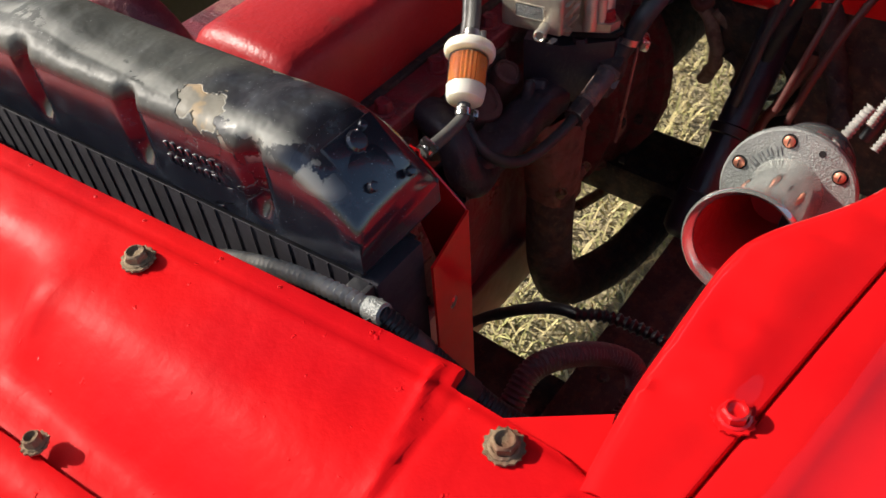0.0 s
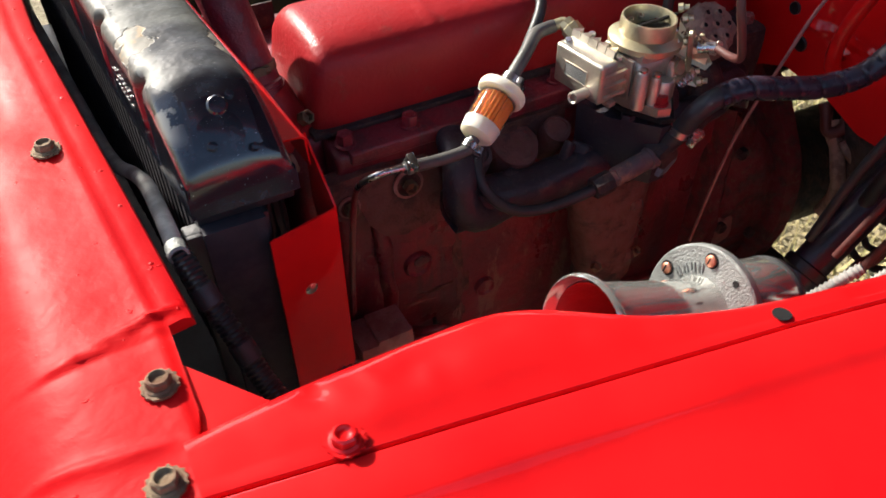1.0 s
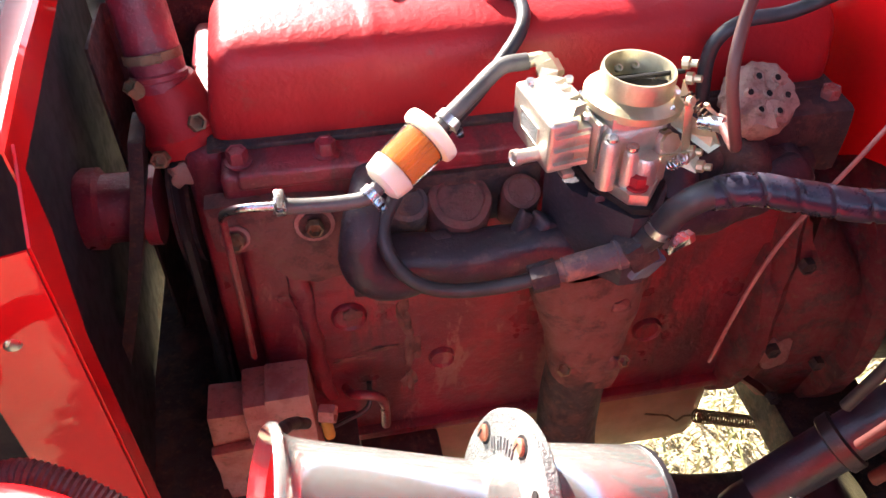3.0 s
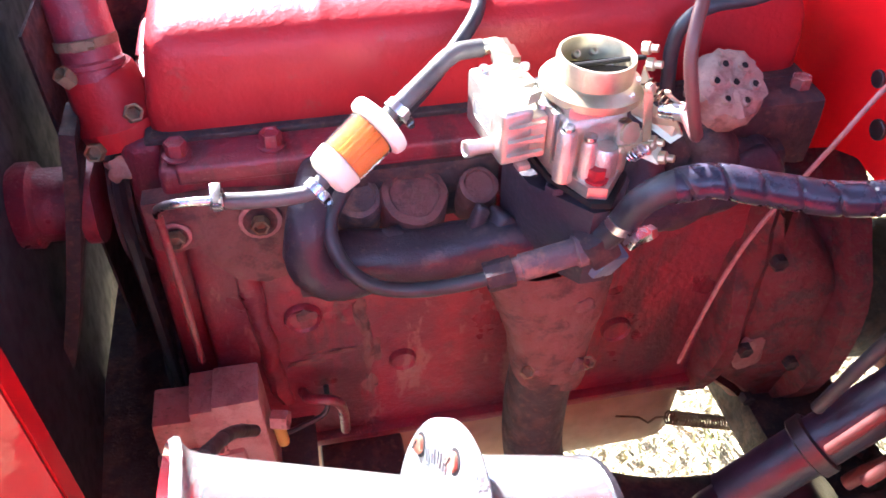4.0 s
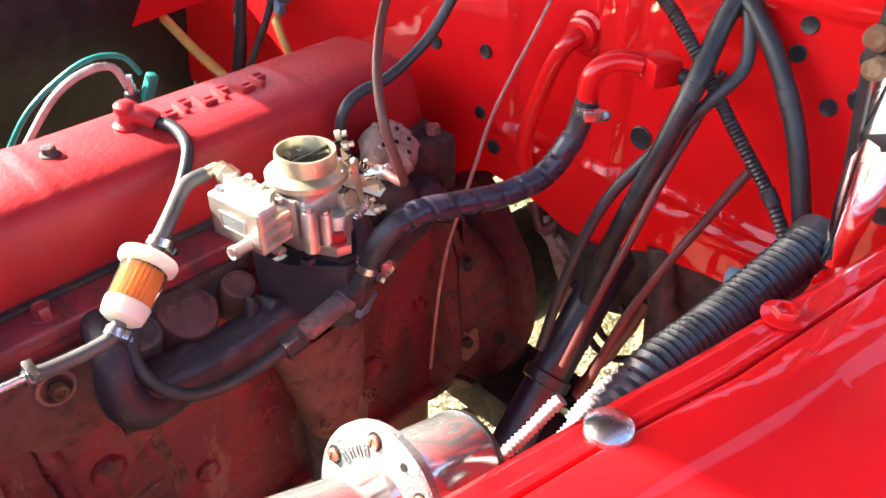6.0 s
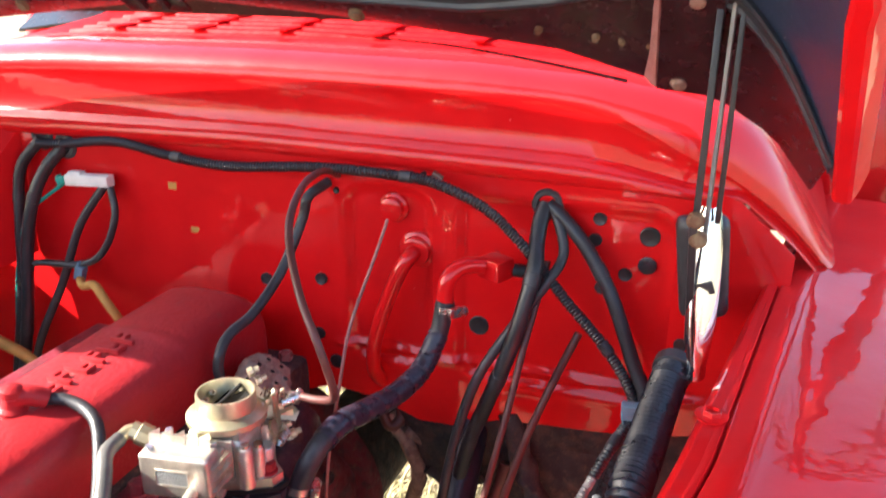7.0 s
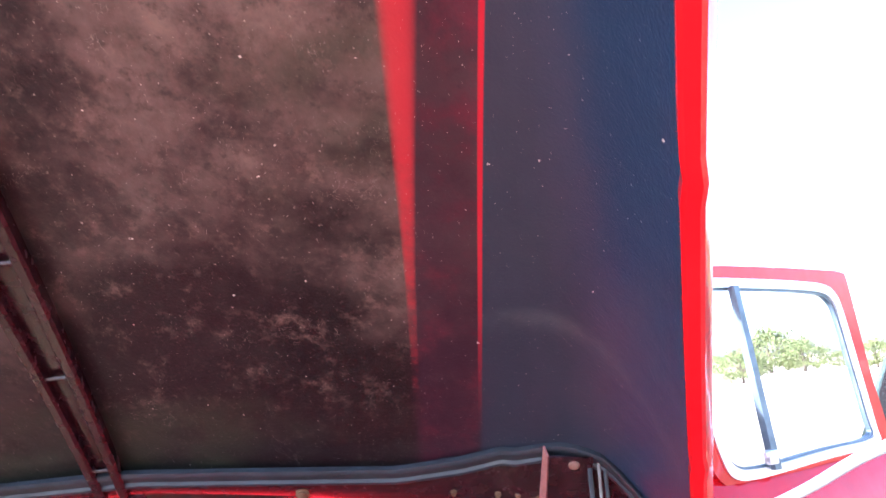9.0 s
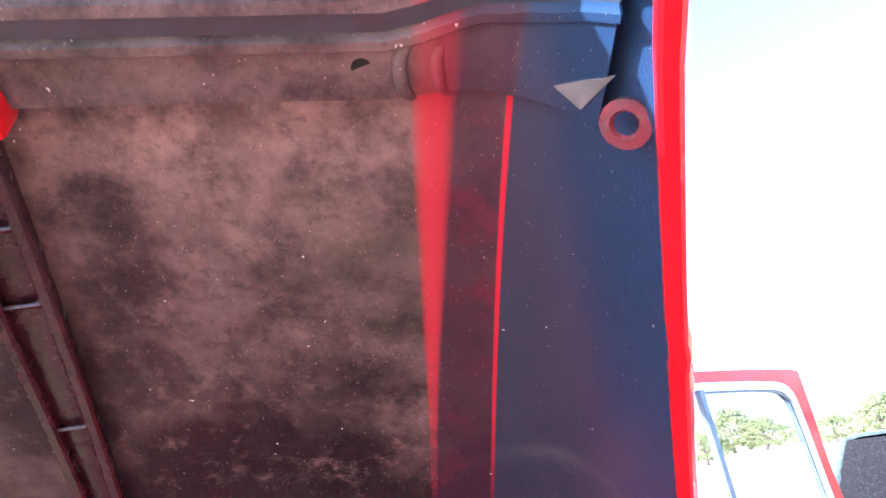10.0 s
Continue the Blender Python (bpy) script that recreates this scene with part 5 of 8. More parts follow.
# ---- fuel line ----
def filter_thing():
    a, b = Vector((0.650, 0.455, 0.938)), Vector((0.701, 0.483, 0.966))
    d = (b - a).normalized()
    length = (b - a).length
    base = thing("fuel_filter", tuple(a), "white translucent plastic in-line fuel filter with orange paper element", "fuel filter")
    bm = blank()
    L = length
    lathe(bm, [(0.0045, -0.006), (0.0045, 0.0), (0.013, 0.001), (0.0175, 0.004), (0.0185, 0.008), (0.0195, 0.016), (0.0205, L - 0.012), (0.0245, L - 0.0105), (0.0255, L - 0.008), (0.0255, L - 0.004), (0.0245, L - 0.002), (0.018, L), (0.008, L + 0.002), (0.0045, L + 0.003), (0.0045, L + 0.010)], a, d, 40)
    part("housing", bm, CLEAR, base)
    bm = blank()
    prof = []
    n = 44
    rings = []
    for h in (0.020, L - 0.013):
        rings.append([bm.verts.new(((0.0165 if k % 2 else 0.0140) * math.cos(2 * math.pi * k / n), (0.0165 if k % 2 else 0.0140) * math.sin(2 * math.pi * k / n), h)) for k in range(n)])
    for k in range(n):
        bm.faces.new((rings[0][k], rings[0][(k + 1) % n], rings[1][(k + 1) % n], rings[1][k]))
    bm.faces.new(rings[0][::-1])
    bm.faces.new(rings[1])
    put(bm, bm.verts[:], a, d)
    part("pleated_element", bm, PAPER, base, "orange pleated paper element", 20)
    bm = blank()
    lathe(bm, [(0, 0.006), (0.015, 0.007), (0.0168, 0.010), (0.0168, 0.019), (0, 0.019)], a, d, 30)
    part("end_cap", bm, WHITE, base)
    bm = blank()
    lathe(bm, [(0.0190, L - 0.013), (0.0215, L - 0.0128), (0.0252, L - 0.011), (0.0262, L - 0.008), (0.0262, L - 0.004), (0.025, L - 0.0015), (0.018, L + 0.0006), (0.008, L + 0.0026), (0.0052, L + 0.0036), (0.0052, L + 0.011)], a, d, 36)
    part("flanged_lid", bm, MILK, base, "milky white flanged lid")
    bm = blank()
    lathe(bm, [(0.0052, -0.007), (0.0052, -0.0006), (0.0136, 0.0004), (0.0182, 0.0034), (0.0192, 0.008), (0.0202, 0.0175)], a, d, 36)
    part("lower_bowl", bm, MILK, base, "milky white lower bowl")
    return a, b, d


def clamp(at, axis, r, group="worm-drive hose clamps", mat=None, tail=(0, -1, 0.6), big=1.0):
    mat = mat or STEEL
    base = thing("hose_clamp", at, "small bright steel worm-drive clamp round a hose", "hose clamp", group)
    bm = blank()
    lathe(bm, [(r, -0.004), (r + 0.0009, -0.0038), (r + 0.0009, 0.0038), (r, 0.004), (r - 0.0005, 0)], at, axis, 24, True)
    part("band", bm, mat, base)
    d = Vector(axis).normalized()
    t = Vector(tail)
    t = (t - d * t.dot(d)).normalized()
    side = d.cross(t)
    bm = blank()
    m = Matrix((side, d, t)).transposed().to_4x4()
    box(bm, tuple(Vector(at) + t * (r + 0.0035 * big)), (0.013 * big, 0.008 * big, 0.006 * big), 0.0015, m)
    part("screw_housing", bm, mat, base)
    bm = blank()
    hexhead(bm, tuple(Vector(at) + t * (r + 0.004 * big) + side * 0.0065 * big), tuple(side), 0.007 * big, 0.005 * big)
    part("worm_screw", bm, mat, base)


FA, FB, FD = filter_thing()


def hose(name, points, r, mat, label, ribs=0.0, depth=0.0, n=12, category="hose", group="", step=0.006):
    bm = blank()
    tube(bm, points, r, n, step, ribs, depth)
    ob = solo(name, bm, mat, label, category, group)
    if mat != DUSTY and name in ("wire_loom", "wiring_loom", "wiring_conduit"):
        line = curve(points, 0.01)
        for f in (0.22, 0.52, 0.8):
            k = int(f * (len(line) - 1))
            d = line[min(k + 1, len(line) - 1)] - line[k - 1]
            bm = blank()
            lathe(bm, [(r * 0.9, -0.008), (r * 1.06, -0.007), (r * 1.07, 0.007), (r * 0.9, 0.008)], tuple(line[k]), d, n)
            part("tape_band", bm, RUBBER, ob)
    return ob


hose("fuel_hose", [FB + FD * 0.004, FB + FD * 0.016, (0.738, 0.504, 0.986), (0.762, 0.521, 0.995), (0.786, 0.526, 0.995)], 0.0074, HOSE, "dusty grey rubber fuel hose from the filter to the carburetor")
hose("fuel_hose", [FA - FD * 0.0, FA - FD * 0.014, (0.618, 0.447, 0.931), (0.590, 0.445, 0.934), (0.566, 0.444, 0.938)], 0.0064, HOSE, "short dusty grey rubber fuel hose below the filter")
PIPE = hose("fuel_pipe", [(0.570, 0.444, 0.938), (0.548, 0.446, 0.938), (0.534, 0.450, 0.934), (0.526, 0.456, 0.926), (0.523, 0.464, 0.915)], 0.0036, STEEL, "thin bent steel fuel pipe running down the block", category="pipe")
bm = blank()
tube(bm, [(0.523, 0.464, 0.915), (0.521, 0.475, 0.885), (0.518, 0.49, 0.80), (0.515, 0.50, 0.70)], 0.0034, 10)
part("lower_run", bm, GRIME, PIPE, "grimy lower run of the pipe")
clamp(tuple(FB + FD * 0.012), FD, 0.0085, tail=(0.3, -1, -0.2))
clamp(tuple(FA - FD * 0.010), FD, 0.0075, tail=(0.4, -1, -0.6))
clamp((0.572, 0.4435, 0.9385), (1, 0, 0), 0.0074, tail=(0, -0.35, 1))
hose("breather_hose", [(0.786, 0.606, 1.022), (0.793, 0.590, 1.020), (0.792, 0.566, 1.014), (0.778, 0.542, 1.004), (0.736, 0.511, 0.972), (0.700, 0.494, 0.945), (0.668, 0.470, 0.920), (0.650, 0.446, 0.900), (0.655, 0.425, 0.880), (0.675, 0.409, 0.866), (0.705, 0.402, 0.861), (0.740, 0.395, 0.867), (0.772, 0.391, 0.876)], 0.0062, RUBBER, "black rubber hose looping from the valve cover to the manifold")


def heater_outlet():
    base = thing("heater_fitting", (0.80, 0.39, 0.87), "greasy brass and iron pipe fitting feeding the heater hose", "pipe fitting")
    bm = blank()
    lathe(bm, [(0, 0), (0.012, 0), (0.0125, 0.022), (0, 0.022)], (0.762, 0.392, 0.8735), (1, 0, 0.2), 8)
    part("coupling", bm, SOOT, base)
    bm = blank()
    lathe(bm, [(0.0095, 0), (0.0095, 0.006), (0.0110, 0.007), (0.0110, 0.050), (0.013, 0.051), (0.013, 0.058), (0, 0.058)], (0.783, 0.392, 0.878), (1, 0.02, 0.2), 14)
    part("nipple", bm, RUST, base)
    bm = blank()
    box(bm, (0.850, 0.394, 0.893), (0.026, 0.026, 0.030), 0.004, pose(0, 0, 0, 0, -25, 10))
    part("elbow_block", bm, SOOT, base)


heater_outlet()
clamp((0.862, 0.384, 0.921), (0.25, -0.15, 1), 0.0115, tail=(0.5, -1, -0.3), big=1.5)
HOSE = [(0.853, 0.392, 0.900), (0.862, 0.384, 0.921), (0.868, 0.374, 0.948), (0.885, 0.366, 0.966), (0.913, 0.360, 0.971), (0.950, 0.350, 0.966), (1.000, 0.335, 0.962), (1.045, 0.322, 0.972), (1.072, 0.312, 1.005), (1.080, 0.306, 1.045)]


def heater_hose():
    base = thing("heater_hose", HOSE[0], "thick black rubber heater hose bound in spiral wrap", "hose")
    bm = blank()
    tube(bm, HOSE, 0.0112, 16, 0.005)
    part("hose_tube", bm, RUBBER, base)
    line = curve(HOSE[3:9], 0.002)
    bm = blank()
    normal, pts_a = None, []
    turns_per = 0.026
    gone = 0.0
    last = line[0]
    prev = None
    for k, p in enumerate(line):
        d = (line[min(k + 1, len(line) - 1)] - line[max(k - 1, 0)]).normalized()
        normal = d.orthogonal().normalized() if normal is None else (normal - d * normal.dot(d)).normalized()
        other = d.cross(normal)
        gone += (p - last).length
        last = p
        # a ribbon wound with a narrow open gap between its turns
        ring = []
        for j in range(17):
            a = 2 * math.pi * j / 16
            ph = ((gone / turns_per) - j / 16) % 1.0
            rr = 0.0128 if ph > 0.09 else 0.0109
            ring.append(bm.verts.new(p + (normal * math.cos(a) + other * math.sin(a)) * rr))
        if prev:
            for j in range(16):
                bm.faces.new((prev[j], prev[j + 1], ring[j + 1], ring[j]))
        prev = ring
    part("spiral_wrap", bm, WRAP, base, "glossy black spiral wrap")


heater_hose()
clamp((1.080, 0.306, 1.036), (0.1, -0.05, 1), 0.0118, tail=(-0.6, -1, 0), big=1.4)


def heater_pipe():
    base = thing("heater_valve", (1.10, 0.28, 1.05), "red-painted heater valve and elbow on the firewall", "valve")
    bm = blank()
    tube(bm, [(1.080, 0.306, 1.035), (1.080, 0.306, 1.062), (1.086, 0.300, 1.078), (1.100, 0.288, 1.084), (1.112, 0.270, 1.082)], 0.010, 14)
    part("elbow", bm, RED, base)
    bm = blank()
    box(bm, (1.120, 0.258, 1.078), (0.030, 0.034, 0.026), 0.005, pose(0, 0, 0, 0, 0, -25))
    part("valve_body", bm, RED, base)
    bm = blank()
    lathe(bm, [(0, 0), (0.008, 0), (0.008, 0.022), (0.011, 0.023), (0.011, 0.030), (0, 0.030)], (1.128, 0.246, 1.074), (0.3, -1, -0.1), 12)
    part("stub", bm, BLACK, base)


heater_pipe()


# ---- horn ----
def horn():
    at = (0.56, 0.148, 0.998)
    end = Vector((0.782, 0.150, 0.925))
    ax = (end - Vector(at)).normalized()
    base = thing("horn", at, "galvanised trumpet horn with a flanged cast plate", "horn")
    bm = blank()
    prof = [(0.0410, -0.001), (0.0428, 0.0012), (0.0428, 0.0035), (0.0405, 0.005), (0.0378, 0.0075), (0.0362, 0.012), (0.0348, 0.022), (0.0325, 0.045), (0.0298, 0.075), (0.0272, 0.102), (0.0265, 0.112), (0.0285, 0.117), (0.030, 0.122)]
    inner = [(0.026, 0.119), (0.025, 0.112), (0.0258, 0.102), (0.0283, 0.075), (0.031, 0.045), (0.0333, 0.022), (0.0348, 0.012), (0.0365, 0.007), (0.039, 0.004)]
    lathe(bm, prof + inner, at, ax, 48, True)
    bell = part("trumpet", bm, HORN, base)
    bm = blank()
    lathe(bm, [(0, 0.110), (0.0245, 0.110), (0.0253, 0.102), (0.0278, 0.075), (0.0305, 0.045), (0.0328, 0.022), (0.0343, 0.012), (0.0360, 0.007)], at, ax, 40)
    part("bell_lining", bm, DULL, bell, "dull red lining inside the bell")
    bm = blank()
    lathe(bm, [(0, 0.119), (0.052, 0.119), (0.0535, 0.1205), (0.0535, 0.1265), (0.052, 0.128), (0, 0.128)], at, ax, 56)
    flange = part("flange_plate", bm, CAST, base, "grey cast round plate")
    u = ax.orthogonal().normalized()
    up = Vector((0, 0, 1))
    up = (up - ax * up.dot(ax)).normalized()
    side = ax.cross(up)
    for a, kind in ((-75, 1), (-15, 1), (20, 0), (50, 1), (105, 1), (165, 1), (225, 1)):
        a = math.radians(a)
        c = Vector(at) + ax * 0.119 + (up * math.cos(a) + side * math.sin(a)) * 0.0435
        bm = blank()
        if not kind:
            lathe(bm, [(0.0028, 0), (0.0028, 0.0006), (0, 0.0006)], c, -ax, 12)
            part("drilled_hole", bm, SHADE, flange)
        else:
            lathe(bm, [(0.0062, 0), (0.0062, 0.0004), (0.0052, 0.0006), (0, 0.0006)], c, -ax, 16)
            part("recess", bm, SHADE, flange)
            bm = blank()
            lathe(bm, [(0.0046, 0), (0.0046, 0.0022), (0.003, 0.0034), (0, 0.0036)], c, -ax, 14)
            screw = part("screw", bm, COPPER, flange, "copper-coloured screw")
            bm = blank()
            box(bm, tuple(c - ax * 0.0036), (0.0010, 0.006, 0.0006), 0, frame_of(ax))
            part("slot", bm, SHADE, screw)
    # worn raised lettering, past reading
    for k in range(8):
        a = math.radians(-63 + 12 * k if k < 4 else -112 - 12 * (k - 4))
        out = up * math.cos(a) + side * math.sin(a)
        c = Vector(at) + ax * 0.1186 + out * 0.0355
        right = out.cross(-ax)
        turn = Matrix((right, out, -ax)).transposed().to_4x4()
        bm = blank()
        box(bm, tuple(c - right * 0.0016), (0.0012, 0.0075, 0.0012), 0.0003, turn)
        box(bm, tuple(c + right * 0.0016), (0.0012, 0.0075, 0.0012), 0.0003, turn)
        box(bm, tuple(c + out * (0.002 if k % 2 else -0.003)), (0.0034, 0.0012, 0.0012), 0.0003, turn)
        part("raised_mark", bm, TEXTG, flange)
    bm = blank()
    lathe(bm, [(0, 0.127), (0.036, 0.127), (0.0365, 0.129), (0.0365, 0.198), (0.034, 0.203), (0, 0.204)], at, ax, 44)
    part("motor_can", bm, HORN, base)
    bm = blank()
    lathe(bm, [(0.0364, 0.1985), (0.0372, 0.1995), (0.0368, 0.2035), (0.033, 0.2065), (0, 0.207)], at, ax, 44)
    part("end_cap", bm, BLACK, base)
    bm = blank()
    box(bm, (0.655, 0.135, 0.925), (0.03, 0.012, 0.10), 0.003)
    box(bm, (0.655, 0.12, 0.878), (0.03, 0.04, 0.008), 0.002)
    part("mounting_bracket", bm, BLACK, base)


horn()


# ---- firewall, cowl and bay walls ----
FW = 1.157


def wall_foot(y):
    return float(np.interp(y, (-0.06, 0.08, 0.14, 0.20, 0.26, 0.32, 0.37, 0.43, 0.50, 0.54, 0.62, 0.9, 1.3), (0.90, 0.865, 0.860, 0.856, 0.850, 0.828, 0.826, 0.848, 0.856, 0.84, 0.78, 0.74, 0.74)))


def tunnel(y):
    return float(np.interp(y, (0.36, 0.44, 0.95, 1.0), (0.0, 1.0, 1.0, 0.0)))


def firewall():
    base = thing("firewall", (FW, 0.6, 0.8), "glossy red painted firewall with pressed beads and black discs for its holes", "firewall", kind="structure")
    bm = blank()
    ys = [-0.06 + 0.006 * k for k in range(int(1.42 / 0.006))]
    rows = []
    for y in ys:
        low = wall_foot(y)
        row = []
        for k in range(71):
            z = low + (float(np.interp(0.6 - abs(y - 0.6), (-0.06, 0.0, 0.04), (1.12, 1.174, 1.188))) - low) * k / 70
            d = 0.0
            # shallow pressed panel on the driver's side
            inside, rim = 0.0, 0.0
            for ya, yb in ((0.062, 0.318), (0.350, 0.470)):
                qy, qz = abs(y - (ya + yb) / 2) - (yb - ya) / 2 + 0.03, abs(z - 1.03) - 0.122 + 0.03
                dist = math.hypot(max(qy, 0), max(qz, 0)) + min(max(qy, qz), 0) - 0.03
                inside = max(inside, min(1, max(0, 0.5 - dist / 0.012)))
                rim += math.exp(-((dist / 0.006) ** 2))
            d += 0.007 * inside - 0.004 * rim
            d -= 0.006 * math.exp(-(((z - 0.926) / 0.006) ** 2)) * min(1, max(0, (0.50 - y) / 0.02))
            row.append((FW + d + 0.0012 * noise.noise(Vector((y * 9, z * 9, 1))), y, z))
        rows.append(row)
    sheet(bm, rows, 0.002)
    part("firewall_panel", bm, RED, base)
    # black discs stand in for the dark open holes
    for y, z, r in ((0.507, 1.015, 0.0085), (0.514, 0.934, 0.0085), (0.591, 1.003, 0.0085), (0.338, 1.044, 0.008), (0.290, 0.979, 0.013), (0.148, 1.137, 0.008), (0.152, 1.111, 0.008), (0.091, 1.122, 0.0115), (0.115, 1.073, 0.008), (0.141, 1.053, 0.008), (0.199, 0.897, 0.010), (0.335, 0.899, 0.008), (0.490, 0.895, 0.010), (0.403, 0.899, 0.007), (0.377, 0.908, 0.007), (0.045, 0.998, 0.008), (0.53, 1.165, 0.0045), (0.478, 1.14, 0.004), (0.36, 1.172, 0.0035)):
        bm = blank()
        lathe(bm, [(r, -0.004), (r, 0.0014), (r * 0.9, 0.0022), (r * 0.7, 0.0016), (0, 0.0012)], (FW + (0.0045 if 0.058 < y < 0.47 and z < 1.15 else -0.0035), y, z), (-1, 0, 0), 18)
        ob = part("hole_disc", bm, BLACK, base)
    bm = blank()
    lathe(bm, [(0.0105, 0), (0.0105, 0.002), (0.0075, 0.003), (0, 0.002)], (FW + 0.003, 0.091, 1.088), (-1, 0, 0), 18)
    part("blanking_disc", bm, GLOSSY, base)
    for y, z in ((0.905, 1.162), (0.208, 1.150), (0.945, 1.172)):
        bm = blank()
        lathe(bm, [(0.019, 0), (0.019, 0.004), (0.016, 0.007), (0.012, 0.007), (0.010, 0.003), (0, 0.003)], (FW + 0.001, y, z), (-1, 0, 0), 22)
        part("grommet", bm, RUBBER, base)
    for y, z, r in ((0.371, 1.072, 0.019), (0.402, 1.124, 0.015)):
        bm = blank()
        lathe(bm, [(r * 1.3, 0), (r * 1.25, 0.002), (r, 0.004), (r * 0.96, 0.011), (r * 0.7, 0.013), (0, 0.0125)], (FW + 0.002, y, z), (-1, 0, 0), 24)
        part("pipe_boss", bm, RED, base)
    bm = blank()
    box(bm, (FW - 0.004, 0.344, 1.168), (0.006, 0.014, 0.014), 0.002, pose(0, 0, 0, 30, 0, 0))
    part("wire_clip", bm, TAN, base)
    for y, z in ((0.73, 1.12), (0.70, 1.06)):
        bm = blank()
        v = box(bm, (FW - 0.0012, y, z), (0.0016, 0.014, 0.010), 0.0006)
        part("chipped_paint_patch", bm, YELLOW, base)
    # toe board and floor of the cab
    bm = blank()
    rows = []
    for k in range(57):
        y = -0.06 + 0.025 * k
        foot, up = wall_foot(y), tunnel(y)
        rows.append([(FW + 0.004, y, foot + 0.01), (FW + 0.035, y, foot - 0.12 + 0.13 * up), (FW + 0.22, y, 0.60 + 0.26 * up), (FW + 0.5, y, 0.58 + 0.24 * up), (3.0, y, 0.58 + 0.18 * up)])
    sheet(bm, rows, 0.003)
    part("toe_board", bm, SOOT, base)
    bm = blank()
    plate(bm, [(FW + 0.014, -0.06, 0.96), (FW + 0.014, 0.10, 0.90), (FW + 0.014, 0.262, 0.865), (FW + 0.014, 0.252, 0.70), (FW + 0.014, 0.235, 0.58), (FW + 0.014, -0.06, 0.58)], 0.003)
    part("lower_panel", bm, SOOT, base, "greasy dark lower panel")
    for k, (pts, r, mat) in enumerate((
        ([(1.19, 0.43, 0.80), (1.185, 0.40, 0.76), (1.19, 0.385, 0.71), (1.20, 0.40, 0.66)], 0.011, TAN),
        ([(1.18, 0.40, 0.79), (1.19, 0.37, 0.765), (1.21, 0.35, 0.775), (1.22, 0.36, 0.80)], 0.007, TAN),
        ([(1.185, 0.445, 0.82), (1.18, 0.425, 0.79), (1.19, 0.41, 0.80), (1.20, 0.42, 0.83)], 0.009, BROWN),
        ([(1.19, 0.37, 0.73), (1.20, 0.345, 0.70), (1.21, 0.35, 0.66)], 0.012, SOOT),
        ([(1.16, 0.325, 0.73), (1.158, 0.300, 0.695), (1.16, 0.275, 0.705), (1.16, 0.268, 0.735), (1.16, 0.285, 0.755)], 0.005, RUBBER),
        ([(1.17, 0.34, 0.69), (1.165, 0.315, 0.665), (1.165, 0.28, 0.665), (1.165, 0.25, 0.69)], 0.005, RUBBER),
        ([(1.15, 0.245, 0.79), (1.14, 0.255, 0.75), (1.11, 0.275, 0.69), (1.09, 0.285, 0.65)], 0.008, BROWN),
        ([(1.165, 0.245, 0.86), (1.15, 0.225, 0.80), (1.13, 0.20, 0.76), (1.09, 0.17, 0.73)], 0.016, SOOT))):
        bm = blank()
        v = tube(bm, pts, r, 12, 0.006)
        wobble(bm, v, 0.02, r * 0.3, k)
        part("linkage", bm, mat, base)
    return base


def across(y, ends, values):
    """A height over half the cowl's width, the same on both sides of its middle."""
    return float(np.interp(0.6 - abs(y - 0.6), ends, values))


def cowl_top(y):
    return across(y, (-0.115, -0.085, -0.06, -0.03, 0.0, 0.04, 0.10, 0.175, 0.3, 0.6), (1.075, 1.125, 1.165, 1.218, 1.248, 1.270, 1.285, 1.296, 1.304, 1.308))


def cowl_lip(y):
    return across(y, (-0.115, -0.06, 0.0, 0.03, 0.069, 0.11, 0.158, 0.22, 0.6), (1.066, 1.135, 1.186, 1.206, 1.222, 1.246, 1.264, 1.270, 1.274))


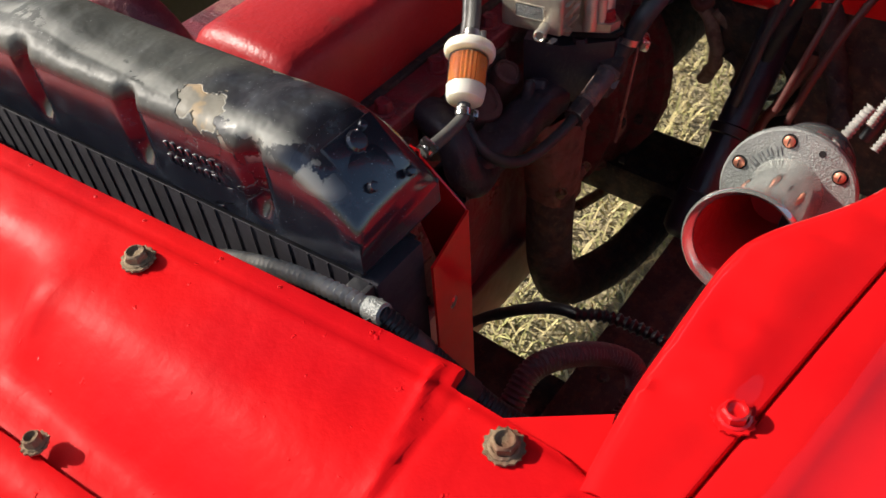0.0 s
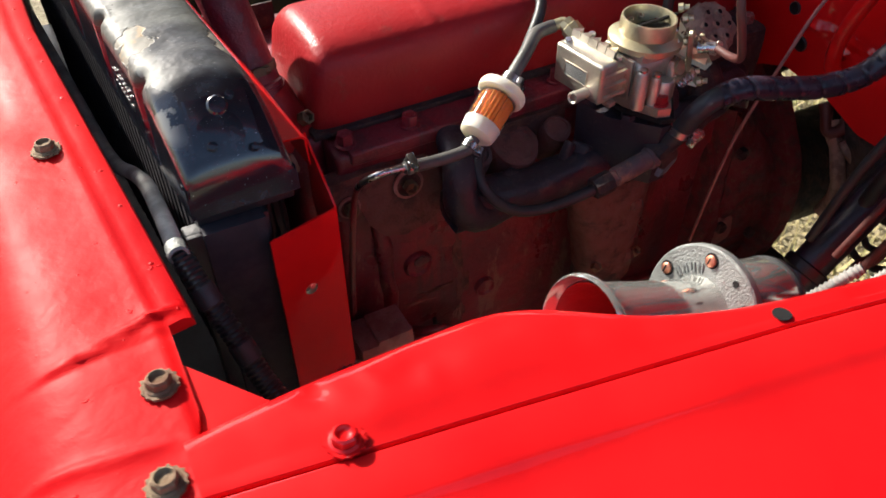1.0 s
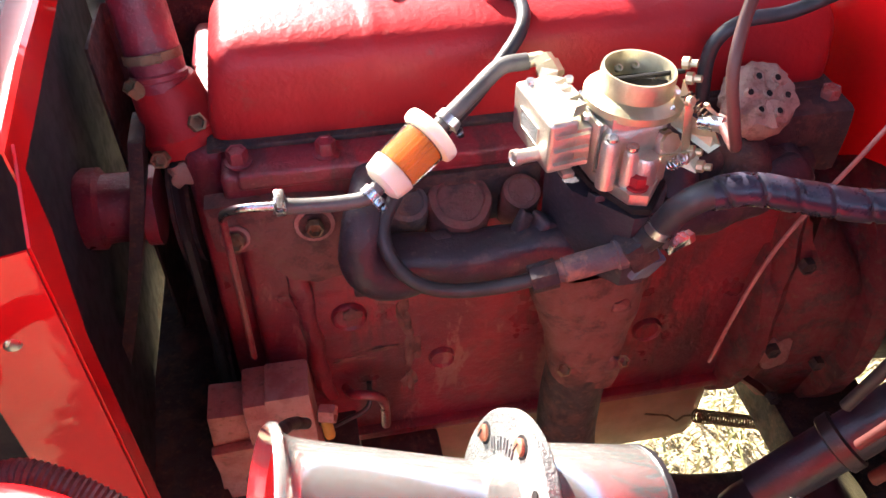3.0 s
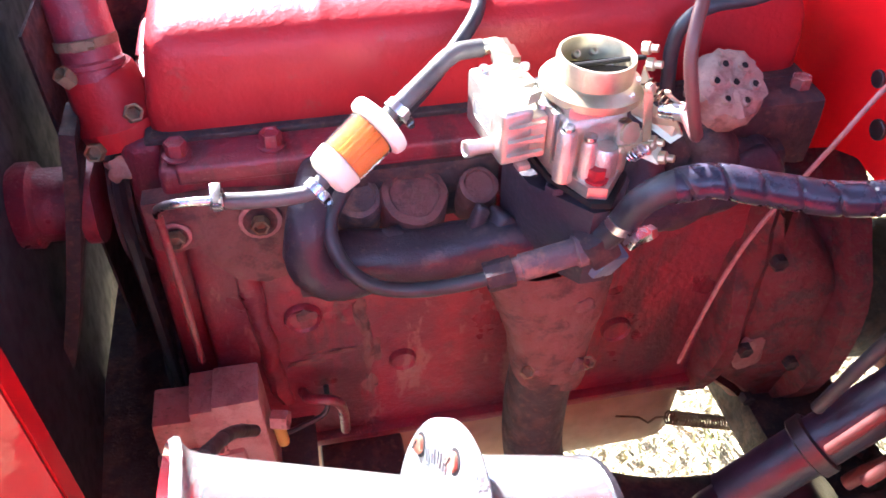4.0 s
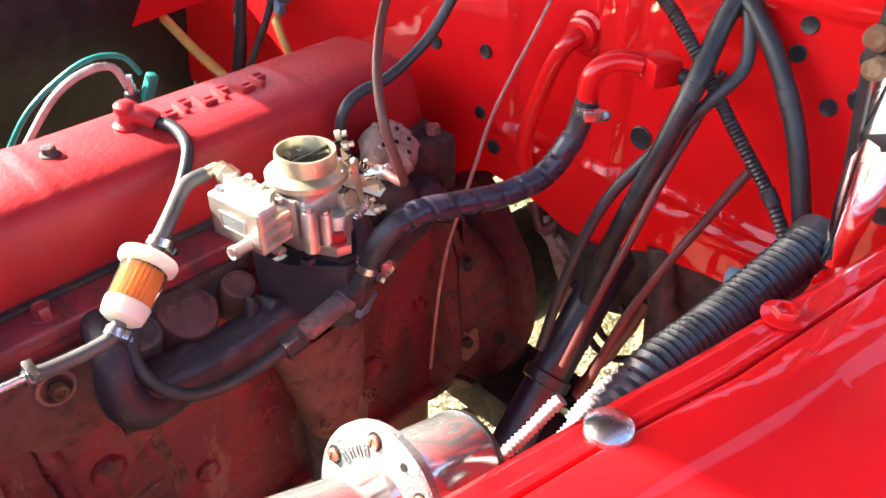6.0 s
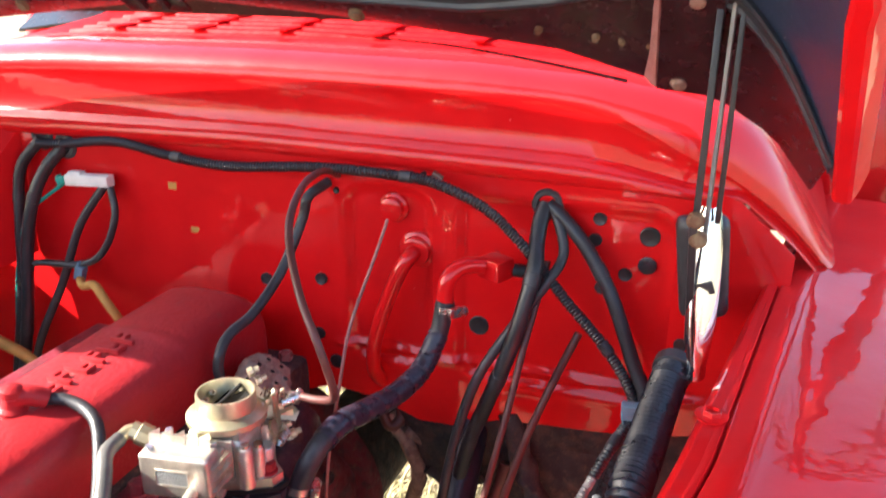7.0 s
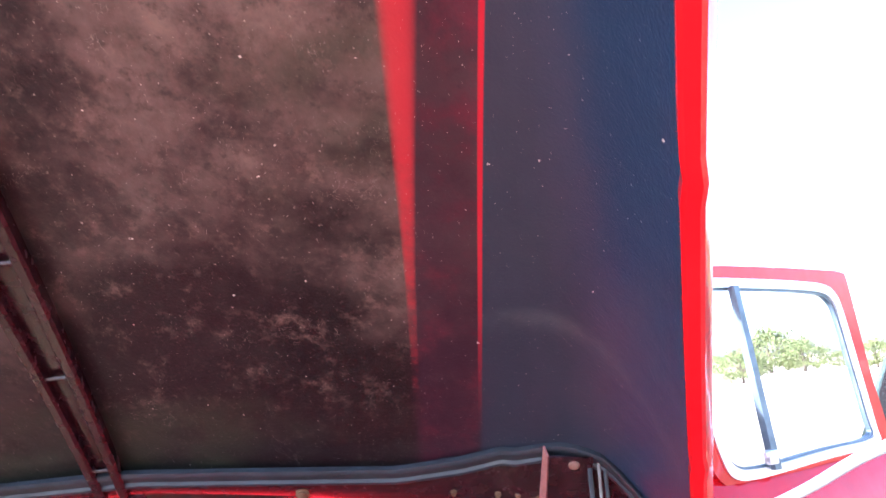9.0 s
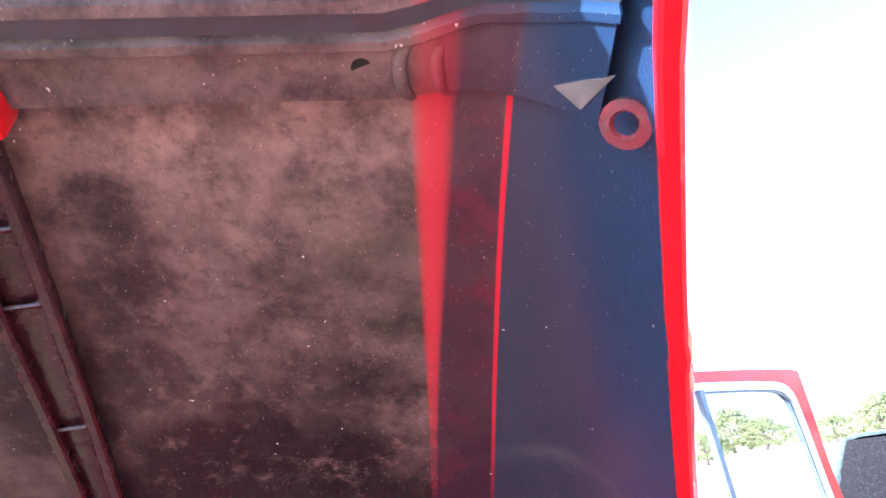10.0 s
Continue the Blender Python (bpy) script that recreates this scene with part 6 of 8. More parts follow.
def cowl():
    base = thing("cowl", (1.25, 0.6, 1.1), "glossy red cowl panel beneath the windscreen", "body panel")
    bm = blank()
    ys = [-0.115 + 0.010 * k for k in range(int(1.435 / 0.010))]
    rows = []
    for y in ys:
        b = across(y, (-0.115, -0.06, 0.0, 0.6), (1.052, 1.115, 1.172, 1.180))
        lip = max(b + 0.008, sum(cowl_lip(y + 0.02 * q) for q in (-1, 0, 1)) / 3)
        t = max(lip + 0.006, sum(cowl_top(y + 0.012 * q) for q in (-1, 0, 1)) / 3)
        out = max(0.0, 0.05 - (0.6 - abs(y - 0.6))) * 0.5
        g = min(1, max(0, (0.6 - abs(y - 0.6) - 0.02) / 0.1))
        h = (lip - b) / 0.094
        row = [(-0.001, b), (-0.010, b + 0.003 * h), (-0.014, b + 0.009 * h), (-0.014, b + 0.019 * h), (-0.011, b + 0.026 * h), (-0.002, b + 0.031 * h), (0.003, b + 0.036 * h), (0.005, b + 0.055 * h), (0.004, b + 0.078 * h), (0.000, lip - 0.004 * h), (-0.002, lip)]
        for q in range(1, 9):
            a = 0.5 * math.pi * q / 8
            row.append((-0.002 + 0.046 * (1 - math.cos(a)), lip + (t - lip) * math.sin(a)))
        row += [(0.058, t + 0.001), (0.061, t - 0.003 * g), (0.064, t + 0.002), (0.085, t + 0.003), (0.100, t + 0.004), (0.103, t + 0.001 * g), (0.106, t + 0.005), (0.14, t + 0.008), (0.20, t + 0.014), (0.35, t + 0.03), (0.5, t + 0.07)]
        rows.append([(FW + x + out, y, z) for x, z in row])
    sheet(bm, [r[:19] for r in rows], 0.0016)
    part("cowl_face", bm, RED, base)
    bm = blank()
    sheet(bm, [r[18:23] for r in rows], 0.0016)
    part("rain_gutter", bm, RED, base)
    bm = blank()
    sheet(bm, [r[22:] for r in rows], 0.0016)
    top = part("cowl_top", bm, WORN, base)
    # pressed louvre slats and cross bars of the air vent
    for k in range(6):
        bm = blank()
        x = 1.27 + 0.030 * k
        line = [(x, y, cowl_top(y) + 0.0050 + 0.09 * (x - 1.257)) for y in [0.20 + 0.03 * q for q in range(27)]]
        sheet(bm, [[(p[0], p[1], p[2] - 0.003), (p[0] + 0.004, p[1], p[2] + 0.004), (p[0] + 0.020, p[1], p[2] + 0.0045), (p[0] + 0.022, p[1], p[2] - 0.004)] for p in line], 0.001)
        part("vent_slat", bm, WORN, top)
    for y in (0.33, 0.47, 0.61, 0.75, 0.89):
        bm = blank()
        for q in range(5):
            x = 1.290 + 0.05 * q
            box(bm, (x, y, cowl_top(y) + 0.010 + 0.09 * (x - 1.257)), (0.052, 0.020, 0.003), 0.0010)
        part("vent_bar", bm, WORN, top)


def bay_sides():
    base = thing("inner_fender", (0.7, 1.25, 0.7), "dark inner fender panel across the engine bay", "body panel")
    bm = blank()
    rows = []
    for k in range(30):
        x = 0.30 + 0.86 * k / 29
        yy = float(np.interp(x, (0.3, 1.2), (1.10, 1.26)))
        rows.append([(x, yy + 0.13, 1.05), (x, yy + 0.10, 1.085), (x, yy, 1.09), (x, yy - 0.02, 1.075), (x, yy - 0.03, 0.98), (x, yy, 0.86), (x, yy + 0.03, 0.76), (x, yy + 0.04, 0.56)])
    sheet(bm, rows, 0.002)
    part("splash_panel", bm, BLACK, base)
    bm = blank()
    plate(bm, [(FW - 0.004, 0.985, 1.182), (1.125, 1.060, 1.182), (1.000, 1.128, 0.925), (FW - 0.004, 0.990, 0.992)], 0.002)
    part("gusset_plate", bm, WORN, base, "red triangular gusset plate")
    # black discs stand in for two dark open holes
    for p in ((1.108, 1.032, 1.10), (1.074, 1.058, 1.01)):
        bm = blank()
        lathe(bm, [(0.007, 0), (0.007, 0.001), (0, 0.001)], p, (-0.62, -0.78, 0), 12)
        part("hole_disc", bm, BLACK, base)
    # chassis rails
    for y, side in ((0.285, 1), (1.03, -1)):
        rail = thing("chassis_rail", (1.6, y, 0.40), "greasy black steel chassis rail", "chassis rail", "chassis rails")
        for nm, at, size in (("web", (1.6, y - side * 0.033, 0.47), (3.2, 0.009, 0.122)), ("top_flange", (1.6, y, 0.5355), (3.2, 0.075, 0.009)), ("bottom_flange", (1.6, y, 0.4045), (3.2, 0.075, 0.009))):
            bm = blank()
            box(bm, at, size, 0.003)
            part(nm, bm, SOOT, rail)
        for x in (0.70, 0.98, 1.22):
            bm = blank()
            lathe(bm, [(0.008, 0), (0.008, 0.002), (0.0055, 0.0055), (0, 0.006)], (x, y, 0.540), (0, 0, 1), 12)
            part("rivet", bm, SOOT, rail)
    bm = blank()
    box(bm, (0.66, 0.65, 0.43), (0.10, 0.80, 0.09), 0.01)
    solo("cross_member", bm, SOOT, "greasy black chassis cross member", "cross member")
    base = thing("rear_cross_member", (1.19, 0.6, 0.40), "greasy black cross member below the clutch housing", "cross member")
    bm = blank()
    box(bm, (1.225, 0.62, 0.42), (0.135, 0.60, 0.075), 0.012)
    part("beam", bm, SOOT, base)
    for x, y in ((1.185, 0.41), (1.262, 0.41), (1.19, 0.56)):
        bm = blank()
        hexhead(bm, (x, y, 0.457), (0, 0, 1), 0.018, 0.012, 0.8)
        part("bolt_head", bm, SOOT, base)
    bm = blank()
    box(bm, (0.30, 0.65, 0.52), (0.08, 0.90, 0.24), 0.01)
    solo("front_cross_member", bm, SOOT, "dark front cross member beneath the radiator", "cross member")


firewall()
cowl()
bay_sides()


# ---- hood ----
def hood_z(x):
    q = 1.05 - x
    return 1.375 + 0.84 * q - 0.20 * q * q


def hood_edge(x):
    return -0.069 + 0.16 * (1.08 - x)


def hood():
    base = thing("hood", (1.05, 0.62, 1.36), "open truck hood with a dusty black underside and red edges", "hood")
    nx, x0 = 46, 1.085
    mid = 0.60

    def half(x):
        """Points across half the hood, from its middle to its turned-down edge."""
        e = mid - hood_edge(x)
        pts = []
        for k in range(14):
            u = k / 13 * (e - 0.16)
            pts.append((u, 0.012 * (1 - (u / (e - 0.16)) ** 2)))
        for k in range(1, 25):
            q = math.sin(0.5 * math.pi * k / 24)
            pts.append((e - 0.16 * (1 - q), -0.142 * (0.72 * q**2.4 + 0.28 * q**5)))
        return pts

    def shadow_skirt(x, u):
        """Depth added to the unseen passenger's-side skirt, shaped to set where the hood's shadow falls."""
        q = max(0.0, min(1.0, 1 - (mid - hood_edge(x) + u) / 0.09))
        f = max(0.0, min(1.0, (x - 0.63) / 0.15))
        f = f * f * (3 - 2 * f)
        return q * q * (0.15 * f - 0.062 * (1 - f))

    rows = []
    # the unseen far corner is cut back further, to place the fender's shadow line
    def front_x(u):
        return 0.165 + (0.155 if u > 0 else 0.190) * (abs(u) / 0.6) ** 2

    for k in range(nx + 1):
        row = []
        pts = half(x0 + (0.32 - x0) * k / nx)
        lip = 0.0
        if k > nx - 3:
            lip = -0.003 * (k - nx + 3)
        # crease beside the raised middle
        full = [(-u, d) for u, d in reversed(pts[1:])] + pts
        for u, d in full:
            c = 0.006 * (1 / (1 + math.exp(-(abs(u) - 0.47) / 0.006)))
            x = x0 + (front_x(u) - x0) * k / nx
            n = Vector((0.84 - 0.40 * (1.05 - x), 0, 1)).normalized()
            p = Vector((x, mid - u, hood_z(x))) + n * (d + lip - c) - Vector((0, 0, shadow_skirt(x, u)))
            row.append(tuple(p))
        rows.append(row)
    bm = blank()
    sheet(bm, rows, 0.0)
    faces = bm.faces[:]
    bmesh.ops.recalc_face_normals(bm, faces=faces)
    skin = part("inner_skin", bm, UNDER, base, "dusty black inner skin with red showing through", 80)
    # outer skin sits over the inner one
    bm = blank()
    outer = []
    for k, row in enumerate(rows):
        o = []
        for j, p in enumerate(row):
            x = p[0]
            n = Vector((0.84 - 0.40 * (1.05 - x), 0, 1)).normalized()
            side = 1 if p[1] > mid else -1
            w = min(1.0, abs(p[1] - mid) / (mid - hood_edge(x)))
            push = n * 0.004 * (1 - w**6) + Vector((0, side, 0)) * 0.004 * w**6
            o.append(tuple(Vector(p) + push))
        outer.append(o)
    sheet(bm, outer, 0.0)
    part("outer_skin", bm, RED, base)
    # red hem along both long edges
    for side in (-1, 1):
        bm = blank()
        rr = []
        for k, row in enumerate(rows):
            p = Vector(row[-1] if side < 0 else row[0])
            kink = 0.002 if k in (13, 30) else 0
            rr.append([tuple(p + Vector((0, side * y, z))) for y, z in ((-0.006 + kink, 0.012), (-0.006 + kink, 0.001), (-0.003 + kink, -0.002), (0.006 + kink, -0.003), (0.0095 + kink, -0.001), (0.014 + kink, 0.010), (0.018 + kink * 0.5, 0.026), (0.018, 0.045), (0.013, 0.075), (0.004, 0.11))])
        sheet(bm, rr, 0.0012)
        part("edge_hem", bm, RED, base, "bright red folded edge", 16)
    # rear brace with its rubber seal
    bm = blank()
    br, seal = [], []
    for k in range(80):
        y = -0.058 + 1.316 * k / 79
        w = abs(y - mid)
        lift = float(np.interp(w, (0, 0.14, 0.33, 0.41, 0.47, 0.53, 0.575, 0.61, 0.64, 0.665), (0.028, 0.018, 0.004, 0.016, 0.034, 0.044, 0.040, 0.012, -0.020, -0.035)))
        xf = 1.038 - lift * 0.8
        zb = float(np.interp(w, (0, 0.21, 0.41, 0.57, 0.62, 0.66), (1.369, 1.356, 1.336, 1.294, 1.262, 1.21)))

        def under(x, gap):
            """A place just below the skin at this width."""
            e = mid - hood_edge(x)
            q = max(0.0, min(1.0, 1 - (e - w) / 0.16))
            n = Vector((0.84 - 0.40 * (1.05 - x), 0, 1)).normalized()
            return tuple(Vector((x, y, hood_z(x))) + n * (-0.142 * (0.72 * q**2.4 + 0.28 * q**5) - (0.006 if w > 0.47 else 0) - gap))

        br.append([(1.092, y, zb + 0.012), (1.090, y, zb), under(xf + 0.020, 0.003), under(xf, -0.003)])
        seal.append([under(xf + q, g) for q, g in ((-0.006, 0.000), (-0.006, 0.006), (-0.004, 0.008), (0.000, 0.008), (0.002, 0.0045), (0.010, 0.0045), (0.012, 0.008), (0.015, 0.0085), (0.018, 0.006), (0.018, 0.001))])
    sheet(bm, br, 0.002)
    brace = part("rear_brace", bm, BRACE, base, "dark brown rear brace")
    bm = blank()
    sheet(bm, seal, 0.001)
    part("rubber_seal", bm, SEAL, base, "blue-black rubber seal")
    for y in (0.397, 0.205, 0.150, 0.125, 0.100, 0.84):
        bm = blank()
        r = 0.0065 if y in (0.397, 0.84) else 0.003
        lathe(bm, [(r * 1.4, 0), (r * 1.4, 0.0015), (r, 0.002), (r, 0.005), (0, 0.005)], (1.062, y, 1.362 - 0.03 * max(0, 0.3 - y) * 3), (-0.8, 0, -0.6), 12)
        part("brace_bolt", bm, BOLT, brace)
    # hinge plate: a folded bracket standing off the brace
    bm = blank()
    plate(bm, [(0.984, 0.086, 1.398), (0.984, 0.036, 1.394), (1.086, 0.046, 1.298), (1.086, 0.092, 1.302)], 0.003)
    hinge = part("hinge_plate", bm, BRACE, base)
    bm = blank()
    sheet(bm, [[(0.984, 0.086, 1.398), (0.985, 0.088, 1.403), (0.988, 0.090, 1.410)], [(1.060, 0.091, 1.326), (1.061, 0.094, 1.330), (1.064, 0.098, 1.336)], [(1.086, 0.092, 1.302), (1.087, 0.097, 1.305), (1.091, 0.104, 1.311)]], 0.0025)
    part("folded_lip", bm, TANRED, hinge, "rust-tinted folded lip")
    # paler blue-grey strip puts the lit right edge into the colour
    bm = blank()
    sheet(bm, [[(0.984, 0.036, 1.394), (0.990, 0.032, 1.402)], [(1.086, 0.046, 1.298), (1.092, 0.042, 1.306)]], 0.0022)
    part("lit_edge", bm, STEELBLUE, hinge)
    for p in ((0.992, 0.058, 1.388), (1.076, 0.071, 1.308)):
        bm = blank()
        n, ring, hub = 11, [], []
        for k in range(2 * n):
            a, r = math.pi * k / n, 0.0115 if k % 2 else 0.0090
            ring.append(bm.verts.new((r * math.cos(a), r * math.sin(a), 0.0005 if k % 2 else 0.0012)))
            hub.append(bm.verts.new((0.0065 * math.cos(a), 0.0065 * math.sin(a), 0.0022)))
        for k in range(2 * n):
            q = (k + 1) % (2 * n)
            bm.faces.new((ring[k], ring[q], hub[q], hub[k]))
        put(bm, bm.verts[:], p, (-0.68, 0, -0.73))
        lathe(bm, [(0.0068, 0.002), (0.0066, 0.005), (0.004, 0.006), (0, 0.0055)], p, (-0.68, 0, -0.73), 14)
        part("hinge_bolt", bm, TAN, hinge, "rust-tan bolt with a toothed washer")
    # lower fold of the brace, its edge catching the light
    bm = blank()
    tube(bm, [(1.080, 0.120, 1.306), (1.078, 0.20, 1.320), (1.076, 0.30, 1.333), (1.074, 0.42, 1.340)], 0.0022, 6, 0.02, taper=0.4)
    part("brace_fold", bm, BRACE, brace)
    # diagonal stiffener, a channel of folded steel with rungs
    def rail(x, k):
        return 0.515 + 0.18 * (x - 0.451) + k * (0.048 - 0.018 * max(0, (x - 0.6) / 0.45))

    for k in (0, 1):
        bm = blank()
        rr = []
        for j in range(30):
            x = 1.05 + (0.36 - 1.05) * j / 29
            y, z = rail(x, k), hood_z(x) - 0.004
            rr.append([(x, y - 0.006, z + 0.012), (x, y - 0.007, z - 0.006), (x, y - 0.004, z - 0.010), (x, y + 0.004, z - 0.010), (x, y + 0.007, z - 0.006), (x, y + 0.006, z + 0.012)])
        sheet(bm, rr, 0.0012)
        part("stiffener_rail", bm, BRACE, base, "dark folded-steel stiffener")
    bm = blank()
    sheet(bm, [[(x, rail(x, 0) + 0.004, hood_z(x) + 0.004), (x, (rail(x, 0) + rail(x, 1)) / 2, hood_z(x) + 0.001), (x, rail(x, 1) - 0.004, hood_z(x) + 0.004)] for x in [1.05 - 0.03 * q for q in range(24)]], 0.0012)
    part("stiffener_web", bm, BRACE, base)
    for q in (0, 1):
        bm = blank()
        box(bm, (1.052, rail(1.05, q) + (0.012 if q else -0.012), hood_z(1.052) - 0.006), (0.022, 0.030, 0.003), 0.001, pose(0, 0, 0, 0, 40, 0))
        part("stiffener_foot", bm, BRACE, base)
    for x in (1.0, 0.86, 0.72, 0.575, 0.50):
        bm = blank()
        box(bm, (x, (rail(x, 0) + rail(x, 1)) / 2, hood_z(x) - 0.006), (0.008, rail(x, 1) - rail(x, 0), 0.004), 0.001)
        part("stiffener_rung", bm, BRACE, base)
    # front brace with its stamped details
    bm = blank()
    fr = []

    def skin_at(x, y, gap):
        """A place below the inner skin."""
        w = abs(y - mid)
        q = max(0.0, min(1.0, 1 - (mid - hood_edge(x) - w) / 0.16))
        n = Vector((0.84 - 0.40 * (1.05 - x), 0, 1)).normalized()
        return tuple(Vector((x, y, hood_z(x))) + n * (-0.142 * (0.72 * q**2.4 + 0.28 * q**5) - (0.006 if w > 0.47 else 0) - gap))

    for k in range(80):
        y = 0.066 + 1.068 * k / 79
        w = abs(y - mid)
        dip = float(np.interp(w, (0, 0.40, 0.43, 0.48, 0.51, 0.535), (0, 0, 0.004, 0.022, 0.034, 0.055)))
        bow = float(np.interp(w, (0, 0.13, 0.40, 0.53, 0.6), (0.334, 0.338, 0.364, 0.360, 0.358)))
        fr.append([skin_at(bow + q, y, drop) for q, drop in ((0.070 - dip * 0.2, 0.002), (0.066 - dip * 0.2, 0.009), (0.030 - dip, 0.011), (0.027 - dip, 0.016), (0.022 - dip, 0.0165), (0.019 - dip, 0.008), (0.004 - dip, 0.008), (0.001 - dip, 0.0165), (-0.005 - dip, 0.016), (-0.009 - dip, 0.002))])
    sheet(bm, fr, 0.0016)
    front = part("front_brace", bm, BRACED, base)
    bm = blank()
    sheet(bm, [[(p[k][0], p[k][1], p[k][2] - 0.0015) for k in (5, 6)] for p in fr], 0.001)
    part("front_seal", bm, SEAL, front, "blue-black rubber strip in the groove")
    bm = blank()
    lathe(bm, [(0.0075, 0), (0.0075, 0.0012), (0, 0.0012)], (0.398, 0.222, hood_z(0.398) - 0.0125), (-0.5, 0, -1), 16)
    part("drain_hole", bm, SHADE, front)
    for dy in (0.0, 0.028):
        bm = blank()
        tube(bm, [(0.428, 0.160 + dy, hood_z(0.428) - 0.006), (0.418, 0.166 + dy, hood_z(0.418) - 0.012), (0.396, 0.166 + dy, hood_z(0.396) - 0.013), (0.386, 0.158 + dy, hood_z(0.386) - 0.010)], 0.006, 10)
        part("stamped_rib", bm, BRACED, front)
    bm = blank()
    lathe(bm, [(0.017, 0), (0.017, 0.003), (0.010, 0.004), (0.008, 0.001)], skin_at(0.400, 0.056, 0.012), (-0.6, 0.5, -0.6), 18)
    part("tie_loop", bm, MAROON, front)
    bm = blank()
    plate(bm, [skin_at(0.404, 0.090, 0.010), skin_at(0.372, 0.063, 0.010), skin_at(0.412, 0.075, 0.010)], 0.002)
    part("corner_tab", bm, CAST, front)


BRACE = plain("dark maroon brace paint", (0.026, 0.008, 0.011), 0.22, var=1.6)
SEAL = plain("blue-black rubber seal", (0.025, 0.032, 0.042), 0.38, var=1.4)
hood()


# ---- hood prop, hinge plate and ribbed boot ----
def hood_prop():
    base = thing("hood_hinge_arm", (0.99, 0.03, 1.03), "dark steel hood hinge arm with a bright chromed lower plate", "hinge")
    for nm, a, b, mat, w in (("strut", (1.000, 0.040, 1.405), (0.985, 0.040, 1.196), BLACK, 0.0042), ("rod", (0.998, 0.029, 1.400), (0.990, 0.031, 1.190), CAST, 0.0026), ("rod", (1.002, 0.022, 1.392), (0.996, 0.022, 1.20), BLACK, 0.0034)):
        bm = blank()
        a, b = Vector(a), Vector(b)
        box(bm, tuple((a + b) / 2), (w * 1.4, w * 2, (a - b).length), 0.0010, frame_of(a - b))
        part(nm, bm, mat, base)
    # folded chromed plate: a broad face with a narrow return along one side
    top, low = Vector((1.008, 0.029, 1.210)), Vector((0.976, 0.024, 1.052))
    rows = []
    for k in range(13):
        u = k / 12
        c = top.lerp(low, u)
        w = 0.0035 + 0.0055 * math.sin(math.pi * min(1, u * 1.1)) ** 0.6
        rows.append([tuple(c + Vector(p)) for p in ((0.004, w + 0.003, 0), (0.0, w, 0), (-0.0015, 0.4 * w, 0), (-0.001, -0.4 * w, 0), (0.002, -w, 0), (0.010, -w - 0.003, 0))])
    bm = blank()
    sheet(bm, rows, 0.0022)
    face = part("lower_plate", bm, CHROME, base, "bright chromed lower plate")
    bm = blank()
    box(bm, (0.992, 0.0265, 1.138), (0.004, 0.018, 0.012), 0.001, pose(0, 0, 0, -20, 0, 0))
    part("dark_band", bm, BLACK, face)
    bm = blank()
    box(bm, (0.990, 0.038, 1.14), (0.007, 0.007, 0.13), 0.002, pose(0, 0, 0, -3, -10, 0))
    part("side_link", bm, BLACK, base)
    for y, z in ((0.036, 1.188), (0.040, 1.205)):
        bm = blank()
        lathe(bm, [(0, 0), (0.008, 0), (0.008, 0.005), (0.005, 0.008), (0, 0.008)], (0.983, y, z), (-1, 0, 0.1), 12)
        part("pivot", bm, BOLT, base)
    base = thing("rubber_bumper", (1.10, 0.033, 1.06), "black rubber pad in the hinge pocket", "rubber pad")
    bm = blank()
    v = box(bm, (1.104, 0.031, 1.116), (0.026, 0.050, 0.118), 0.012, pose(0, 0, 0, -6, -10, 0), 4)
    wobble(bm, v, 0.03, 0.004)
    pad = part("pad", bm, RUBBER, base)
    bm = blank()
    lathe(bm, [(0.008, 0), (0.008, 0.003), (0.005, 0.004), (0, 0.0035)], (1.089, 0.034, 1.150), (-1, 0, 0.2), 14)
    part("stud", bm, GLOSSY, pad)



hood_prop()
DUCT = hose("ribbed_duct", [(1.004, 0.044, 1.050), (0.975, 0.048, 1.044), (0.93, 0.053, 1.036), (0.88, 0.057, 1.031), (0.845, 0.060, 1.030), (0.82, 0.062, 1.026), (0.800, 0.063, 1.008), (0.788, 0.062, 0.970)], 0.0178, GLOSSY, "thick black corrugated duct lying along the fender", 0.0058, 0.0022, 20)
for a, d in (((0.999, 0.0445, 1.0492), (0.029, -0.004, 0.006)), ((0.790, 0.0622, 0.976), (0.012, 0.001, 0.038))):
    bm = blank()
    lathe(bm, [(0.0166, -0.007), (0.0196, -0.006), (0.0198, 0.006), (0.0168, 0.007)], a, d, 20, True)
    part("end_cuff", bm, RUBBER, DUCT, "smooth rubber end cuff")

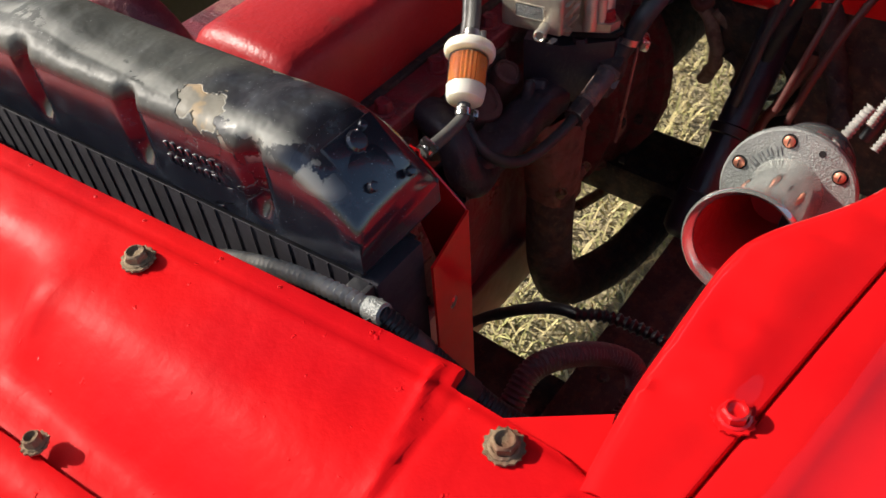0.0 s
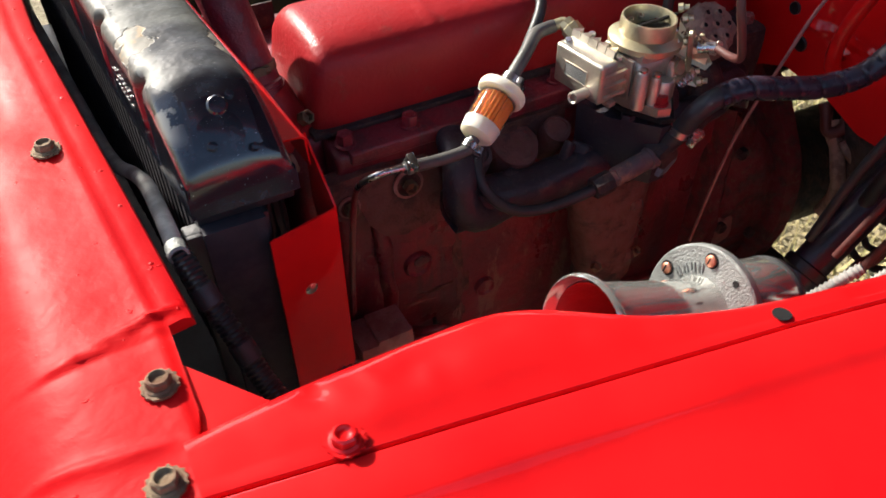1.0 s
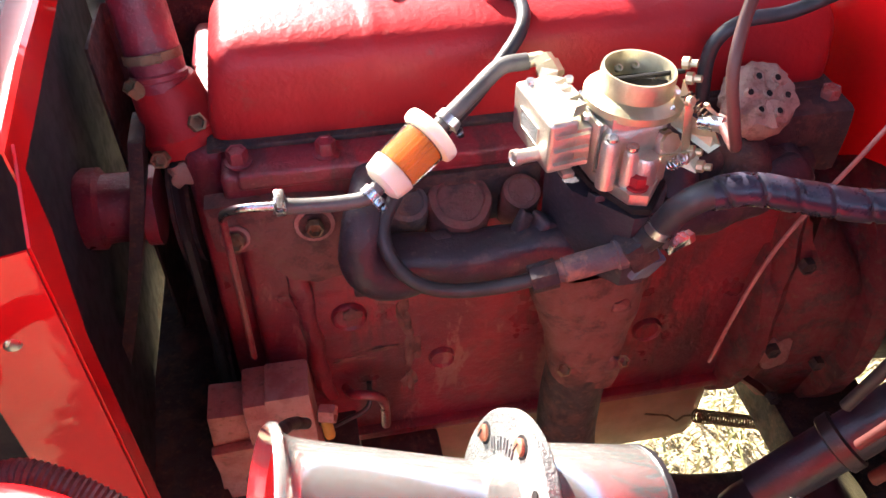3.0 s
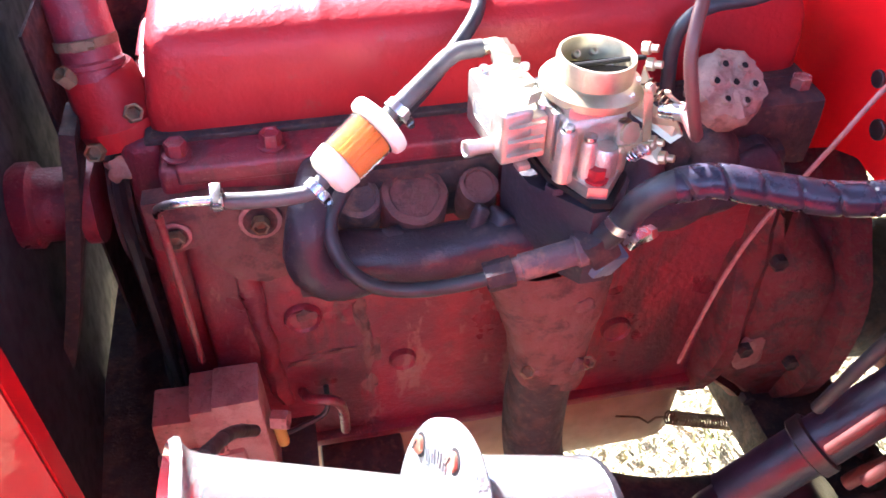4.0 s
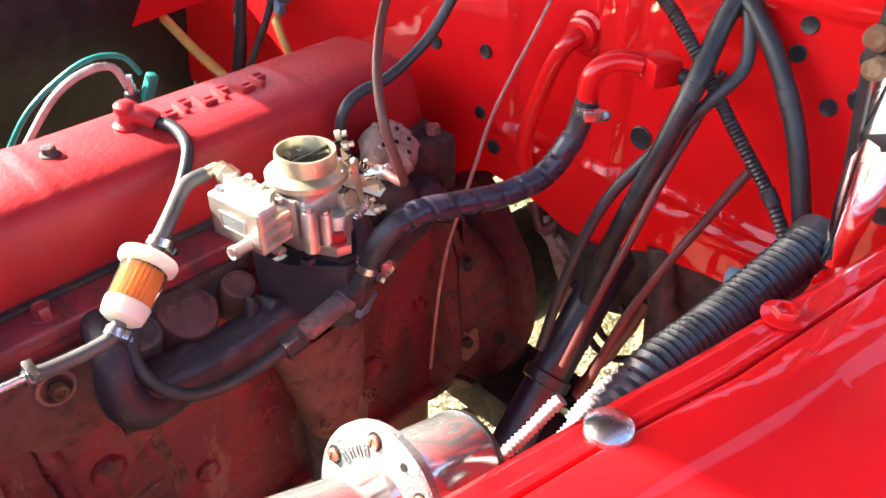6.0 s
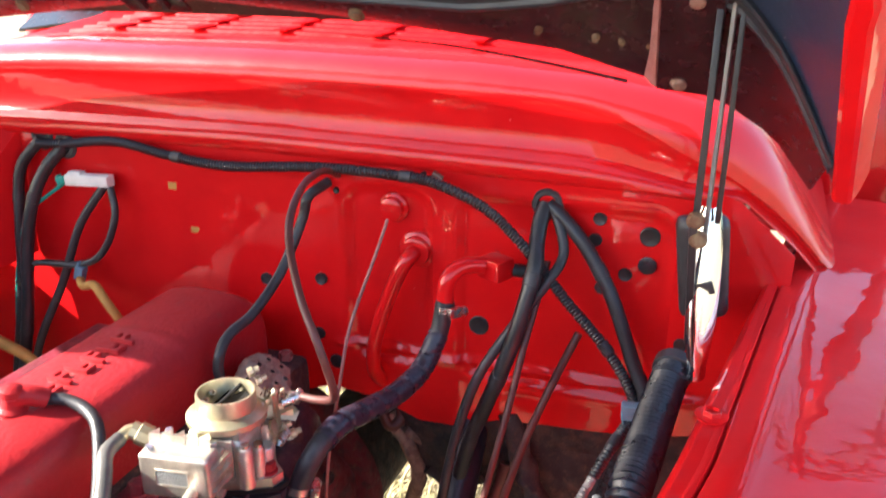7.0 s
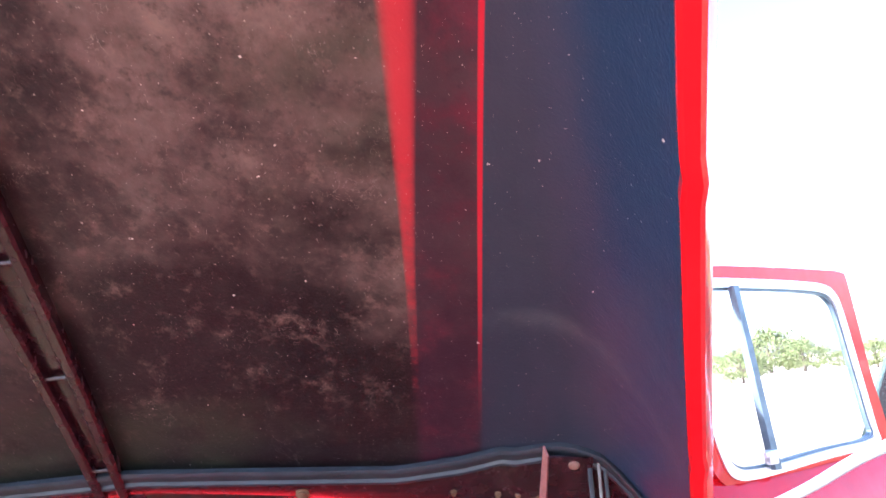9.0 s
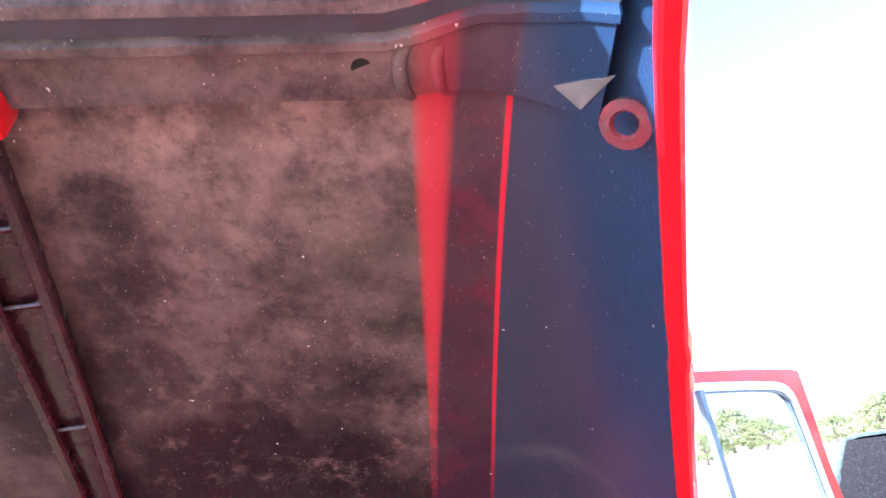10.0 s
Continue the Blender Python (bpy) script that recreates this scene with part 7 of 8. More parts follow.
# ---- wiring ----
WIRES = [
    ("wiring_loom", PLASTIC, 0.0068, [(1.146, 0.945, 1.165), (1.146, 0.901, 1.167), (1.142, 0.808, 1.179), (1.138, 0.714, 1.168), (1.134, 0.625, 1.163), (1.131, 0.492, 1.174), (1.127, 0.385, 1.175), (1.123, 0.334, 1.171), (1.119, 0.271, 1.148), (1.115, 0.223, 1.108), (1.112, 0.174, 1.054), (1.108, 0.118, 0.995), (1.10, 0.085, 0.938), (1.09, 0.096, 0.892), (1.05, 0.12, 0.80)], "long black corrugated wiring loom draped across the firewall", 0.004),
    ("wire_loom", PLASTIC, 0.0085, [(1.153, 0.206, 1.150), (1.148, 0.190, 1.140), (1.138, 0.157, 1.108), (1.127, 0.123, 1.056), (1.115, 0.094, 0.988), (1.103, 0.076, 0.947), (1.092, 0.09, 0.906), (1.08, 0.116, 0.838), (1.05, 0.14, 0.76)], "taped black wire bundle from the firewall grommet", 0),
    ("wire_loom", PLASTIC, 0.0095, [(1.153, 0.209, 1.150), (1.140, 0.212, 1.135), (1.125, 0.212, 1.113), (1.100, 0.208, 1.088), (1.082, 0.219, 1.028), (1.078, 0.234, 0.975), (1.085, 0.256, 0.915), (1.098, 0.280, 0.850), (1.105, 0.30, 0.77)], "taped black wire bundle hanging down to the steering column", 0),
    ("cable", RUBBER, 0.0060, [(1.150, 0.200, 1.146), (1.140, 0.188, 1.125), (1.130, 0.182, 1.098), (1.11, 0.194, 1.073), (1.09, 0.233, 1.012), (1.07, 0.266, 0.95), (1.05, 0.287, 0.864), (1.03, 0.30, 0.76)], "black cable looping down from the firewall grommet", 0),
    ("pipe", BROWN, 0.0042, [(1.13, 0.20, 1.09), (1.11, 0.205, 1.05), (1.08, 0.212, 1.00), (1.05, 0.219, 0.94), (1.02, 0.228, 0.88), (0.99, 0.24, 0.80)], "thin red-brown cable beside the wire bundle", 0),
    ("pipe", BROWN, 0.0050, [(1.14, 0.16, 1.00), (1.12, 0.18, 0.95), (1.08, 0.205, 0.88), (1.05, 0.22, 0.82), (1.03, 0.23, 0.76)], "red-painted pipe running down past the column", 0),
    ("choke_cable", BROWN, 0.0042, [(1.152, 0.474, 1.160), (1.10, 0.466, 1.180), (1.019, 0.449, 1.184), (0.945, 0.424, 1.164), (0.890, 0.385, 1.125), (0.866, 0.354, 1.085), (0.872, 0.346, 1.045), (0.882, 0.350, 1.020), (0.892, 0.372, 1.008), (0.899, 0.395, 1.003)], "brown-sheathed choke cable looping to the carburetor", 0),
    ("vacuum_hose", RUBBER, 0.0065, [(1.152, 0.488, 1.150), (1.116, 0.498, 1.140), (1.114, 0.506, 1.112), (1.077, 0.520, 1.052), (1.025, 0.530, 1.018), (0.985, 0.535, 1.010), (0.963, 0.535, 0.998), (0.955, 0.535, 0.975), (0.957, 0.530, 0.930)], "black rubber vacuum hose from firewall to engine", 0),
    ("cable", TANRED, 0.0022, [(1.152, 0.404, 1.121), (1.133, 0.417, 1.069), (1.095, 0.437, 0.985), (1.066, 0.440, 0.921), (1.030, 0.438, 0.856), (1.012, 0.436, 0.815), (0.998, 0.435, 0.755), (0.99, 0.44, 0.66)], "thin dusty pink wire hanging from the firewall", 0),
    ("pipe", RED, 0.0098, [(1.150, 0.371, 1.072), (1.138, 0.373, 1.070), (1.133, 0.384, 1.052), (1.132, 0.400, 1.015), (1.133, 0.416, 0.970), (1.135, 0.425, 0.935), (1.140, 0.428, 0.905), (1.150, 0.426, 0.885), (1.160, 0.424, 0.875)], "red-painted pipe down the firewall", 0),
    ("cable", RUBBER, 0.0060, [(1.14, 0.832, 1.115), (1.13, 0.879, 1.053), (1.12, 0.919, 0.963), (1.10, 0.963, 0.868), (1.09, 0.988, 0.78)], "black wire drooping from a white connector", 0),
    ("cable", RUBBER, 0.0052, [(1.14, 0.823, 1.115), (1.130, 0.813, 1.075), (1.125, 0.837, 1.023), (1.122, 0.878, 0.997), (1.120, 0.972, 0.986), (1.115, 1.000, 0.952)], "black wire looped below a white connector", 0),
    ("cable", GREEN, 0.0026, [(1.138, 0.894, 1.117), (1.130, 0.964, 1.067), (1.125, 0.993, 1.013), (1.12, 1.014, 0.929), (1.11, 1.03, 0.806)], "thin green wire beside the black loom", 0),
    ("wire_loom", PLASTIC, 0.0080, [(1.152, 0.945, 1.170), (1.138, 0.98, 1.124), (1.130, 0.992, 1.038), (1.122, 1.0, 0.949), (1.10, 1.02, 0.806), (1.08, 1.03, 0.70)], "black wire bundle hanging by the gusset", 0),
    ("wire_loom", PLASTIC, 0.0090, [(1.152, 0.905, 1.162), (1.138, 0.934, 1.128), (1.125, 0.956, 1.078), (1.118, 0.973, 1.01), (1.11, 0.985, 0.92), (1.09, 1.0, 0.80)], "taped black wires below a firewall grommet", 0),
]
for nm, mat, r, pts, label, ribs in WIRES:
    hose(nm, pts, r, mat, label, ribs, 0.0014 if ribs else 0, 10, "wiring" if "wir" in nm or nm == "cable" else ("pipe" if nm == "pipe" else "cable"))


def connector(name, at, size, turn, mat, label):
    base = thing(name, at, label, "connector")
    bm = blank()
    box(bm, at, size, 0.002, turn)
    part("shell", bm, mat, base)
    bm = blank()
    d = turn.to_3x3() @ Vector((0, size[1] * 0.28, size[2] * 0.5))
    box(bm, tuple(Vector(at) + d), (size[0] * 0.7, size[1] * 0.3, size[2] * 0.5), 0.0015, turn)
    part("latch", bm, mat, base)


connector("wire_connector", (1.135, 0.853, 1.122), (0.016, 0.075, 0.016), pose(0, 0, 0, -3, 0, 0), WHITE, "white plastic wire connector on the firewall")
connector("wire_connector", (1.136, 0.902, 1.117), (0.012, 0.016, 0.012), pose(0, 0, 0, -20, 0, 0), GREEN, "small green plastic plug in a white connector")
connector("wire_connector", (1.118, 0.880, 0.985), (0.012, 0.014, 0.022), pose(0, 0, 0, 20, 0, 0), BLUEC, "small grey-blue wire terminal")


# ---- steering column and linkages ----
def column():
    base = thing("steering_column", (1.0, 0.27, 0.7), "dark blue-black steering column slanting through the firewall", "steering column")
    bm = blank()
    tube(bm, [(1.50, 0.335, 1.05), (1.158, 0.300, 0.815), (1.068, 0.298, 0.728), (0.980, 0.296, 0.640)], 0.024, 20, 0.05)
    part("jacket", bm, COLUMN, base)
    bm = blank()
    d = Vector((-0.088, -0.002, -0.088)).normalized()
    lathe(bm, [(0.026, 0), (0.029, 0.002), (0.029, 0.014), (0.026, 0.016)], (1.05, 0.298, 0.710), d, 20)
    part("collar", bm, BLACK, base)
    bm = blank()
    box(bm, (1.050, 0.298, 0.560), (0.11, 0.10, 0.13), 0.028, pose(0, 0, 0, 0, 45, 0), 3)
    part("steering_box", bm, COLUMN, base)


COLUMN = plain("dark blue column paint", (0.012, 0.012, 0.022), 0.3, var=1.8)
column()
bm = blank()
coil(bm, (1.063, 0.525, 0.425), (1.175, 0.53, 0.372), 0.0085, 0.0014, 24)
tube(bm, [(1.063, 0.525, 0.425), (1.045, 0.523, 0.432), (1.035, 0.522, 0.424), (1.02, 0.522, 0.44), (0.985, 0.52, 0.455)], 0.0014, 6)
solo("return_spring", bm, BOLT, "dark coil return spring of the clutch linkage", "spring")


def distributor():
    base = thing("distributor", (0.990, 0.52, 0.925), "dusty tan distributor cap with empty plug-lead towers", "distributor")
    mid = Vector((0.994, 0.500, 0.950))
    bm = blank()
    ax = Vector((0.05, -0.62, 0.78)).normalized()
    v = lathe(bm, [(0, 0.014), (0.012, 0.015), (0.020, 0.014), (0.029, 0.011), (0.0330, 0.004), (0.0335, -0.010), (0.027, -0.016), (0.022, -0.03), (0, -0.05)], mid, ax, 40)
    wobble(bm, v, 0.007, 0.0050)
    cap = part("cap", bm, TAN, base)
    u = ax.orthogonal().normalized()
    w = ax.cross(u)
    for k in range(7):
        a, r = k * 1.047, (0.0175 if k < 6 else 0)
        c = mid + ax * 0.012 + (u * math.cos(a) + w * math.sin(a)) * r
        bm = blank()
        v = lathe(bm, [(0.0055, 0), (0.0046, 0.0045), (0.0030, 0.0048)], c, ax, 12)
        wobble(bm, v, 0.006, 0.0012, k)
        tower = part("tower", bm, TAN, cap)
        bm = blank()
        lathe(bm, [(0.0030, 0), (0, 0.0003)], c + ax * 0.0046, ax, 10)
        part("socket", bm, SHADE, tower)


distributor()


# ---- radiator hose, alternator, looms in the front corner ----
RHOSE = hose("radiator_hose", [(0.478, 0.600, 0.955), (0.472, 0.622, 1.000), (0.462, 0.655, 1.06), (0.448, 0.705, 1.085), (0.430, 0.770, 1.088), (0.405, 0.84, 1.085)], 0.024, GRIME, "thick red-painted upper radiator hose", n=20)
for a, d in (((0.476, 0.606, 0.968), (-0.1, 0.35, 1)), ((0.456, 0.680, 1.075), (-0.3, 0.9, 0.35))):
    bm = blank()
    lathe(bm, [(0.0235, -0.004), (0.0258, -0.002), (0.0258, 0.002), (0.0235, 0.004)], a, d, 24, True)
    part("bead", bm, GRIME, RHOSE)
clamp((0.474, 0.612, 0.985), (-0.1, 0.35, 1), 0.0245, mat=BOLT)


def fuel_pump():
    base = thing("engine_mount", (0.53, 0.47, 0.6), "dusty pink-tan stepped cast bracket low on the engine", "bracket")
    for k, (x, y, z, w, d, h) in enumerate(((0.480, 0.474, 0.608, 0.040, 0.046, 0.17), (0.512, 0.470, 0.622, 0.024, 0.052, 0.18), (0.548, 0.468, 0.618, 0.044, 0.050, 0.20), (0.498, 0.446, 0.600, 0.070, 0.012, 0.10), (0.536, 0.446, 0.580, 0.028, 0.014, 0.14))):
        bm = blank()
        v = box(bm, (x, y, z - 0.02), (w, d, h), 0.003, pose(0, 0, 0, 0, 3 - 2 * k, 0))
        wobble(bm, v, 0.05, 0.003, k)
        part("casting_step", bm, TANRED, base)
    bm = blank()
    hexhead(bm, (0.574, 0.452, 0.655), (1, -0.3, 0.1), 0.018, 0.016, 0.5)
    part("bolt_head", bm, TANRED, base)
    bm = blank()
    tube(bm, [(0.578, 0.452, 0.648), (0.580, 0.452, 0.615)], 0.006, 10)
    part("brass_stud", bm, YELLOW, base)
    bm = blank()
    hexhead(bm, (0.522, 0.438, 0.650), (0.2, -1, 0.2), 0.012, 0.010, 0.5)
    part("small_bolt", bm, TANRED, base)


fuel_pump()
hose("wiring_conduit", [(0.285, 0.90, 0.960), (0.302, 0.70, 0.965), (0.315, 0.55, 0.97), (0.328, 0.47, 1.000), (0.332, 0.41, 1.030), (0.3325, 0.35, 1.053), (0.3325, 0.285, 1.0655)], 0.0062, DUSTY, "dusty grey corrugated wiring conduit behind the front panel", 0.0050, 0.0030, 14, "wiring")
bm = blank()
lathe(bm, [(0.0050, -0.007), (0.0070, -0.006), (0.0070, 0.006), (0.0050, 0.007)], (0.3325, 0.283, 1.0655), (0, 1, -0.15), 18)
solo("conduit_sleeve", bm, CAST, "grey tape sleeve at the end of the conduit", "sleeve")
hose("wiring_loom", [(0.3325, 0.285, 1.0655), (0.340, 0.262, 1.040), (0.349, 0.244, 1.013), (0.358, 0.222, 0.985), (0.37, 0.20, 0.96), (0.385, 0.185, 0.93)], 0.0082, PLASTIC, "black wiring loom dropping into the corner of the bay", 0.0035, 0.0012, 14, "wiring")
hose("corrugated_hose", [(0.385, 0.235, 0.900), (0.396, 0.231, 0.930), (0.421, 0.230, 0.943), (0.451, 0.220, 0.933), (0.483, 0.203, 0.912), (0.500, 0.185, 0.890), (0.495, 0.177, 0.865), (0.47, 0.177, 0.855)], 0.0095, GRIME, "red overspray-covered corrugated hose in the front corner", 0.0035, 0.0014, 14)
hose("wiring_conduit", [(0.562, 0.41, 0.700), (0.553, 0.365, 0.765), (0.547, 0.310, 0.825), (0.542, 0.275, 0.855), (0.539, 0.253, 0.864)], 0.0056, PLASTIC, "black taped conduit crossing the bay corner", 0.0, 0.0, 12, "wiring")
hose("corrugated_conduit", [(0.539, 0.256, 0.864), (0.547, 0.238, 0.867), (0.553, 0.217, 0.866), (0.557, 0.188, 0.861), (0.557, 0.160, 0.853), (0.552, 0.13, 0.84)], 0.0068, GLOSSY, "glossy black corrugated conduit end in the bay corner", 0.0060, 0.0026, 14, "wiring")
hose("wiring_conduit", [(0.760, 0.158, 0.885), (0.788, 0.146, 0.912), (0.806, 0.138, 0.930), (0.822, 0.131, 0.948), (0.829, 0.127, 0.956)], 0.0058, DUSTY, "pale grey corrugated conduit with an open end beside the horn", 0.0042, 0.0016, 14, "wiring")
hose("wiring_conduit", [(0.838, 0.124, 0.930), (0.852, 0.120, 0.944), (0.868, 0.114, 0.956), (0.890, 0.106, 0.968), (0.908, 0.100, 0.976)], 0.0048, DUSTY, "pale grey corrugated conduit lying beside the duct", 0.0036, 0.0016, 12, "wiring")
hose("wiring_loom", [(0.904, 0.101, 0.975), (0.93, 0.092, 0.988), (0.964, 0.080, 1.000), (1.000, 0.074, 0.996), (1.05, 0.072, 0.975), (1.095, 0.078, 0.945)], 0.0058, PLASTIC, "black corrugated loom running on beside the duct", 0.004, 0.0014, 12, "wiring")
hose("wiring_conduit", [(0.785, 0.108, 0.945), (0.806, 0.099, 0.972), (0.824, 0.092, 0.990), (0.842, 0.088, 0.996), (0.856, 0.090, 0.990)], 0.0046, DUSTY, "looped grey corrugated conduit at the end of the duct", 0.0036, 0.0016, 12, "wiring")
bm = blank()
box(bm, (0.966, 0.076, 1.014), (0.012, 0.022, 0.016), 0.002, pose(0, 0, 0, 0, 0, 10))
lathe(bm, [(0.0072, -0.006), (0.0086, -0.005), (0.0086, 0.005), (0.0072, 0.006)], (0.964, 0.077, 1.008), (1, -0.1, -0.2), 16, True)
solo("cable_clip", bm, BLUEC, "grey-blue plastic clip holding two black looms", "cable clip")

# ---- small hardware ----
bm = blank()
lathe(bm, [(0.0125, 0), (0.012, 0.003), (0.008, 0.0055), (0, 0.0065)], (0.726, 0.028, 1.0855), (0, 0, 1), 22)
solo("fender_bolt", bm, STEEL, "round-headed bright bolt in the red fender flange", "bolt", "fender flange fixings")
bm = blank()
hexhead(bm, (0.862, 0.008, 1.086), (0, 0, 1), 0.013, 0.006)
lathe(bm, [(0.013, 0), (0.013, 0.0015), (0.006, 0.002)], (0.862, 0.008, 1.086), (0, 0, 1), 18)
solo("fender_bolt", bm, RED, "red-painted hex bolt in the fender flange", "bolt", "fender flange fixings")
bm = blank()
lathe(bm, [(0.0055, 0), (0.0052, 0.0003), (0, 0.0003)], (0.616, 0.0515, 1.0857), (0.02, 0.1, 1), 18)
solo("flange_hole", bm, SHADE, "dark empty bolt hole in the fender flange", "hole")

bm = blank()
# black sheet added only to darken the gap behind the front panel
GAP_SHEET = thing("gap_sheet", (0.30, 0.6, 0.6), "black sheet added in front of the radiator to darken the gap", "baffle")
plate(bm, [(0.285, 0.15, 1.04), (0.285, 1.10, 1.04), (0.285, 1.10, 0.60), (0.285, 0.15, 0.60)], 0.002)
part("upright_sheet", bm, BLACK, GAP_SHEET)
bm = blank()
plate(bm, [(0.288, 0.15, 0.85), (0.288, 1.10, 0.85), (0.350, 1.10, 0.85), (0.350, 0.15, 0.85)], 0.002)
part("shelf", bm, BLACK, GAP_SHEET)


def side_terminal():
    base = thing("starter_cable", (0.86, 0.86, 0.80), "black cable end with a teal plug beside the engine", "cable")
    bm = blank()
    tube(bm, [(0.84, 0.87, 0.78), (0.855, 0.865, 0.86), (0.866, 0.86, 0.915), (0.868, 0.858, 0.945)], 0.010, 12)
    part("black_lead", bm, RUBBER, base)
    bm = blank()
    lathe(bm, [(0, 0), (0.007, 0), (0.007, 0.010), (0.005, 0.011), (0.005, 0.022), (0, 0.022)], (0.868, 0.858, 0.945), (0, 0, 1), 12)
    part("terminal", bm, STEEL, base)
    bm = blank()
    box(bm, (0.885, 0.842, 0.950), (0.014, 0.014, 0.040), 0.004, pose(0, 0, 0, 10, 22, 0))
    part("teal_plug", bm, GREEN, base, "teal plastic plug")
    bm = blank()
    tube(bm, [(0.880, 0.845, 0.970), (0.865, 0.85, 0.995), (0.83, 0.85, 1.005), (0.79, 0.85, 0.995), (0.74, 0.86, 0.96), (0.70, 0.88, 0.90)], 0.0035, 8)
    part("green_wire", bm, GREEN, base, "thin green wire")
    bm = blank()
    tube(bm, [(0.866, 0.86, 0.950), (0.85, 0.855, 0.985), (0.81, 0.85, 0.990), (0.77, 0.86, 0.965), (0.72, 0.88, 0.90)], 0.005, 8)
    part("pale_wire", bm, DUSTY, base, "pale dusty wire")


side_terminal()
hose("rod", [(1.05, 1.115, 0.93), (1.05, 1.03, 0.90), (1.05, 0.934, 0.871), (1.03, 0.86, 0.83)], 0.008, YELLOW, "old yellow-brown rod behind the engine", category="rod")
hose("wire", [(1.12, 0.885, 0.975), (1.09, 0.85, 0.98), (1.06, 0.80, 1.00), (1.05, 0.775, 0.985), (1.05, 0.753, 0.955)], 0.006, YELLOW, "faded orange wire with a taped end", category="wire")

# dark sheets added to hide lit ground between radiator and engine, with a slit
GROUND_MASK = thing("ground_mask", (0.45, 0.66, 0.54), "dark sheets added below the radiator to hide the bright ground", "splash pan")
for nm, a, b in (("front_sheet", 0.300, 0.352), ("rear_sheet", 0.372, 0.61)):
    bm = blank()
    plate(bm, [(a, 0.33, 0.545), (b, 0.33, 0.545), (b, 1.0, 0.545), (a, 1.0, 0.545)], 0.003)
    part(nm, bm, SOOT, GROUND_MASK)
bm = blank()
v = box(bm, (0.388, 0.488, hood_z(0.388) - 0.020), (0.040, 0.022, 0.040), 0.008, pose(0, 0, 0, 0, 30, 0))
solo("hood_latch", bm, RED, "red hood latch tongue on the inner brace", "latch")


# ---- driver's door, swung open ----
def door():
    ux, uy = 0.627, -0.779
    n = Vector((0.779, 0.627, 0))
    P0 = Vector((1.79, -0.36, 0))

    def at(u, z, off=0.0):
        return tuple(P0 + Vector((ux, uy, 0)) * u + Vector((0, 0, z)) + n * off)

    base = thing("door", at(-0.1, 0.6), "open red truck door with a chromed vent window frame", "door")

    def ring(outer, inner, off, thick, name, mat, label=""):
        bm = blank()
        k = len(outer)
        fa = [bm.verts.new(at(u, z, off)) for u, z in outer]
        fb = [bm.verts.new(at(u, z, off)) for u, z in inner]
        ba = [bm.verts.new(at(u, z, off + thick)) for u, z in outer]
        bb = [bm.verts.new(at(u, z, off + thick)) for u, z in inner]
        for i in range(k):
            j = (i + 1) % k
            bm.faces.new((fa[i], fa[j], fb[j], fb[i]))
            bm.faces.new((ba[i], bb[i], bb[j], ba[j]))
            bm.faces.new((fa[i], ba[i], ba[j], fa[j]))
            bm.faces.new((fb[i], fb[j], bb[j], bb[i]))
        return part(name, bm, mat, base, label)

    inner = [(-0.175, 1.60), (-0.165, 1.632), (-0.135, 1.650), (-0.05, 1.656), (0.10, 1.656), (0.25, 1.654), (0.36, 1.648), (0.405, 1.630), (0.43, 1.59), (0.47, 1.45), (0.505, 1.32), (0.515, 1.285), (0.46, 1.272), (0.3, 1.268), (0.10, 1.258), (0.02, 1.256), (-0.04, 1.262), (-0.075, 1.29), (-0.11, 1.38), (-0.15, 1.50)]
    outer = [(-0.212, 1.60), (-0.205, 1.652), (-0.165, 1.685), (-0.06, 1.694), (0.10, 1.696), (0.25, 1.696), (0.40, 1.694), (0.462, 1.690), (0.485, 1.665), (0.53, 1.45), (0.57, 1.32), (0.58, 1.27), (0.50, 1.252), (0.3, 1.248), (0.10, 1.238), (0.0, 1.236), (-0.07, 1.24), (-0.115, 1.275), (-0.145, 1.36), (-0.185, 1.48)]
    def closed(pts):
        """A smooth closed outline through pts."""
        n, out = len(pts), []
        for k in range(n):
            a, b, c, d = (Vector(pts[(k + j) % n]) for j in (-1, 0, 1, 2))
            for q in range(4):
                u = q / 4
                out.append(tuple(0.5 * (2 * b + (c - a) * u + (2 * a - 5 * b + 4 * c - d) * u * u + (3 * b - a - 3 * c + d) * u**3)))
        return out

    inner, outer = closed(inner), closed(outer)
    ring(outer, inner, 0.0, 0.022, "window_frame", RED)
    trim_out = [(u * 1.03 - 0.004, (z - 1.455) * 1.055 + 1.455) for u, z in inner]
    trim_in = [(u * 0.965 + 0.006, (z - 1.455) * 0.955 + 1.455) for u, z in inner]
    ring(trim_out, trim_in, -0.004, 0.02, "chrome_trim", TRIM, "bright window trim")
    ring(trim_in, [(u * 0.975 + 0.004, (z - 1.455) * 0.97 + 1.455) for u, z in trim_in], 0.002, 0.012, "weatherstrip", STEELBLUE, "dark blue-grey weatherstrip")
    bm = blank()
    v = [at(0.000, 1.650, 0.0), at(0.018, 1.650, 0.0), at(0.090, 1.258, 0.0), at(0.068, 1.258, 0.0)]
    plate(bm, v, 0.016)
    part("vent_post", bm, STEELBLUE, base, "blue-grey steel vent window post")
    bm = blank()
    box(bm, at(0.066, 1.285, -0.010), (0.032, 0.016, 0.030), 0.004, pose(0, 0, 0, 0, 0, -51))
    tube(bm, [at(0.060, 1.292, -0.018), at(0.02, 1.294, -0.026)], 0.006, 8)
    part("vent_latch", bm, TRIM, base)
    bm = blank()
    plate(bm, [at(u, z, 0.008) for u, z in inner], 0.003)
    pane = part("window_glass", bm, GLASS, base, "clear window pane")
    pane.visible_shadow = False
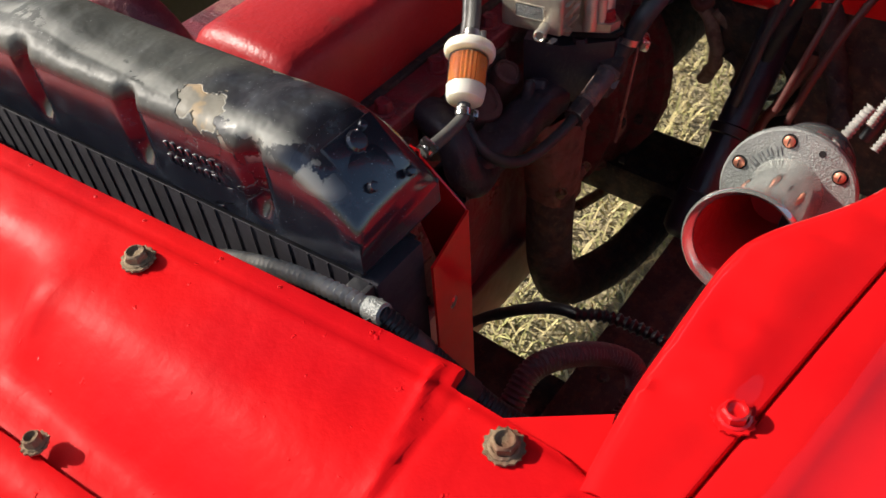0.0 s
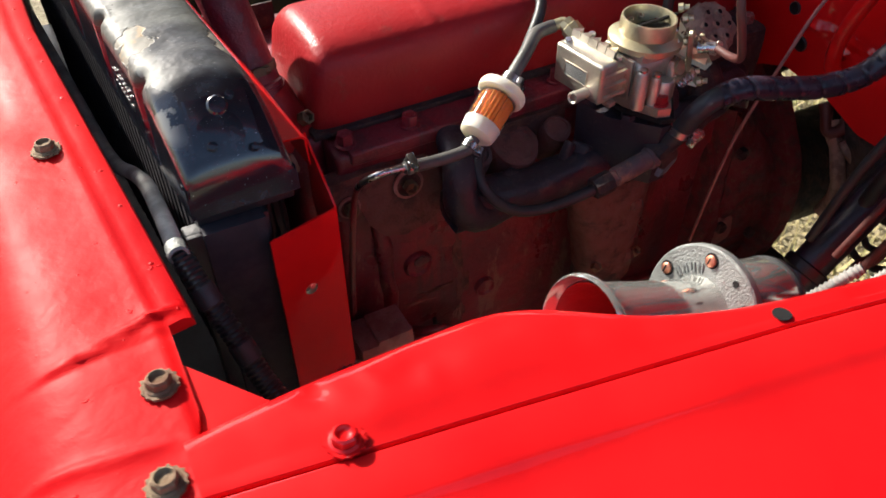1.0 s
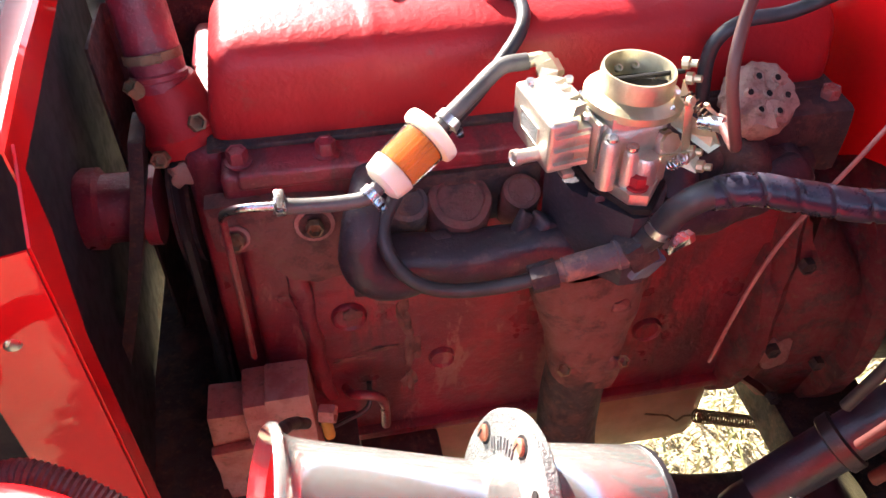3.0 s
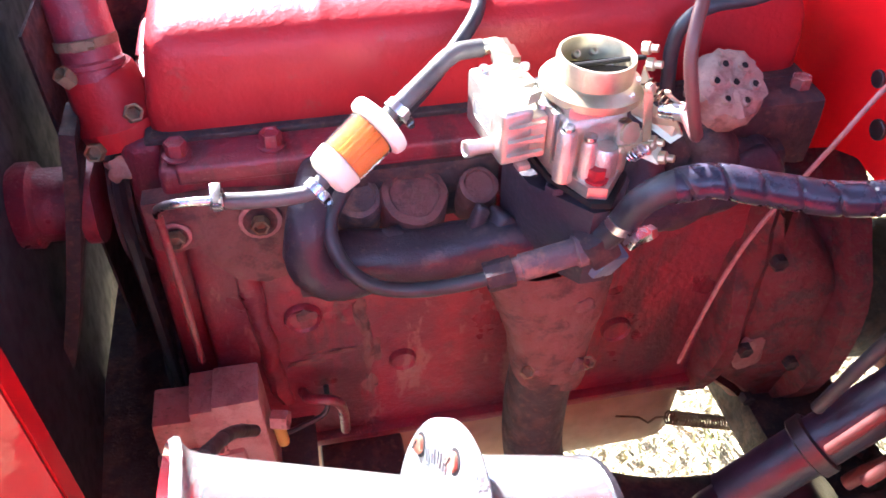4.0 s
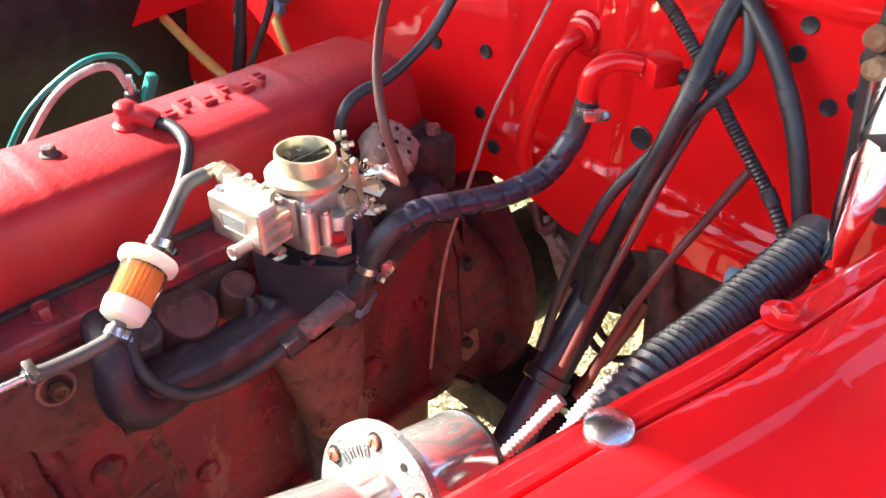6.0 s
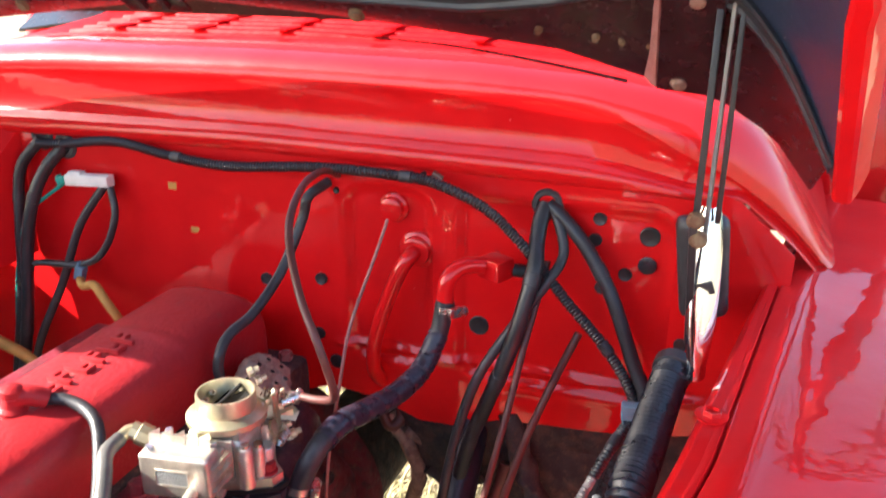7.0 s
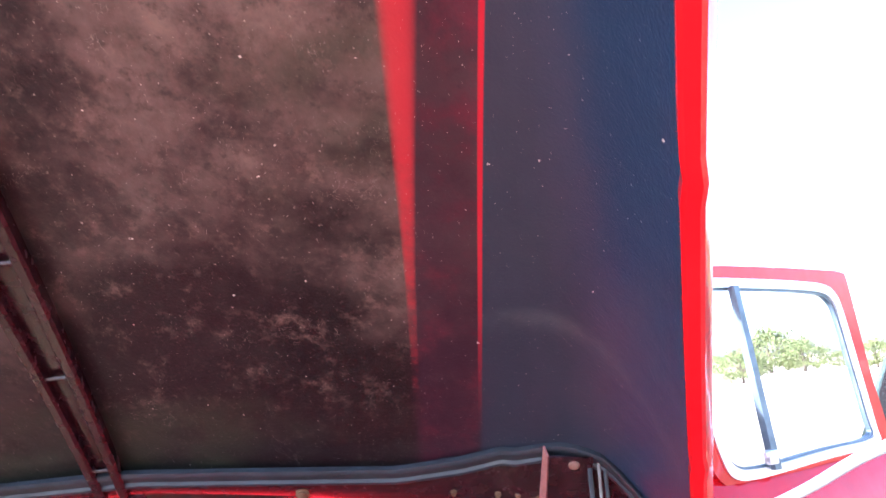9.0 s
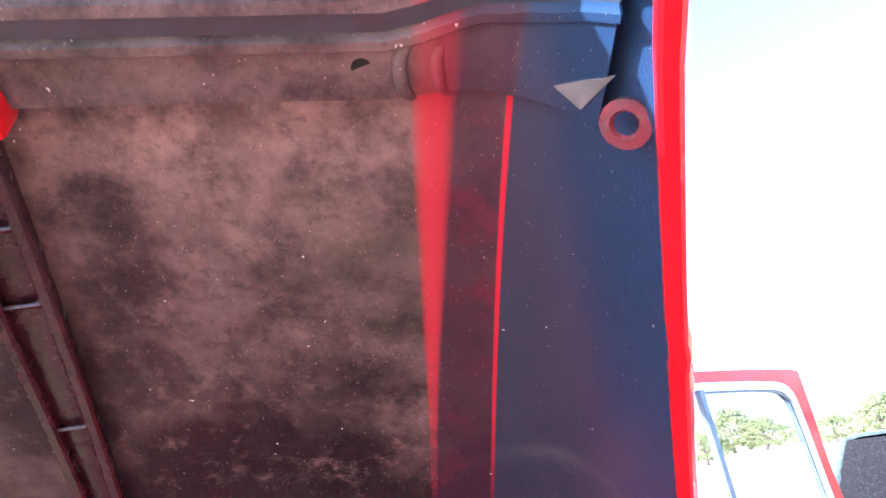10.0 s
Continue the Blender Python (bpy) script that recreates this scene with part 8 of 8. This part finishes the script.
    # lower door skin with a swage line
    bm = blank()
    rows = []
    for k in range(40):
        u = -0.235 + 0.86 * k / 39
        row = []
        for z, off in ((1.262, 0.020), (1.245, 0.004), (1.225, -0.012), (1.20, -0.026), (1.16, -0.042), (1.12, -0.052), (1.08, -0.056), (1.06, -0.050), (1.045, -0.046), (1.02, -0.052), (0.98, -0.058), (0.85, -0.058), (0.65, -0.040), (0.55, -0.02)):
            if k < 3:
                off = off * 0.4 + 0.01 * (3 - k)
            row.append(at(u, z, off))
        rows.append(row)
    sheet(bm, rows, 0.002)
    part("door_skin", bm, RED, base)
    # mirror arm
    bm, b2 = blank(), blank()
    for dz, du in ((0.0, -0.164), (0.045, -0.188), (0.042, -0.148)):
        lathe(bm, [(0.009, 0), (0.008, 0.004), (0, 0.005)], at(du, 1.153 + dz, -0.052), tuple(-n), 12)
    plate(b2, [at(-0.205, 1.212, -0.050), at(-0.130, 1.208, -0.050), at(-0.152, 1.138, -0.052), at(-0.178, 1.138, -0.052)], 0.005)
    part("mirror_mount", b2, RED, base)
    mount = part("mirror_bolts", bm, TRIM, base, "bright mirror mount bolts")
    bm = blank()
    tube(bm, [at(-0.148, 1.185, -0.055), at(0.02, 1.232, -0.11), at(0.17, 1.290, -0.17), at(0.38, 1.33, -0.24)], 0.0095, 14, 0.02, taper=1.5)
    part("mirror_arm", bm, TRIM, base, "bright mirror arm")
    bm = blank()
    plate(bm, [at(0.145, 1.055, -0.062), at(0.245, 1.048, -0.062), at(0.222, 0.985, -0.064), at(0.175, 0.985, -0.064)], 0.005)
    lower = part("lower_mount", bm, RED, base)
    for u, z in ((0.160, 1.038), (0.228, 1.030), (0.201, 1.004)):
        bm = blank()
        lathe(bm, [(0.009, 0), (0.008, 0.004), (0, 0.005)], at(u, z, -0.067), tuple(-n), 12)
        part("mount_bolt", bm, TRIM, lower, "bright bolt head")


door()


# ---- cab behind the hood ----
def cab():
    base = thing("cab", (2.2, 0.6, 0.6), "red truck cab with a dark windscreen behind the raised hood", "cab")
    bm = blank()
    sheet(bm, [[(1.50, y, 1.325 - 0.05 * ((y - 0.6) / 0.7) ** 2), (1.62, y, 1.34), (1.66, y, 1.36), (1.82, y, 1.70)] for y in [-0.12 + 0.08 * k for k in range(19)]], 0.006)
    part("windscreen", bm, SCREEN, base, "dark reflective windscreen")
    bm = blank()
    rows = []
    for k in range(16):
        u = k / 15
        x = 1.80 + 1.1 * u
        rows.append([(x, -0.16, 1.66), (x, -0.13, 1.73), (x, -0.05, 1.775), (x, 0.6, 1.80), (x, 1.25, 1.775), (x, 1.33, 1.73), (x, 1.36, 1.66)])
    sheet(bm, rows, 0.004)
    part("roof", bm, RED, base)
    bm = blank()
    plate(bm, [(2.9, -0.16, 1.74), (2.9, 1.36, 1.74), (2.9, 1.36, 0.58), (2.9, -0.16, 0.58)], 0.004)
    part("rear_wall", bm, RED, base)
    for y in (-0.13, 1.36):
        bm = blank()
        tube(bm, [(1.56, y, 1.05), (1.60, y, 1.30), (1.80, y, 1.70)], 0.028, 12, 0.05)
        part("pillar", bm, RED, base)
    bm = blank()
    plate(bm, [(1.5, 1.365, 1.25), (2.9, 1.365, 1.25), (2.9, 1.365, 0.58), (1.5, 1.365, 0.58)], 0.004)
    part("side_panel", bm, RED, base)
    bm = blank()
    box(bm, (2.55, 0.6, 0.85), (0.5, 1.3, 0.5), 0.05)
    part("bench_seat", bm, BLACK, base)


SCREEN = plain("dark windscreen glass", (0.012, 0.014, 0.016), 0.22, depth=0.00002)
cab()


# ---- a parked car in the field ----
def far_car():
    at = Vector((5.765, -3.768, 0.0))
    base = thing("car", tuple(at), "grey-green estate car parked beside the truck", "car")
    turn = pose(0, 0, 0, 0, 0, -125)

    def P(x, y, z):
        return tuple(at + turn.to_3x3() @ Vector((x, y, z)))

    bm = blank()
    prof = [(-1.25, 0.35), (-1.32, 0.6), (-1.30, 0.85), (-1.24, 1.00), (1.0, 1.0), (2.0, 0.88), (2.2, 0.7), (2.2, 0.45)]
    rows = []
    for w, s in ((-0.86, 0.9), (-0.90, 1.0), (0.90, 1.0), (0.86, 0.9)):
        rows.append([P(x * (0.98 if s < 1 else 1), w, 0.3 + (z - 0.3) * s) for x, z in prof])
    grid = sheet(bm, rows, 0)
    bm.faces.new(grid[0])
    bm.faces.new(grid[-1][::-1])
    part("body", bm, CARG, base)
    bm = blank()
    roof = [(-1.24, 0.99), (-1.06, 1.42), (0.3, 1.44), (1.0, 0.99)]
    rows = [[P(x, w, z) for x, z in roof] for w in (-0.78, -0.70, 0.70, 0.78)]
    grid = sheet(bm, rows, 0)
    bm.faces.new(grid[0])
    bm.faces.new(grid[-1][::-1])
    part("cabin", bm, SCREEN, base, "dark car windows")
    for w in (-0.775, 0.775):
        for x0, x1 in ((-1.25, -1.06), (-0.25, -0.25), (1.0, 0.32)):
            bm = blank()
            tube(bm, [P(x0, w, 1.0), P(x1, w * 0.93, 1.43)], 0.035, 8, 0.1)
            part("pillar", bm, CARG, base)
    bm = blank()
    rows = [[P(-1.10, w, 1.425), P(-0.98, w, 1.455), P(-0.3, w, 1.475), P(0.3, w, 1.465), P(0.38, w, 1.43)] for w in (-0.74, -0.66, 0, 0.66, 0.74)]
    sheet(bm, rows, 0.02)
    part("roof", bm, CARG, base)
    for x in (-0.75, 1.40):
        for w in (-0.82, 0.82):
            bm = blank()
            ax = turn.to_3x3() @ Vector((0, 1, 0))
            lathe(bm, [(0, -0.09), (0.2, -0.09), (0.31, -0.08), (0.31, 0.08), (0.2, 0.09), (0, 0.09)], P(x, w, 0.31), ax, 20)
            part("wheel", bm, SHADE, base)


CARG = plain("grey-green car paint", (0.055, 0.085, 0.080), 0.25)
far_car()
